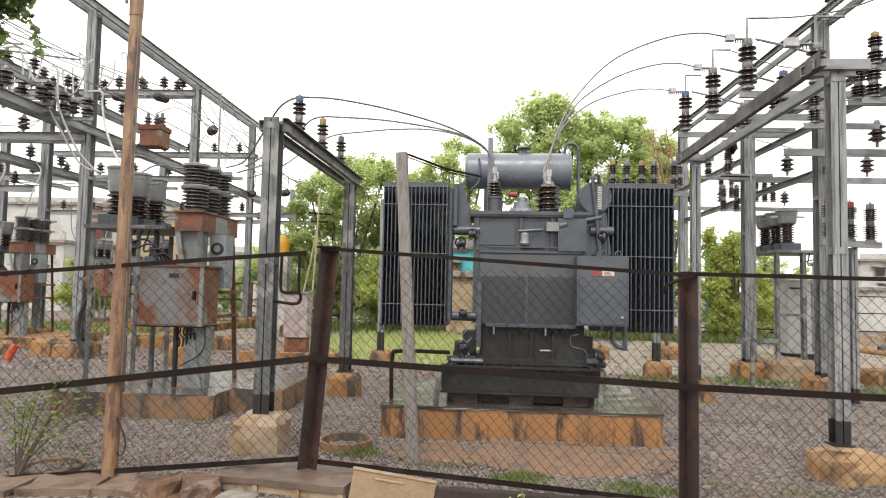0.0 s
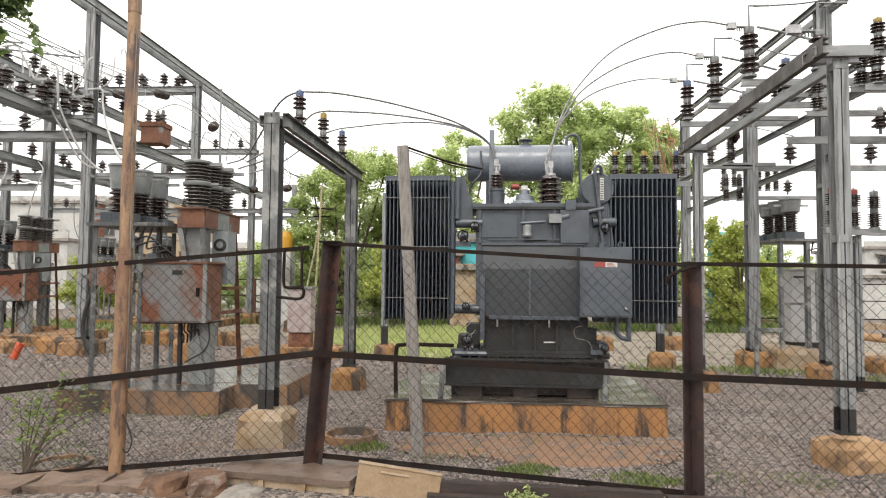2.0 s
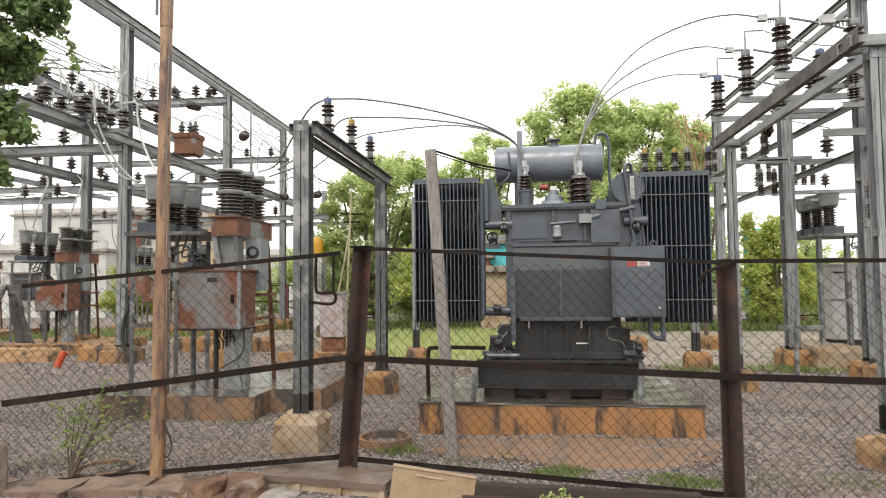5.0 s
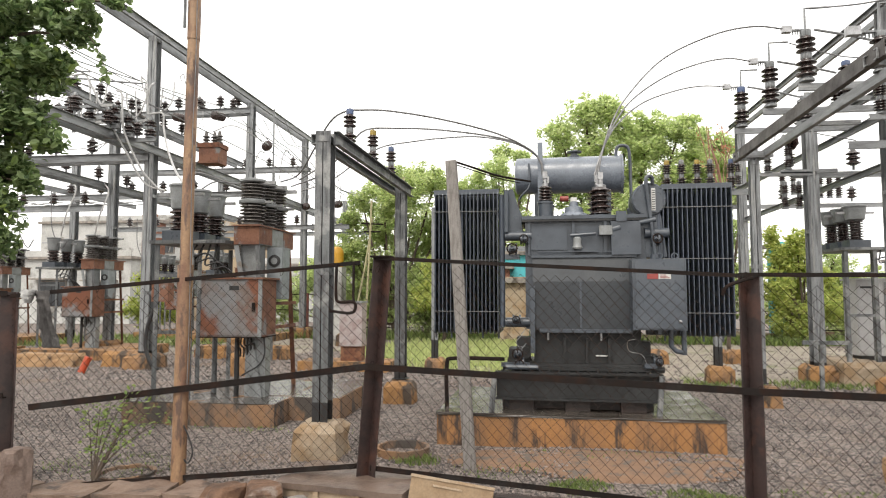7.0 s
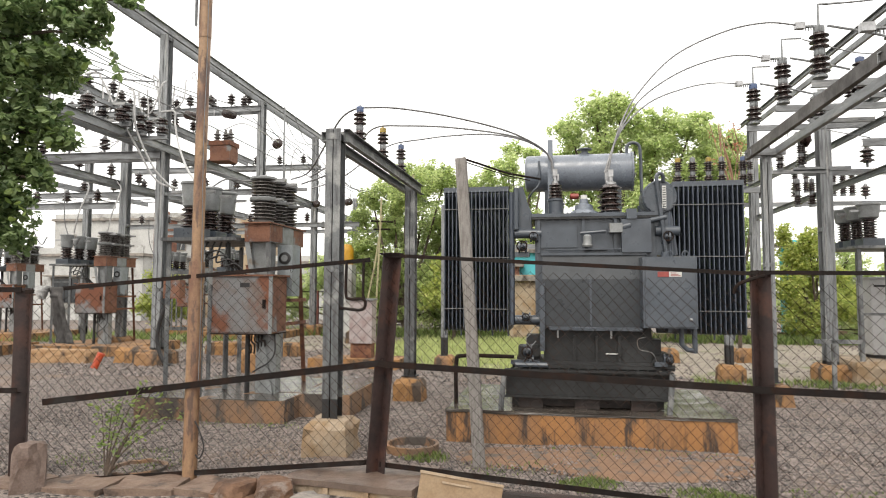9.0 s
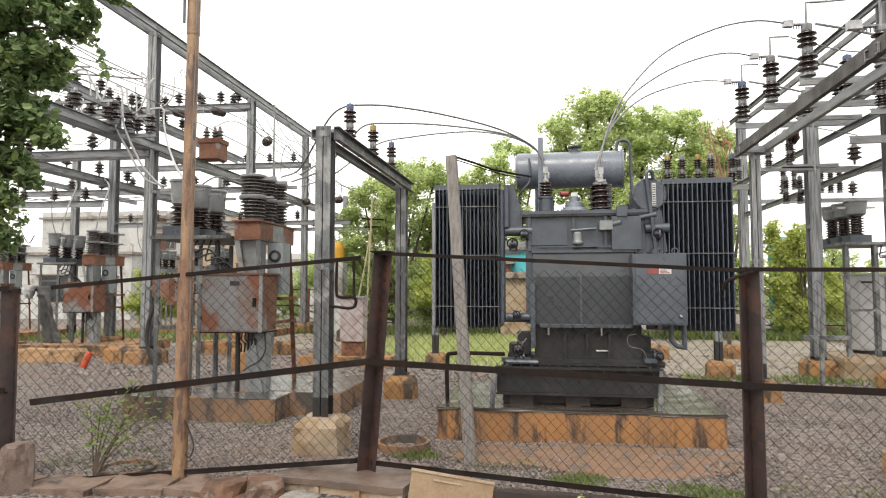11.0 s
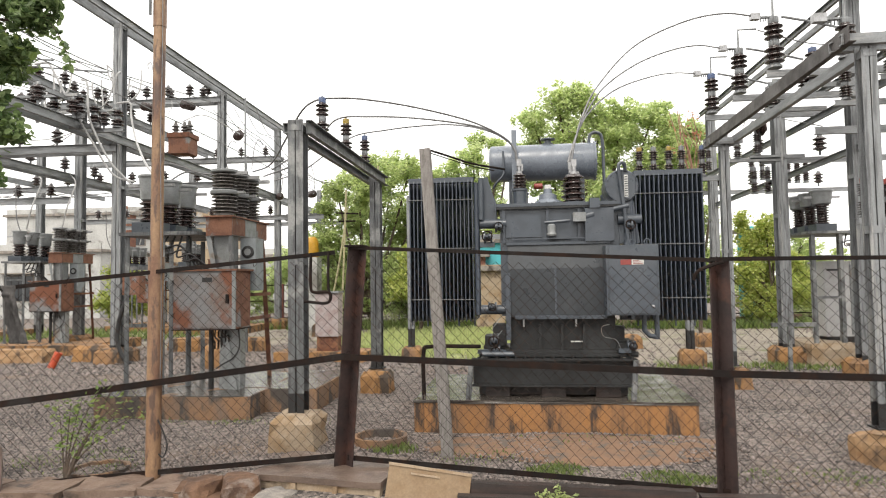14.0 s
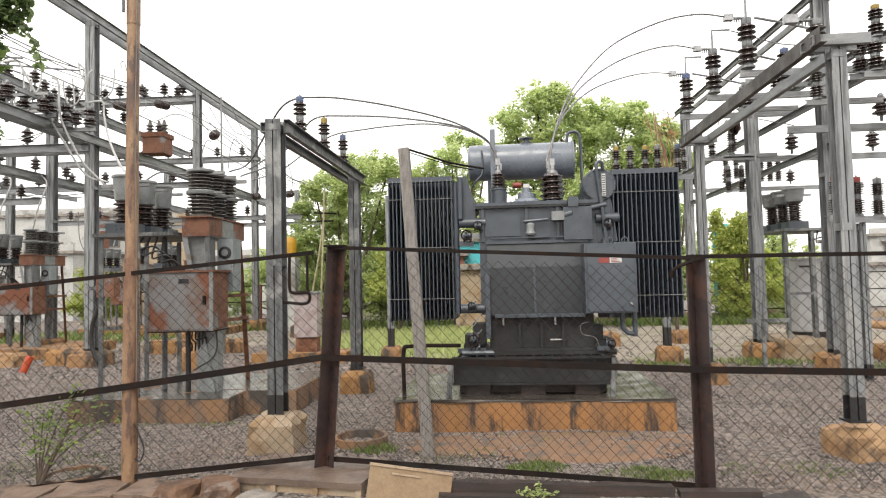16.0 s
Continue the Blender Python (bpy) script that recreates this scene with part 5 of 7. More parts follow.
# valves, pipes and the tap-changer drive on the tank front
part("oil_pipe", tube([(-0.3 - TX, 8.05 - TY, 2.45 - Z), (0.03 - TX, 8.05 - TY, 2.45 - Z)], 0.06, 14), GREY_PAINT, tr, smooth=True)
part("oil_pipe", tube([(-0.3 - TX, 8.05 - TY, 1.38 - Z), (0.0 - TX, 8.05 - TY, 1.38 - Z)], 0.06, 14), GREY_PAINT, tr, smooth=True)
part("oil_pipe", tube([(1.38 - TX, 8.02 - TY, 2.46 - Z), (1.66 - TX, 8.02 - TY, 2.46 - Z)], 0.06, 14), GREY_PAINT, tr, smooth=True)
part("oil_pipe", tube([(1.38 - TX, 8.05 - TY, 1.3 - Z), (1.72 - TX, 8.05 - TY, 1.3 - Z)], 0.06, 14), GREY_PAINT, tr, smooth=True)


def valve(x, y, z, s=1.0, rz=0):
    v = part("valve", lathe([(0.07 * s, -0.05), (0.07 * s, -0.03), (0.045 * s, -0.025), (0.045 * s, 0.025), (0.07 * s, 0.03), (0.07 * s, 0.05)], 14), GREY_PAINT, tr, smooth=True)
    v.matrix_local = pose(x - TX, y - TY, z - Z, 0, 90, rz)
    part("stem", lathe([(0.025 * s, 0.0), (0.025 * s, 0.12 * s), (0.012 * s, 0.13 * s), (0.012 * s, 0.2 * s)], 8, pose(0, 0, 0, 90, 0, 0)), GREY_PAINT, v)
    bm = bmesh.new()
    add_tube(bm, [(0.055 * s * math.cos(a), -0.19 * s, 0.055 * s * math.sin(a)) for a in [2 * math.pi * k / 12 for k in range(13)]], 0.008 * s, 6, False)
    add_tube(bm, [(-0.055 * s, -0.19 * s, 0), (0.055 * s, -0.19 * s, 0)], 0.006 * s, 5)
    part("hand_wheel", bm, RAIL, v)
    return v


valve(-0.2, 8.0, 2.28, 1.1)
valve(-0.06, 8.0, 2.4, 0.9)
valve(1.5, 8.0, 2.38, 1.0)
valve(-0.14, 7.9, 1.02, 1.1)
valve(-0.12, 7.9, 0.9, 0.9)
valve(1.48, 7.9, 0.95, 0.8)
valve(-0.16, 8.0, 1.42, 0.8)
tpart("flange_block", -0.3, -0.12, 7.98, 8.1, 2.16, 2.22)
drive = tpart("drive_motor", 0.84, 0.99, 7.88, 8.0, 2.44, 2.55, CT_GREY, "light grey drive gear box", bevel=0.035)
part("motor_end", lathe([(0.05, 0), (0.05, 0.1), (0.03, 0.12)], 14, Matrix.Translation((0.99 - TX, 7.94 - TY, 2.5 - Z)) @ pose(0, 0, 0, 0, 75, 0)), GREY_PAINT, drive, smooth=True)
part("shaft", tube([(1.03 - TX, 7.95 - TY, 2.52 - Z), (1.5 - TX, 7.95 - TY, 2.62 - Z)], 0.03, 10), GREY_PAINT, drive, smooth=True)
part("shaft", tube([(0.5 - TX, 7.95 - TY, 2.44 - Z), (0.8 - TX, 7.95 - TY, 2.46 - Z)], 0.018, 8), GREY_PAINT, drive, smooth=True)
part("cup", lathe([(0.055, 0), (0.065, 0.02), (0.05, 0.05), (0.05, 0.13), (0.03, 0.15)], 14, Matrix.Translation((0.58 - TX, 7.93 - TY, 2.27 - Z))), CT_GREY, drive, smooth=True)
tpart("drive_bracket", 0.98, 1.32, 7.9, 8.04, 2.2, 2.6)
tpart("drive_bracket", 1.04, 1.16, 7.88, 7.95, 2.6, 2.72)
for k in range(18):
    x = -0.1 + k * 0.09
    part("bolt", lathe([(0.011, -0.008), (0.011, 0.085), (0.004, 0.09)], 6, Matrix.Translation((x - TX, 8.0 - TY, 2.615 - Z))), GREY_PAINT, tr)
for k in range(15):
    part("bolt", lathe([(0.01, 0), (0.01, 0.014), (0.004, 0.018)], 6, Matrix.Translation((0.14 + k * 0.074 - TX, 7.83 - TY, 1.29 - Z)) @ pose(0, 0, 0, 90, 0, 0)), GREY_PAINT, tr)
for x in (0.22, 0.84):
    part("drain_stub", tube([(x - TX, 7.86 - TY, 1.28 - Z), (x - TX, 7.86 - TY, 1.18 - Z)], 0.012, 6), ALU, tr)
part("loose_cable", tube(spline([(-0.06 - TX, 7.86 - TY, 1.3 - Z), (-0.11 - TX, 7.82 - TY, 1.22 - Z), (-0.16 - TX, 7.82 - TY, 1.15 - Z), (-0.1 - TX, 7.82 - TY, 1.08 - Z), (-0.04 - TX, 7.84 - TY, 1.14 - Z)], 6), 0.0045, 5), CT_GREY, tr)
part("loose_cable", tube(spline([(1.24 - TX, 7.9 - TY, 1.2 - Z), (1.14 - TX, 7.86 - TY, 1.17 - Z), (1.16 - TX, 7.86 - TY, 1.06 - Z), (1.3 - TX, 7.86 - TY, 1.02 - Z), (1.36 - TX, 7.88 - TY, 0.9 - Z)], 6), 0.0045, 5), CT_GREY, tr)
tpart("tie_plate", 0.78, 0.92, 7.945, 7.96, 0.985, 1.0, LABEL_WHITE)
for x in (-0.44, 1.44):
    part("hold_down_strut", tube([(x - TX, 7.58 - TY, 0.0), (x + 0.04 - TX, 7.6 - TY, 0.44)], 0.032, 8), GALV_DARK, tr)
part("earth_pipe", tube(spline([(-1.0 - TX, 7.8 - TY, 0.0), (-1.0 - TX, 7.8 - TY, 0.5), (-0.9 - TX, 7.8 - TY, 0.58), (-0.3 - TX, 7.8 - TY, 0.58)], 5), 0.025, 8), RAIL, tr, smooth=True)
part("drain_pipe", tube([(-0.28 - TX, 7.7 - TY, 0.5), (0.1 - TX, 7.7 - TY, 0.5)], 0.03, 8), GREY_PAINT, tr, smooth=True)


def conductor(pts, r=0.012, label="grey stranded conductor hung between insulators", material=CABLE, n=8):
    bm = tube(spline(pts, n), r, 6)
    ob = part("conductor", bm, material, smooth=True)
    return tagged(ob, label, "cable", "conductors")


# low-voltage leads to the portal
top = 2.69 + 0.22 + 0.2 + 0.19
LEAD = "grey conductor looping from bushing to portal insulator"
conductor([(0.20, 8.3, top), (0.17, 8.3, 3.42), (0.04, 8.26, 3.58), (-0.39, 8.14, 3.78), (-1.09, 7.95, 3.94), (-1.7, 7.79, 4.02), (-2.03, 7.7, 4.02), (-2.24, 7.64, 3.99), (-2.45, 7.7, 3.88), (-2.75, 8.0, 3.62), (-3.15, 8.5, 3.38), (-3.55, 8.87, 3.35)], label=LEAD)
conductor([(0.20, 8.5, top), (0.16, 8.5, 3.5), (-0.03, 8.52, 3.68), (-0.41, 8.55, 3.83), (-1.18, 8.61, 3.97), (-1.81, 8.67, 4.03), (-2.24, 8.7, 4.03), (-2.5, 8.8, 3.86), (-3.0, 9.1, 3.5), (-3.55, 9.28, 3.35)], label=LEAD)
conductor([(0.22, 8.68, top), (0.16, 8.7, 3.55), (-0.15, 8.84, 3.8), (-0.68, 9.07, 3.97), (-1.28, 9.33, 4.03), (-1.74, 9.53, 4.04), (-2.24, 9.75, 4.03), (-2.6, 9.8, 3.86), (-3.1, 9.75, 3.5), (-3.55, 9.7, 3.35)], label=LEAD)
# high-voltage leads
t2 = 2.69 + 0.02 + 0.36 + 0.19
ARCH = "grey conductor arching from bushing to tall insulator"
conductor([(0.89, 8.25, t2), (0.94, 8.28, 3.5), (1.05, 8.33, 3.84), (1.28, 8.45, 4.27), (1.82, 8.74, 4.87), (2.57, 9.09, 5.30), (3.2, 9.4, 5.51), (3.7, 9.65, 5.55)], label=ARCH)
conductor([(0.86, 8.45, t2), (0.96, 8.55, 3.56), (1.12, 8.69, 3.93), (1.44, 9.0, 4.40), (2.02, 9.53, 4.89), (2.67, 10.12, 5.27), (3.2, 10.55, 5.47), (3.7, 11.05, 5.58)], label=ARCH)
conductor([(0.9, 8.65, t2), (0.97, 8.75, 3.55), (1.2, 9.08, 4.03), (1.72, 9.83, 4.59), (2.47, 10.84, 5.08), (3.1, 11.7, 5.40), (3.7, 12.5, 5.62)], label=ARCH)


# ---- circuit breakers ----
def breaker(at, label, plinth_mat=OCHRE):
    """An outdoor breaker: rusty control cabinet, pole housing with three double bushings, and its legs."""
    th = thing("circuit_breaker", at, label, "circuit breaker", "circuit breakers")
    cab = part("control_cabinet", box(-0.44, 0.44, -0.02, 0.5, 0.85, 1.64), RUSTY_GREY, th, "grey sheet cabinet with large rust patches", bevel=0.006)
    for k in range(3):
        part("hinge", tube([(-0.435, -0.045, 1.0 + 0.22 * k), (-0.435, -0.045, 1.08 + 0.22 * k)], 0.011, 6), GALV_DARK, cab)
    part("bottom_edge", box(-0.45, 0.45, -0.045, 0.5, 0.835, 0.849), RAIL, cab)
    part("cabinet_door", box(-0.43, 0.40, -0.035, -0.02, 0.87, 1.62), RUSTY_GREY, cab, bevel=0.003)
    part("side_sheet", box(0.44, 0.446, 0.0, 0.48, 0.87, 1.62), RUSTY_SIDE, cab, "heavily rusted side sheet")
    part("edge_strip", box(0.40, 0.45, -0.04, -0.015, 0.85, 1.65), CT_GREY, cab)
    part("roof_sheet", box(-0.47, 0.48, -0.06, 0.53, 1.64, 1.665), RUSTY_SIDE, cab, bevel=0.004)
    part("name_plate", box(-0.02, 0.12, -0.04, -0.035, 1.49, 1.55), BLACK_CABLE, cab)
    part("handle", box(0.32, 0.36, -0.06, -0.035, 1.2, 1.32), RAIL, cab)
    # pole housing, running away from the cabinet
    head = part("pole_housing", box(-0.080, 0.300, 0.2, 1.5, 2.14, 2.40), CT_GREY, th, "grey housing with rusted end sheets", bevel=0.006)
    part("end_sheet", box(-0.080, 0.300, 0.19, 0.2, 2.14, 2.40), RUSTY_SIDE, head, "rusted end sheet")
    for k, m in enumerate((RUSTY_SIDE, CT_GREY, RUSTY_SIDE)):
        part("side_panel", box(0.300, 0.308, 0.21 + 0.43 * k, 0.21 + 0.43 * k + 0.42, 2.15, 2.39), m, head)
    part("top_sheet", box(-0.100, 0.330, 0.15, 1.55, 2.40, 2.42), RUSTY_SIDE, head, bevel=0.004)
    for k in range(3):
        y = 0.38 + 0.42 * k
        b = part("bushing", lathe([(0.15, 2.42), (0.15, 2.46), (0.1, 2.47)] + sheds(2.47, 2.73, 5, 0.12, 0.185) + [(0.185, 2.74), (0.185, 2.79), (0.12, 2.80)] + sheds(2.80, 3.04, 5, 0.115, 0.175) + [(0.15, 3.05), (0.15, 3.09), (0.05, 3.12)], 20), GREY_GLAZE, th, "grey-brown ribbed porcelain pole", smooth=True)
        b.location = (0.11, y, 0)
        part("flange", lathe([(0.19, 2.735), (0.2, 2.75), (0.2, 2.785), (0.18, 2.80)], 20), CT_GREY, b, smooth=True)
        part("flange", lathe([(0.17, 3.045), (0.19, 3.06), (0.19, 3.09), (0.05, 3.12)], 20), CT_GREY, b, smooth=True)
        part("terminal", box(0.05, 0.34, -0.03, 0.03, 3.02, 3.07), ALU, b, bevel=0.006)
        part("terminal", box(0.1, 0.3, -0.025, 0.025, 2.75, 2.785), ALU, b, bevel=0.006)
    # mechanism tube and legs
    part("mechanism_duct", box(-0.020, 0.240, 0.3, 0.55, 1.66, 2.14), CT_GREY, th, bevel=0.006)
    part("mechanism_box", box(0.270, 0.500, 0.55, 0.85, 1.36, 2.12), PALE_BLUE, th, "blue-grey mechanism box with a round dial", bevel=0.008)
    dial = part("dial", lathe([(0.09, 0), (0.09, 0.015), (0.07, 0.02)], 20, Matrix.Translation((0.385, 0.55, 1.92)) @ pose(0, 0, 0, 90, 0, 0)), BLACK_CABLE, th, smooth=True)
    part("dial_face", lathe([(0.05, 0.02), (0.05, 0.024)], 16, Matrix.Translation((0.385, 0.55, 1.92)) @ pose(0, 0, 0, 90, 0, 0)), CT_GREY, dial)
    for x, y, x2, y2, m in ((-0.05, 0.24, 0.36, 0.2, CT_GREY), (0.27, 0.24, 0.36, 0.3, GALV_DARK), (-0.05, 1.42, -0.05, 1.46, CT_GREY), (0.27, 1.42, 0.36, 1.5, RUST)):
        bar("leg", (x2, y2, 0.0), (x, y, 2.14), l_section(0.07, 0.07, 0.008), m, th)
    for z in (0.95, 1.3):
        bar("cross_brace", (0.36, 0.25, z), (0.36, 1.45, z), l_section(0.05, 0.05, 0.006), RUST, th)
    part("cable_pipe", tube([(0.0, 0.2, 0.0), (0.0, 0.2, 0.86)], 0.036, 10), BLACK_CABLE, th, smooth=True)
    part("cable_trunk", box(0.12, 0.42, 0.2, 0.36, 0.0, 0.85), CT_GREY, th, bevel=0.005)
    for k in range(5):
        x = 0.02 + 0.05 * k
        part("cable", tube(spline([(x, 0.2, 0.87), (x + 0.01, 0.14, 0.74), (x + 0.05, 0.16, 0.66 + 0.02 * k), (x + 0.02, 0.22, 0.56)], 5), 0.012, 6), BLACK_CABLE, th, smooth=True)
    part("cable", tube(spline([(0.40, 0.18, 0.87), (0.44, 0.12, 0.6), (0.36, 0.1, 0.45), (0.2, 0.12, 0.36), (0.1, 0.16, 0.3)], 5), 0.012, 6), BLACK_CABLE, th, smooth=True)
    return th


def ct_stand(at, label, ph=0.28, hr=0.165):
    """A platform with three grey current transformers on brown porcelain."""
    th = thing("current_transformer_stand", at, label, "current transformer", "current transformer stands")
    part("platform", box(-0.36, 0.78, -0.08, 1.25, 2.15, 2.2), GALV_DARK, th)
    for k in range(4):
        part("cable", tube(spline([(0.3 + 0.1 * k, 0.05, 2.14), (0.22 + 0.12 * k, -0.02, 1.95 - 0.05 * k), (0.5 + 0.08 * k, 0.0, 2.0 - 0.06 * k), (0.72 + 0.05 * k, 0.1, 1.66)], 6), 0.014, 6), BLACK_CABLE, th, smooth=True)
    part("support_pipe", tube([(0.42, 0.4, 0.0), (0.42, 0.4, 2.15)], 0.04, 10), GALV_DARK, th, smooth=True)
    for x in (-0.26, 0.26):
        for y in (0.0, 1.2):
            bar("leg", (x, y, 0.0), (x, y, 2.14), l_section(0.07, 0.07, 0.008), GALV_DARK, th)
    for z in (0.9, 1.7):
        bar("cross_brace", (-0.26, 0, z), (0.26, 0, z), l_section(0.05, 0.05, 0.006), GALV_DARK, th)
    for k in range(3):
        y = 0.12 + 0.5 * k
        base = part("ct_base", box(-0.19, 0.19, y - 0.17, y + 0.17, 2.2, 2.34), GREY_PAINT, th, bevel=0.02)
        b = part("porcelain", lathe(sheds(2.34, 2.38 + ph, 4 + int(ph > 0.35) * 4, hr * (0.42 if ph > 0.35 else 0.6), hr * (0.7 if ph > 0.35 else 0.97)), 18), BROWN_GLAZE, base, "brown ribbed porcelain", smooth=True)
        b.location = (0, y, 0)
        h = part("ct_head", lathe([(hr * 0.7, 2.37 + ph), (hr * 0.84, 2.39 + ph), (hr, 2.98), (hr * 1.09, 2.985), (hr * 1.09, 3.01), (hr * 1.03, 3.02), (0.03, 3.03)], 22), CT_GREY, base, "light grey cylindrical head", smooth=True)
        h.location = (0, y, 0)
        part("terminal", box(0.15, 0.34, y - 0.025, y + 0.025, 2.86, 2.9), ALU, base, bevel=0.005)
        part("terminal", box(-0.34, -0.15, y - 0.025, y + 0.025, 2.86, 2.9), ALU, base, bevel=0.005)
    return th


B0 = breaker((-4.07, 8.47, 0.29), "rusting grey outdoor circuit breaker with three porcelain poles")
C0 = ct_stand((-4.98, 8.58, 0.29), "three light grey current transformers on a steel stand")
yard_plinth = thing("breaker_plinth", (-4.1, 8.6, 0), "low ochre-and-black stained concrete plinth under the breaker", "plinth")
bm = box(-1.3, 0.82, -0.5, 1.9, -0.1, 0.29)
bmesh.ops.subdivide_edges(bm, edges=bm.edges[:], cuts=6, use_grid_fill=True)
for v in bm.verts:
    v.co += Vector([0.02 * noise.noise(v.co * 3 + Vector((k * 9, 0, 0))) for k in range(3)])
part("plinth_body", bm, PLINTH_BROWN, yard_plinth, smooth=True)
part("plinth_extension", box(0.82, 1.55, 0.0, 1.9, -0.1, 0.31), PLINTH_BROWN, yard_plinth, "black-stained concrete end", bevel=0.02)
part("plinth_top", box(-1.28, 0.8, -0.48, 1.88, 0.286, 0.296), WET_CONCRETE, yard_plinth)
part("plinth_top", box(0.84, 1.53, 0.02, 1.88, 0.306, 0.316), WET_CONCRETE, yard_plinth)
BR = [(-12.1, 16.0), (-15.6, 14.6), (-13.6, 23.5), (-10.6, 22.2), (-18.5, 20.0)]
for k, (x, y) in enumerate(BR):
    copy_thing(B0, pose(x, y, 0.26))
    copy_thing(C0, pose(x - 0.95, y + 0.1, 0.26))
    pl = thing("breaker_plinth", (x, y, 0), "low ochre-washed concrete plinth under a breaker", "plinth", "breaker plinths")
    part("plinth_body", box(-1.4, 1.5, -0.55, 2.0, -0.1, 0.26), OCHRE, pl, bevel=0.03)
footing((-9.6, 14.6, 0), 0.9, 0.8, 0.36, OCHRE, "ochre-washed concrete footing among the breakers", seed=21)
footing((-6.0, 13.1, 0), 0.5, 0.5, 0.5, OCHRE, "tall ochre-washed concrete footing behind the breaker", seed=22)
footing((-7.6, 16.6, 0), 2.6, 0.6, 0.34, OCHRE, "long ochre-washed concrete base", chamfer=0.08, seed=23)
footing((-11.4, 14.2, 0), 1.6, 0.5, 0.3, TAN, "long low tan concrete kerb", chamfer=0.08, seed=24)
footing((-5.9, 21.0, 0), 0.8, 0.8, 0.45, OCHRE, "ochre-washed concrete footing of a rear post", seed=25)
footing((8.4, 13.0, 0), 1.6, 0.6, 0.3, OCHRE, "low ochre-washed concrete base", chamfer=0.1, seed=26)

# right-hand current transformers with the white kiosk below
C2 = ct_stand((6.3, 13.3, 0.42), "three light grey current transformers above a white kiosk", 0.36, 0.2)
footing((6.3, 13.9, 0), 0.9, 1.6, 0.43, CREAM, "cream-washed base under current transformers", chamfer=0.06, seed=31)
kiosk = thing("white_kiosk", (7.0, 13.95, 0), "white sheet-metal kiosk on an ochre base", "kiosk")
kb = part("kiosk_body", box(-0.48, 0.5, 0.0, 0.55, 0.5, 2.0), BOX_WHITE, kiosk, bevel=0.01)
part("kiosk_door", box(-0.46, 0.0, -0.015, 0.0, 0.54, 1.96), BOX_WHITE, kb, bevel=0.004)
part("kiosk_door", box(0.03, 0.48, -0.015, 0.0, 0.54, 1.96), CT_GREY, kb, bevel=0.004)
part("kiosk_roof", box(-0.52, 0.54, -0.05, 0.6, 2.0, 2.04), BOX_WHITE, kb, bevel=0.006)
part("kiosk_plate", box(-0.42, -0.2, -0.02, -0.015, 1.84, 1.88), BLACK_CABLE, kb)
part("kiosk_stand", box(-0.4, 0.42, 0.08, 0.45, 0.26, 0.5), TAR, kiosk)
part("kiosk_base", box(-0.85, 1.3, -0.25, 0.85, -0.1, 0.27), CREAM, kiosk, bevel=0.03)
# pink meter box behind the portal
mbx = thing("meter_cabinet", (-4.05, 14.2, 0), "pale pink meter cabinet on a dark red stand", "cabinet")
part("cabinet_body", box(-0.2, 0.32, 0, 0.4, 0.55, 1.52), mat("pale_pink_enamel", (0.46, 0.40, 0.39), 0.55, second=(0.36, 0.27, 0.26), third=(0.2, 0.1, 0.08), third_amount=0.25), mbx, bevel=0.02)
part("cabinet_roof", box(-0.23, 0.35, -0.04, 0.44, 1.52, 1.56), CT_GREY, mbx, bevel=0.01)
part("cabinet_stand", box(-0.18, 0.3, 0.04, 0.36, 0.22, 0.55), RUST, mbx)
part("cabinet_plinth", box(-1.1, 1.0, -0.2, 0.7, -0.1, 0.22), OCHRE, mbx, bevel=0.03)
# rusty oil tank on the lower channels
ot = thing("potential_transformer", (-8.4, 16.2, 5.2), "small rust-red oil-filled potential transformer on a beam", "potential transformer")
part("tank", box(-0.3, 0.25, -0.25, 0.25, 0.0, 0.42), RUSTY_SIDE, ot, "rusted steel tank", bevel=0.03)
part("tank_lid", box(-0.33, 0.28, -0.28, 0.28, 0.42, 0.54), RUST, ot, bevel=0.01)
for k in range(3):
    b = part("bushing", lathe([(0.08, 0.54)] + sheds(0.54, 0.8, 3, 0.05, 0.1) + [(0.05, 0.8), (0.03, 0.9)], 14), GREY_GLAZE, ot, smooth=True)
    b.location = (-0.2 + 0.19 * k, -0.05 + 0.1 * (k % 2), 0)


# ---- pin insulators, discs and jumper wires of the bus gantries ----
def pin_insulator(at, h=0.42, r=0.13):
    th = thing("pin_insulator", at, "small brown ribbed pin insulator on a steel channel", "insulator", "pin insulators")
    part("pin", lathe([(0.025, 0), (0.025, h * 0.3)], 8), GALV, th)
    part("porcelain", lathe(sheds(h * 0.22, h * 0.9, 3, r * 0.5, r), 14), BROWN_GLAZE, th, smooth=True)
    part("top_clamp", lathe([(r * 0.3, h * 0.88), (r * 0.35, h * 0.92), (r * 0.35, h), (0.02, h + 0.03)], 10), GALV, th, smooth=True)
    return th


P0 = pin_insulator((LX - 1.0, 19.4, 7.71))
spots = [(LX - 1.0 - 0.72 * k, 19.4, 7.71) for k in range(1, 10)] + [(LX - 0.4, 19.4, 7.71), (LX - 0.7, 19.7, 7.71), (LX - 1.8, 19.7, 7.71), (LX - 3.1, 19.7, 7.71)]
spots += [(LX - 0.5 - 1.0 * k, 24.6, 6.78) for k in range(7)] + [(LX + 1.5 - 1.5 * k, 30.0, 4.68) for k in range(6)] + [(LX - 0.8 - 1.1 * k, 19.55, 4.98) for k in range(6)]
spots += [(LX - 0.6 - 0.95 * k, 14.1, 5.05) for k in range(0, 6)]
spots += [(LX + 0.9 - 1.2 * k, 24.6, 4.43) for k in range(8)]
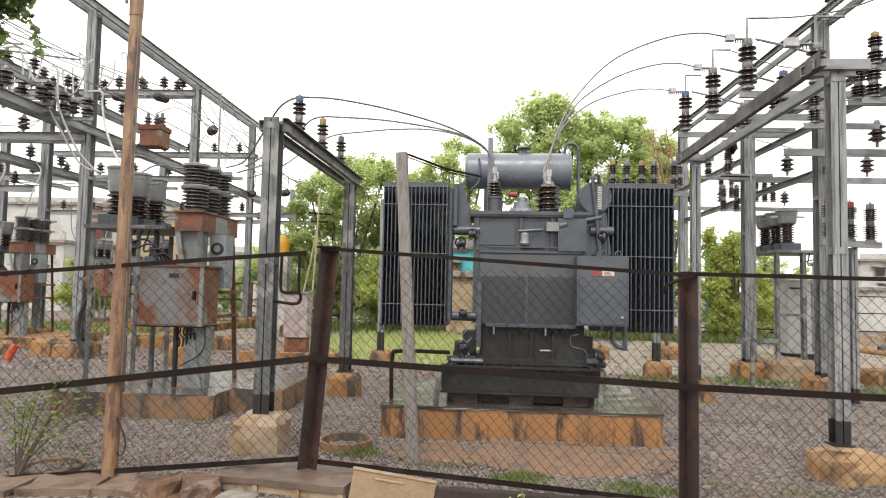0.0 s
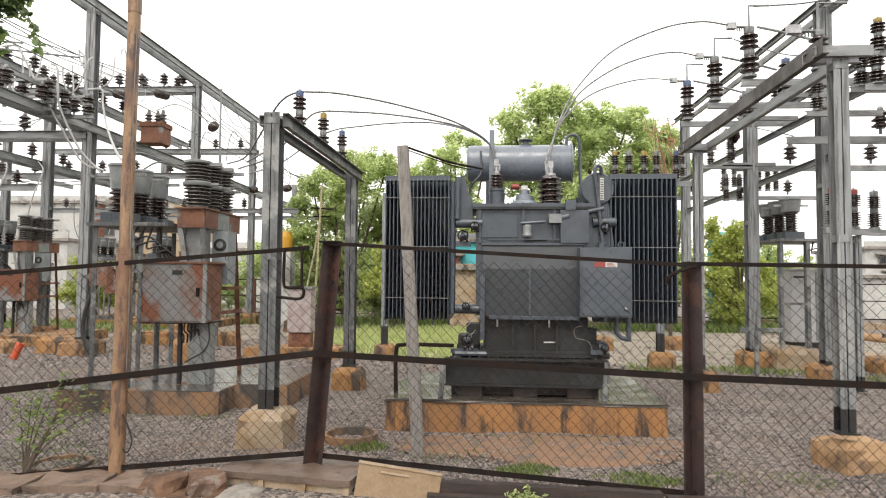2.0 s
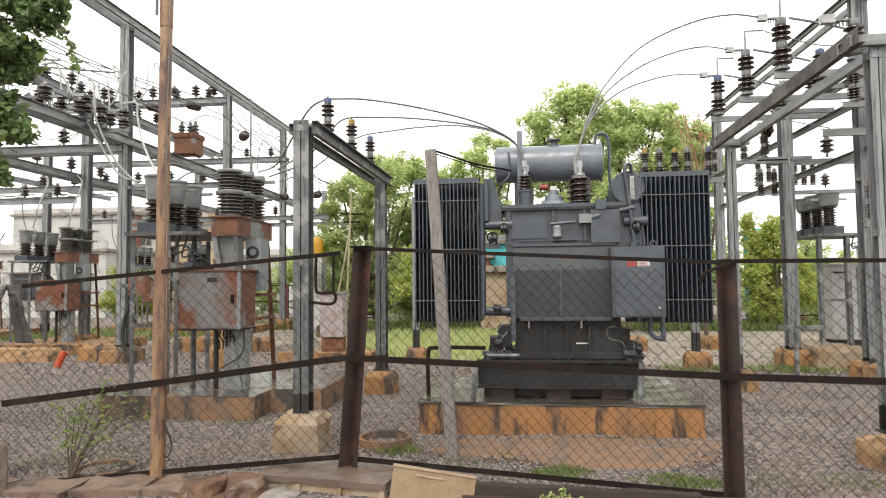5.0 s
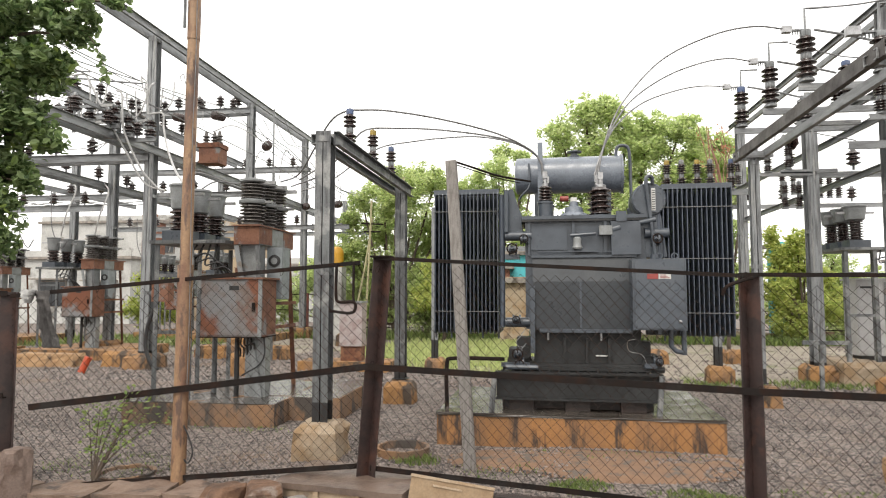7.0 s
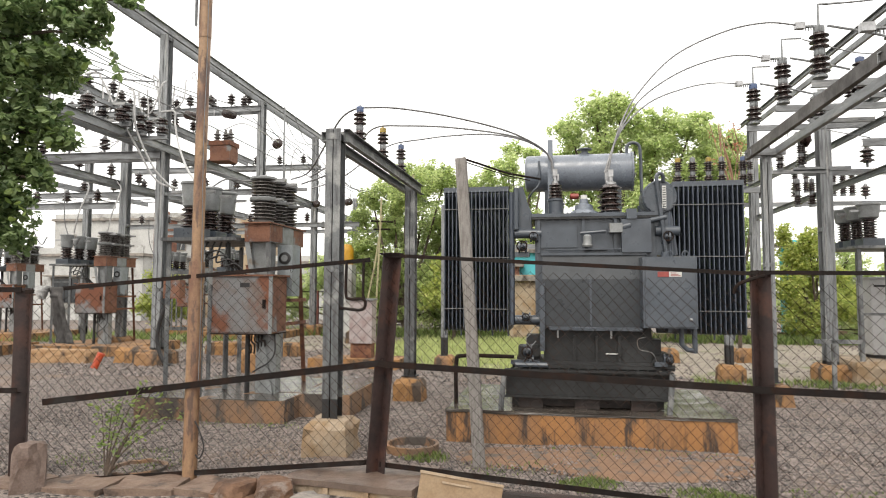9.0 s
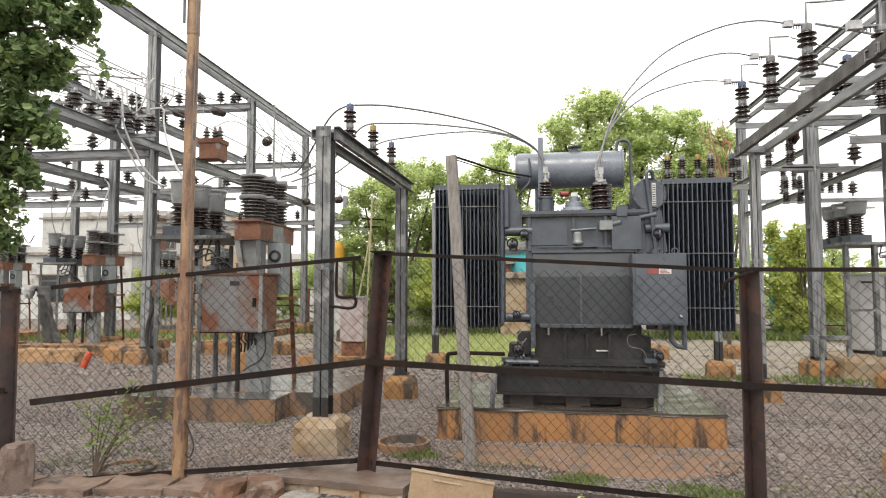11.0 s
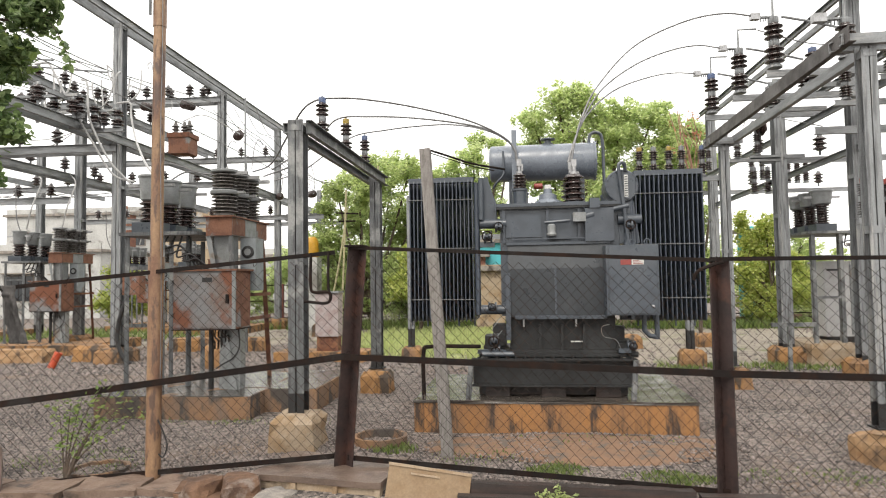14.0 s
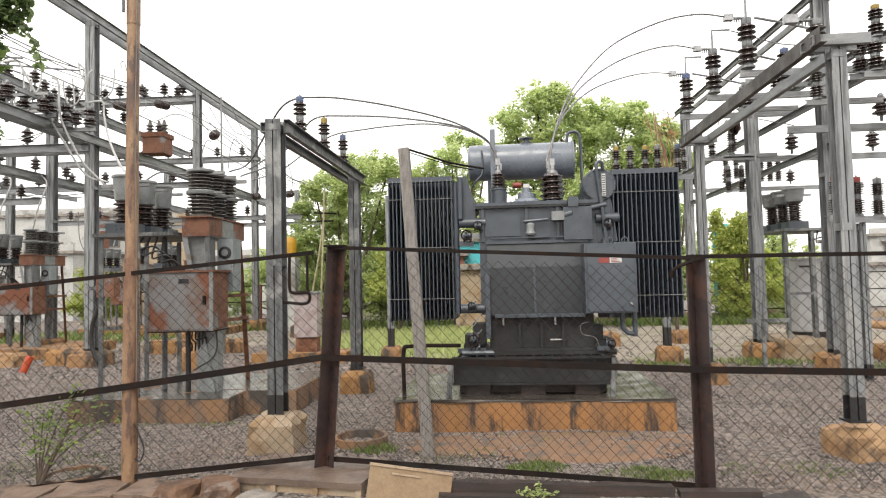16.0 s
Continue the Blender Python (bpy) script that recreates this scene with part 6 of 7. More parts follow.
spots += [(-12.3 + 0.18, 11.5 + 1.3 * k, 4.93) for k in range(9)]
spots += [(LX + 0.2, 9.2 + 1.0 * k, 5.18) for k in range(5)]
spots += [(-12.9 - 1.0 * k, 17.2, 4.28) for k in range(6)]
spots += [(-11.95, 12.6 + 1.4 * k, 7.1) for k in range(7)] + [(-11.65, 13.2 + 1.4 * k, 7.1) for k in range(6)]
spots += [(6.4 + 0.8 * k, 13.6, 4.18) for k in range(5)] + [(6.4 + 0.9 * k, 10.6, 4.12) for k in range(4)] + [(4.4 + 0.9 * k, 19.1, 4.28) for k in range(6)]
for s in spots:
    copy_thing(P0, pose(*s))

# short cross arms with upright insulators near the first gantry post
for x, y, z in ((-9.56, 12.20, 5.44), (-9.18, 12.30, 5.39), (-8.63, 12.30, 5.28), (-8.42, 12.50, 5.12), (-7.98, 12.60, 5.05)):
    post_insulator((x, y, z), 0.42, GALV, "brown isolator insulator on the first gantry", r=0.13, n=2)
    short = thing("cross_arm", (x, y, z - 0.045), "short grey galvanised channel arm under an insulator", "cross arm", "cross arms")
    bar("arm", (-0.55, 0, 0), (0.14, 0, 0), c_section(0.07, 0.08, 0.008), GALV, short)
    bar("stay", (-0.4, 0.0, -0.04), (-0.4, 0.06, 5.2 - z), l_section(0.05, 0.05, 0.006), GALV, short)
iso = thing("isolator_switch", (LX, 12.6, 5.2), "grey steel isolator frame on the lower channels", "isolator")
for dy in (-0.4, 0.8):
    bar("arm", (-3.2, dy, 0.46), (0.3, dy, 0.46), c_section(0.05, 0.06, 0.008), GALV, iso)
for x in (-2.9, -1.6, 0.0):
    bar("runner", (x, -1.3, 0.42), (x, 1.2, 0.42), c_section(0.06, 0.08, 0.01), GALV, iso)
for x in (-2.9, 0.0):
    for dy in (-1.0, 0.8):
        bar("stay", (x, dy, -0.15), (x, dy, 0.42), l_section(0.06, 0.06, 0.008), GALV, iso)
part("blade", tube([(-2.4, -0.9, 1.25), (-0.4, -0.2, 1.28)], 0.02, 6), GALV, iso)
part("blade", tube([(-1.8, -0.3, 1.25), (0.3, 0.6, 1.25)], 0.02, 6), GALV, iso)


def disc_string(a, b, n=4):
    th = thing("strain_insulator", a, "dark disc strain insulator string at a gantry", "insulator", "strain insulators")
    m = Matrix.Translation(-Vector(a)) @ along(a, b)
    L = (Vector(b) - Vector(a)).length
    for k in range(n):
        z = L * (k + 0.5) / n
        part("disc", lathe([(0.03, z - 0.06), (0.07, z - 0.03), (0.14, z + 0.0), (0.14, z + 0.02), (0.05, z + 0.06)], 14, m), BROWN_GLAZE, th, smooth=True)
    part("link", tube([m @ Vector((0, 0, 0)), m @ Vector((0, 0, L))], 0.015, 6), GALV, th)
    return th


for k, (x, z) in enumerate(((LX - 0.9, 7.42), (LX - 2.2, 7.42), (LX - 3.6, 7.42))):
    disc_string((x, 19.4, z), (x + 0.05, 18.7, z - 0.12))
    conductor([(x + 0.05, 18.7, z - 0.12), (x + 0.1, 14.0, z - 0.5), (x + 0.1, 8.0, z - 0.3)], 0.012, "thin grey bus wire strung between gantries")
for k, (x, z) in enumerate(((LX + 0.95, 6.35), (LX + 1.7, 5.2), (LX + 1.0, 5.1), (LX + 0.4, 5.15))):
    disc_string((x - 0.3, 24.3 if k else 19.2, z), (x, 23.8 if k else 18.7, z - 0.05), 3)
for k, (x, y) in enumerate(((5.6, 7.3), (6.15, 7.7), (6.7, 8.1), (6.4, 9.0))):
    post_insulator((x, y, 5.05 + 0.12 * k), 0.62, GALV if k else BLUE_CAP, "brown post insulator crowded on the bus gantry", r=0.12, n=4)
    conductor([(x, y, 5.7 + 0.12 * k), (x + 0.15, y + 0.1, 6.05 + 0.1 * k), (x + 0.45, y + 0.2, 5.9), (x + 0.9, y + 0.5, 5.8)], 0.016, "short grey jumper on the bus gantry")
deck = thing("insulator_deck", (6.1, 8.0, 5.0), "grey galvanised insulator deck of the bus gantry", "steel deck")
for k in range(2):
    bar("arm", (-0.5, -0.6 + 0.8 * k, 0.0), (2.0, -0.6 + 0.8 * k, 0.0), c_section(0.06, 0.08, 0.01), GALV, deck)
for x in (-0.6, 1.4):
    bar("runner", (x, -1.5, -0.09), (x, 3.8, -0.09), c_section(0.06, 0.1, 0.01), GALV, deck)
disc_string((5.35, 13.5, 4.72), (5.0, 13.5, 4.78), 3)

# slack white jumpers round the first gantry post
conductor([(-9.54, 12.20, 6.34), (-9.26, 12.20, 6.35), (-9.14, 12.20, 6.19), (-8.85, 12.30, 5.56), (-8.51, 12.50, 4.82), (-8.15, 12.70, 4.11), (-7.73, 12.80, 3.94)], 0.022, "white insulated jumper cable hanging from an isolator", WHITE_CABLE)
conductor([(-8.59, 12.30, 6.01), (-8.46, 12.30, 5.91), (-8.43, 12.30, 5.40), (-8.41, 12.40, 5.06), (-8.15, 12.60, 4.36), (-7.79, 12.80, 3.89)], 0.022, "white insulated jumper cable hanging from an isolator", WHITE_CABLE)
conductor([(-8.00, 12.60, 5.57), (-7.71, 12.60, 5.56), (-7.68, 12.60, 5.28), (-7.46, 12.40, 4.76), (-6.80, 11.60, 4.13), (-5.94, 10.40, 3.65)], 0.022, "white insulated jumper cable running to a breaker", WHITE_CABLE)
conductor([(-8.69, 12.80, 6.12), (-8.67, 12.80, 5.85), (-8.54, 12.80, 5.57), (-8.37, 12.80, 5.66), (-8.22, 12.80, 6.01), (-8.22, 12.80, 6.31), (-8.34, 12.80, 6.45)], 0.018, "white insulated jumper loop", WHITE_CABLE)
conductor([(-8.62, 13.20, 6.62), (-8.58, 13.20, 6.39), (-8.49, 13.20, 6.24)], 0.018, "white insulated jumper loop", WHITE_CABLE)
conductor([(-8.24, 12.90, 5.65), (-8.26, 12.90, 5.98), (-8.21, 12.90, 6.26), (-8.18, 13.00, 6.38)], 0.018, "white insulated jumper loop", WHITE_CABLE)
conductor([(-8.99, 12.50, 5.77), (-8.87, 12.50, 5.53), (-8.68, 12.50, 5.23), (-8.63, 12.50, 5.41), (-8.56, 12.50, 5.93)], 0.014, "white insulated jumper loop", WHITE_CABLE)
conductor([(-8.99, 15.50, 7.30), (-9.02, 15.50, 7.42), (-8.93, 15.50, 7.46), (-8.87, 15.50, 7.22)], 0.014, "slack white wire at the gantry", WHITE_CABLE)
conductor([(-9.99, 18.50, 7.38), (-9.99, 18.50, 7.14), (-10.10, 18.50, 6.97), (-9.92, 18.50, 6.88)], 0.012, "grey dropper wire with a curved end", WHITE_CABLE)
conductor([(-11.02, 14.00, 5.20), (-10.61, 14.00, 5.21), (-10.20, 14.00, 5.28), (-9.99, 14.00, 5.34)], 0.012, "slack grey jumper under the bus", WHITE_CABLE)
conductor([(-11.17, 14.20, 5.12), (-10.79, 14.20, 5.08), (-10.42, 14.20, 5.20), (-10.13, 14.20, 5.37)], 0.012, "slack grey jumper under the bus", WHITE_CABLE)
conductor([(-7.11, 16.00, 4.73), (-7.14, 16.00, 5.14), (-7.02, 16.00, 5.46), (-6.87, 16.00, 5.43)], 0.012, "thin grey jumper rising from a breaker pole")
conductor([(-6.46, 16.00, 4.71), (-6.39, 16.00, 5.26), (-6.27, 16.00, 5.49), (-6.16, 16.00, 5.34)], 0.012, "thin grey jumper rising from a breaker pole")
conductor([(-3.47, 9.40, 3.47), (-3.21, 9.40, 3.62), (-3.08, 9.40, 3.71)], 0.012, "thin grey jumper rising from a breaker pole")
conductor([(-11.5, 8.0, 7.0), (-10.5, 12.0, 7.0), (-8.9, 19.0, 7.4)], 0.014, "thin grey bus wire strung between gantries")
conductor([(-11.0, 8.0, 7.6), (-9.8, 14.0, 7.1), (-8.6, 19.2, 6.9), (-7.6, 24.0, 6.0), (-7.2, 30, 5.8)], 0.014, "thin grey bus wire strung between gantries")
conductor([(-9.9, 8.0, 6.6), (-8.2, 16.0, 5.9), (-7.0, 23.5, 5.2)], 0.014, "thin grey bus wire strung between gantries")
conductor([(-8.45, 16.2, 6.1), (-8.1, 16.8, 6.4), (-7.9, 18.6, 6.3)], 0.016, "white jumper from a potential transformer", WHITE_CABLE)
conductor([(-5.0, 8.7, 3.3), (-4.8, 8.8, 3.5), (-4.3, 8.9, 3.35), (-3.95, 8.9, 3.4)], 0.012, "grey jumper between breaker and current transformer")
conductor([(-5.0, 9.2, 3.3), (-4.7, 9.25, 3.45), (-4.2, 9.3, 3.3), (-3.75, 9.3, 3.32)], 0.012, "grey jumper between breaker and current transformer")
for k, (x, y) in enumerate(((-12.6, 15.9), (-11.9, 16.3), (-13.6, 22.9), (-10.2, 22.6))):
    conductor([(x, y, 3.3), (x + 0.15, y, 3.9), (x + 0.1, y + 0.4, 4.6), (x - 0.2, y + 0.6, 4.9)], 0.02, "white jumper from breaker to bus", WHITE_CABLE)
    conductor([(x - 0.8, y, 3.2), (x - 1.0, y, 3.0), (x - 1.3, y, 3.6), (x - 1.35, y, 4.6)], 0.016, "dark jumper from current transformer to bus", CABLE)
conductor([(4.05, 9.65, 5.83), (4.9, 9.7, 5.9), (5.6, 9.5, 6.0), (6.5, 8.5, 6.2)], 0.012, "thin grey jumper wire of the isolators")
conductor([(4.3, 11.05, 5.86), (5.0, 11.0, 5.6), (5.4, 10.9, 5.5)], 0.01, "thin grey jumper wire of the isolators")
conductor([(4.9, 13.5, 4.8), (5.1, 13.6, 5.3), (5.4, 13.2, 4.9), (5.9, 12.4, 4.5)], 0.01, "thin grey jumper wire of the isolators")
conductor([(5.5, 8.2, 5.5), (6.0, 8.2, 5.9), (6.6, 8.3, 6.1), (7.4, 8.6, 6.0)], 0.016, "grey jumper wire on the bus gantry")
rod = thing("operating_rod", (5.0, 12.0, 0), "thin grey vertical operating rod of an isolator", "operating rod")
part("rod", tube([(0, 0, 0.9), (0, 0, 5.0)], 0.022, 8), GALV, rod)
part("guide", box(-0.3, 0.5, -0.03, 0.03, 0.85, 0.92), GALV_DARK, rod)
part("stand", box(-0.03, 0.03, -0.03, 0.03, -0.05, 0.9), GALV_DARK, rod)
copy_thing(rod, pose(6.9, 11.0, 0))
copy_thing(rod, pose(-6.6, 16.0, 0))
# hanging loops, droppers and bus wires over the breakers
for k in range(7):
    x = LX - 0.5 - 0.62 * k
    y = 15.0 + 0.5 * (k % 3)
    conductor([(x, y, 7.25), (x + 0.12, y - 0.1, 6.7), (x + 0.3, y - 0.3, 6.25), (x + 0.55, y - 0.2, 6.5 + 0.1 * (k % 2)), (x + 0.5, y, 7.1)], 0.02, "white insulated jumper loop under the bus", WHITE_CABLE)
for k in range(5):
    x = LX + 0.6 + 0.35 * k
    conductor([(x - 0.8, 19.3, 7.3), (x - 0.5, 19.6, 6.9 - 0.1 * k), (x - 0.3, 20.5, 6.5), (x, 22.5, 6.2 - 0.15 * k), (x + 0.4, 24.5, 5.6)], 0.014, "thin grey dropper wire between gantries")
for k in range(4):
    conductor([(LX - 2.0 - 1.1 * k, 9.0, 7.35), (LX - 1.8 - 1.05 * k, 14.0, 7.2), (LX - 1.5 - 1.0 * k, 19.2, 7.6)], 0.013, "thin grey bus wire strung between gantries")
    conductor([(-19 + 1.6 * k, 17.0, 4.6), (-17 + 1.6 * k, 17.6, 4.35), (-15 + 1.6 * k, 19.0, 4.7)], 0.014, "slack grey wire between bus supports")
for k in range(3):
    y = 24.0 + 0.3 * k
    conductor([(LX + 0.2 + 0.55 * k, y, 6.6), (LX + 0.4 + 0.55 * k, y, 5.8), (LX + 0.3 + 0.55 * k, y + 0.1, 5.2)], 0.016, "grey dropper wire with a curved end")
droprod = thing("operating_rod", (LX + 1.0, 19.0, 0), "thin grey vertical operating rod by a gantry post", "operating rod")
part("rod", tube([(0, 0, 0), (0, 0, 7.5)], 0.03, 8), GALV, droprod)
# a second, closer frame beside the near portal post, red-capped insulators
for k in range(3):
    post_insulator((5.47 + 0.43 * k, 10.3 + 0.2 * k, 2.6), 0.62, RED_CAP if k < 2 else GALV, "tall brown insulator with red fittings", r=0.11, n=6)
hi = thing("insulator_stand", (5.9, 10.5, 0), "grey steel stand under red-capped insulators", "steel frame")
steel_post(hi, 0.12, 0.15, 0.05, 2.5, 0.1, 0.1)
bar("arm", (-0.6, -0.25, 2.55), (0.6, 0.25, 2.55), c_section(0.1, 0.1, 0.01), GALV, hi)
post_lead = thing("power_cable", (-8.55, 13.75, 0), "thick black cable running down a gantry post", "cable")
part("cable_run", tube(spline([(0.28, 0, 1.75), (0.1, 0, 1.45), (-0.08, 0, 0.95), (-0.1, 0, 0.5), (0.05, 0, 0.12), (0.2, 0.05, 0.0)], 6), 0.045, 8), BLACK_CABLE, post_lead, smooth=True)
junction = thing("junction_box", (-8.25, 13.7, 1.55), "small rust-red junction box on a gantry post", "junction box")
part("box_body", box(-0.2, 0.2, -0.12, 0.12, 0.0, 0.42), RUSTY_SIDE, junction, bevel=0.012)
part("box_bracket", box(-0.6, 0.2, 0.12, 0.17, 0.16, 0.24), GALV_DARK, junction)
# orange pipe lying by the footing
op = thing("orange_pipe_offcut", (-9.62, 13.0, 0), "short orange-red plastic pipe leaning on a footing", "pipe")
part("pipe", tube([(-0.06, 0, 0.02), (0.06, 0.06, 0.33)], 0.075, 14), ORANGE, op, smooth=True)
part("pipe_end", tube([(0.055, 0.058, 0.31), (0.066, 0.064, 0.345)], 0.083, 14), ORANGE, op, smooth=True)
lp2 = thing("leaning_plank", (10.2, 15.5, 0), "rust-brown pipe lying on the ground", "pipe")
part("pipe", tube([(-1.4, 1.2, 0.5), (2.5, -1.2, 0.1)], 0.1, 12), TAN, lp2, smooth=True)


# ---- trees ----
def leaf_cloud(name, clusters, per, size, material, parent, seed, flat=0.5, label="", kind="", oval=False):
    """Many small bent leaves gathered in clusters (centre and radius); oval leaves for foliage near by."""
    rs = np.random.RandomState(seed)
    C = np.array([c[:3] for c in clusters], float)
    Rr = np.array([c[3] for c in clusters], float)
    idx = np.repeat(np.arange(len(C)), per)
    n = len(idx)
    d = rs.normal(size=(n, 3))
    d /= np.linalg.norm(d, axis=1, keepdims=True)
    rad = Rr[idx] * (0.3 + 0.75 * rs.rand(n) ** 0.6)
    p = C[idx] + d * rad[:, None] * np.array([1, 1, 0.8])
    u = rs.normal(size=(n, 3)) * np.array([1, 1, flat])
    u /= np.linalg.norm(u, axis=1, keepdims=True)
    w = np.cross(u, rs.normal(size=(n, 3)) * np.array([0.5, 0.5, 1]) + np.array([0, 0, 0.4]))
    w /= np.linalg.norm(w, axis=1, keepdims=True) + 1e-9
    nn = np.cross(u, w)
    s = size * (0.6 + 0.8 * rs.rand(n))[:, None]
    a = p - u * s * 0.5
    b = p + w * s * 0.26 + nn * s * 0.06
    c = p + u * s * 0.5 - nn * s * 0.1
    e = p - w * s * 0.26 + nn * s * 0.06
    if oval:
        b, b2 = p - u * s * 0.2 + w * s * 0.27 + nn * s * 0.05, p + u * s * 0.2 + w * s * 0.26 + nn * s * 0.03
        e, e2 = p - u * s * 0.2 - w * s * 0.27 + nn * s * 0.05, p + u * s * 0.2 - w * s * 0.26 + nn * s * 0.03
        verts = np.stack([a, b, b2, c, e2, e], 1).reshape(-1, 3)
        k = np.arange(n) * 6
        faces = np.concatenate([np.stack([k, k + 1, k + 2, k + 3], 1), np.stack([k, k + 3, k + 4, k + 5], 1)])
    else:
        verts = np.stack([a, b, c, e], 1).reshape(-1, 3)
        k = np.arange(n) * 4
        faces = np.concatenate([np.stack([k, k + 1, k + 2], 1), np.stack([k, k + 2, k + 3], 1)])
    me = bpy.data.meshes.new(name)
    me.from_pydata(verts.tolist(), [], faces.tolist())
    me.materials.append(material)
    ob = new(name, me)
    if parent is not None:
        ob.parent = parent
    if label or kind:
        tagged(ob, label, kind=kind)
    return ob


def tree(at, blobs, label, material, seed, per=46, size=0.13, trunk=0.2, cr=0.27, dens=1.0):
    """Trunk and limbs that reach into lobes (x, z, radius); each lobe carries sprays of leaves with gaps between them."""
    th = thing("tree", at, label, "tree", "trees")
    rs = np.random.RandomState(seed)
    base = Vector((0, 0, -0.1))
    fork = Vector((rs.uniform(-0.2, 0.2), rs.uniform(-0.2, 0.2), max(0.5, min(b[1] for b in blobs) * 0.55)))
    bm = bmesh.new()
    add_tube(bm, spline([base, (base + fork) / 2 + Vector((0.1, 0, 0)), fork], 5), trunk, 8, True, [trunk * (1 - 0.4 * i / 10) for i in range(11)])
    part("trunk", bm, BARK, th, smooth=True)
    clusters = []
    for bx, bz, br in blobs:
        by = rs.uniform(-1.0, 1.0) * min(1.2, br * 1.3)
        c = Vector((bx, by, bz))
        part("limb", tube(curve3(fork, (fork + c) / 2 + Vector((0, 0, -0.3)), c, 6), 0.08, 6, [trunk * 0.36 * (1 - i / 8) + 0.01 for i in range(7)]), BARK, th, smooth=True)
        n = int(dens * 9.5 * (br / cr) ** 2) + 8
        for k in range(n):
            d = rs.normal(size=3)
            d /= np.linalg.norm(d)
            r = br * rs.uniform(0.35, 1.15)
            q = (bx + d[0] * r, by + d[1] * r * 1.2, bz + d[2] * r, cr * rs.uniform(0.5, 1.25))
            clusters.append(q)
            if k % 5 == 0:
                part("twig", tube([c, (c + Vector(q[:3])) / 2 + Vector((0, 0, 0.08)), Vector(q[:3])], 0.016, 4), BARK, th)
    leaf_cloud("crown", clusters, per, size, material, th, seed)
    return th


tree((3.0, 22.0, 0), [(-1.93, 7.15, 0.5), (-1.14, 7.55, 0.6), (-0.36, 7.8, 0.5), (0.29, 7.26, 0.66), (1.14, 7.25, 0.52), (1.89, 7.0, 0.55), (2.74, 6.85, 0.45), (3.38, 6.6, 0.36), (-0.89, 6.52, 0.7), (0.83, 6.36, 0.78), (2.33, 6.0, 0.7), (-2.04, 6.3, 0.5), (3.44, 5.8, 0.42), (-0.16, 5.43, 0.9), (1.73, 5.1, 0.9), (-1.7, 5.3, 0.7), (3.0, 4.9, 0.6), (0.6, 4.3, 0.9), (-1.0, 4.1, 0.8), (2.2, 4.0, 0.8), (0.4, 3.0, 0.9), (-1.2, 2.7, 0.8), (1.9, 2.6, 0.8)], "large fresh-green neem tree with an uneven crown", LEAF_LIGHT, 11)
tree((-5.2, 25.0, 0), [(0.04, 6.3, 0.45), (0.83, 6.4, 0.52), (1.61, 6.05, 0.5), (2.35, 5.7, 0.4), (-0.64, 5.9, 0.5), (-1.33, 5.35, 0.5), (-1.91, 4.7, 0.46), (0.47, 5.3, 0.95), (-0.79, 4.3, 0.92), (-1.81, 3.36, 0.8), (1.12, 3.95, 1.0), (2.3, 4.6, 0.8), (2.7, 3.2, 0.8), (-0.02, 2.64, 1.0), (-1.38, 2.01, 0.85), (1.31, 2.17, 0.85), (2.6, 1.9, 0.7), (-0.2, 1.2, 0.8), (-2.3, 1.2, 0.7), (1.2, 1.0, 0.7)], "large green tree behind the portal", LEAF_MID, 12)
tree((-1.0, 26.0, 0), [(-0.04, 7.5, 0.34), (0.8, 7.25, 0.4), (-0.18, 6.6, 0.55), (-1.0, 6.2, 0.42), (0.72, 5.99, 0.55), (-0.44, 5.57, 0.6), (-1.57, 6.1, 0.3), (1.2, 6.6, 0.42), (-0.9, 4.8, 0.7), (0.4, 4.6, 0.7), (-0.4, 3.6, 0.8), (0.8, 3.4, 0.7), (-0.8, 2.4, 0.8), (0.5, 2.0, 0.8)], "slim light-green tree with gaps in its crown", LEAF_LIGHT, 13, dens=0.8)
tree((7.8, 27.0, 0), [(-0.6, 7.6, 0.45), (0.1, 7.0, 0.5), (0.8, 6.4, 0.4), (-0.9, 6.3, 0.6), (0.2, 5.6, 0.6), (-0.8, 4.9, 0.7), (0.3, 4.2, 0.7), (-0.5, 3.2, 0.8), (0.7, 2.6, 0.7), (-0.3, 1.6, 0.9)], "thin light-green tree with reddish bare twigs", LEAF_LIGHT, 14, dens=0.8)
tree((9.4, 24.2, 0), [(-0.95, 3.7, 0.3), (-0.19, 3.4, 0.5), (-0.62, 2.89, 0.58), (0.17, 2.66, 0.5), (-0.97, 1.86, 0.55), (-0.08, 1.64, 0.62), (-0.51, 0.82, 0.65), (0.6, 1.2, 0.6), (0.9, 2.2, 0.4), (1.4, 1.5, 0.5)], "rounded yellow-green shrub-like tree by the far fence", LEAF_YELLOW, 15, size=0.12, trunk=0.12)
tree((-3.0, 22.5, 0), [(0, 2.6, 0.6), (0.35, 1.6, 0.7), (-0.4, 1.5, 0.6)], "yellowing leafy young tree", LEAF_YELLOW, 16, size=0.13, trunk=0.08)
tree((12.2, 27.5, 0), [(-0.6, 2.6, 0.8), (1.0, 2.0, 0.8), (0, 1.0, 1.0), (-1.6, 1.5, 0.8), (1.9, 1.0, 0.8)], "low green bush by the far fence", LEAF_MID, 17, trunk=0.1)
tree((-9.0, 28.5, 0), [(-1.0, 2.4, 0.9), (1.2, 2.0, 0.9), (0.3, 0.9, 1.0), (-2.0, 1.3, 0.9), (2.2, 1.0, 0.9)], "green bushes behind the gantry", LEAF_LIGHT, 18, trunk=0.1)
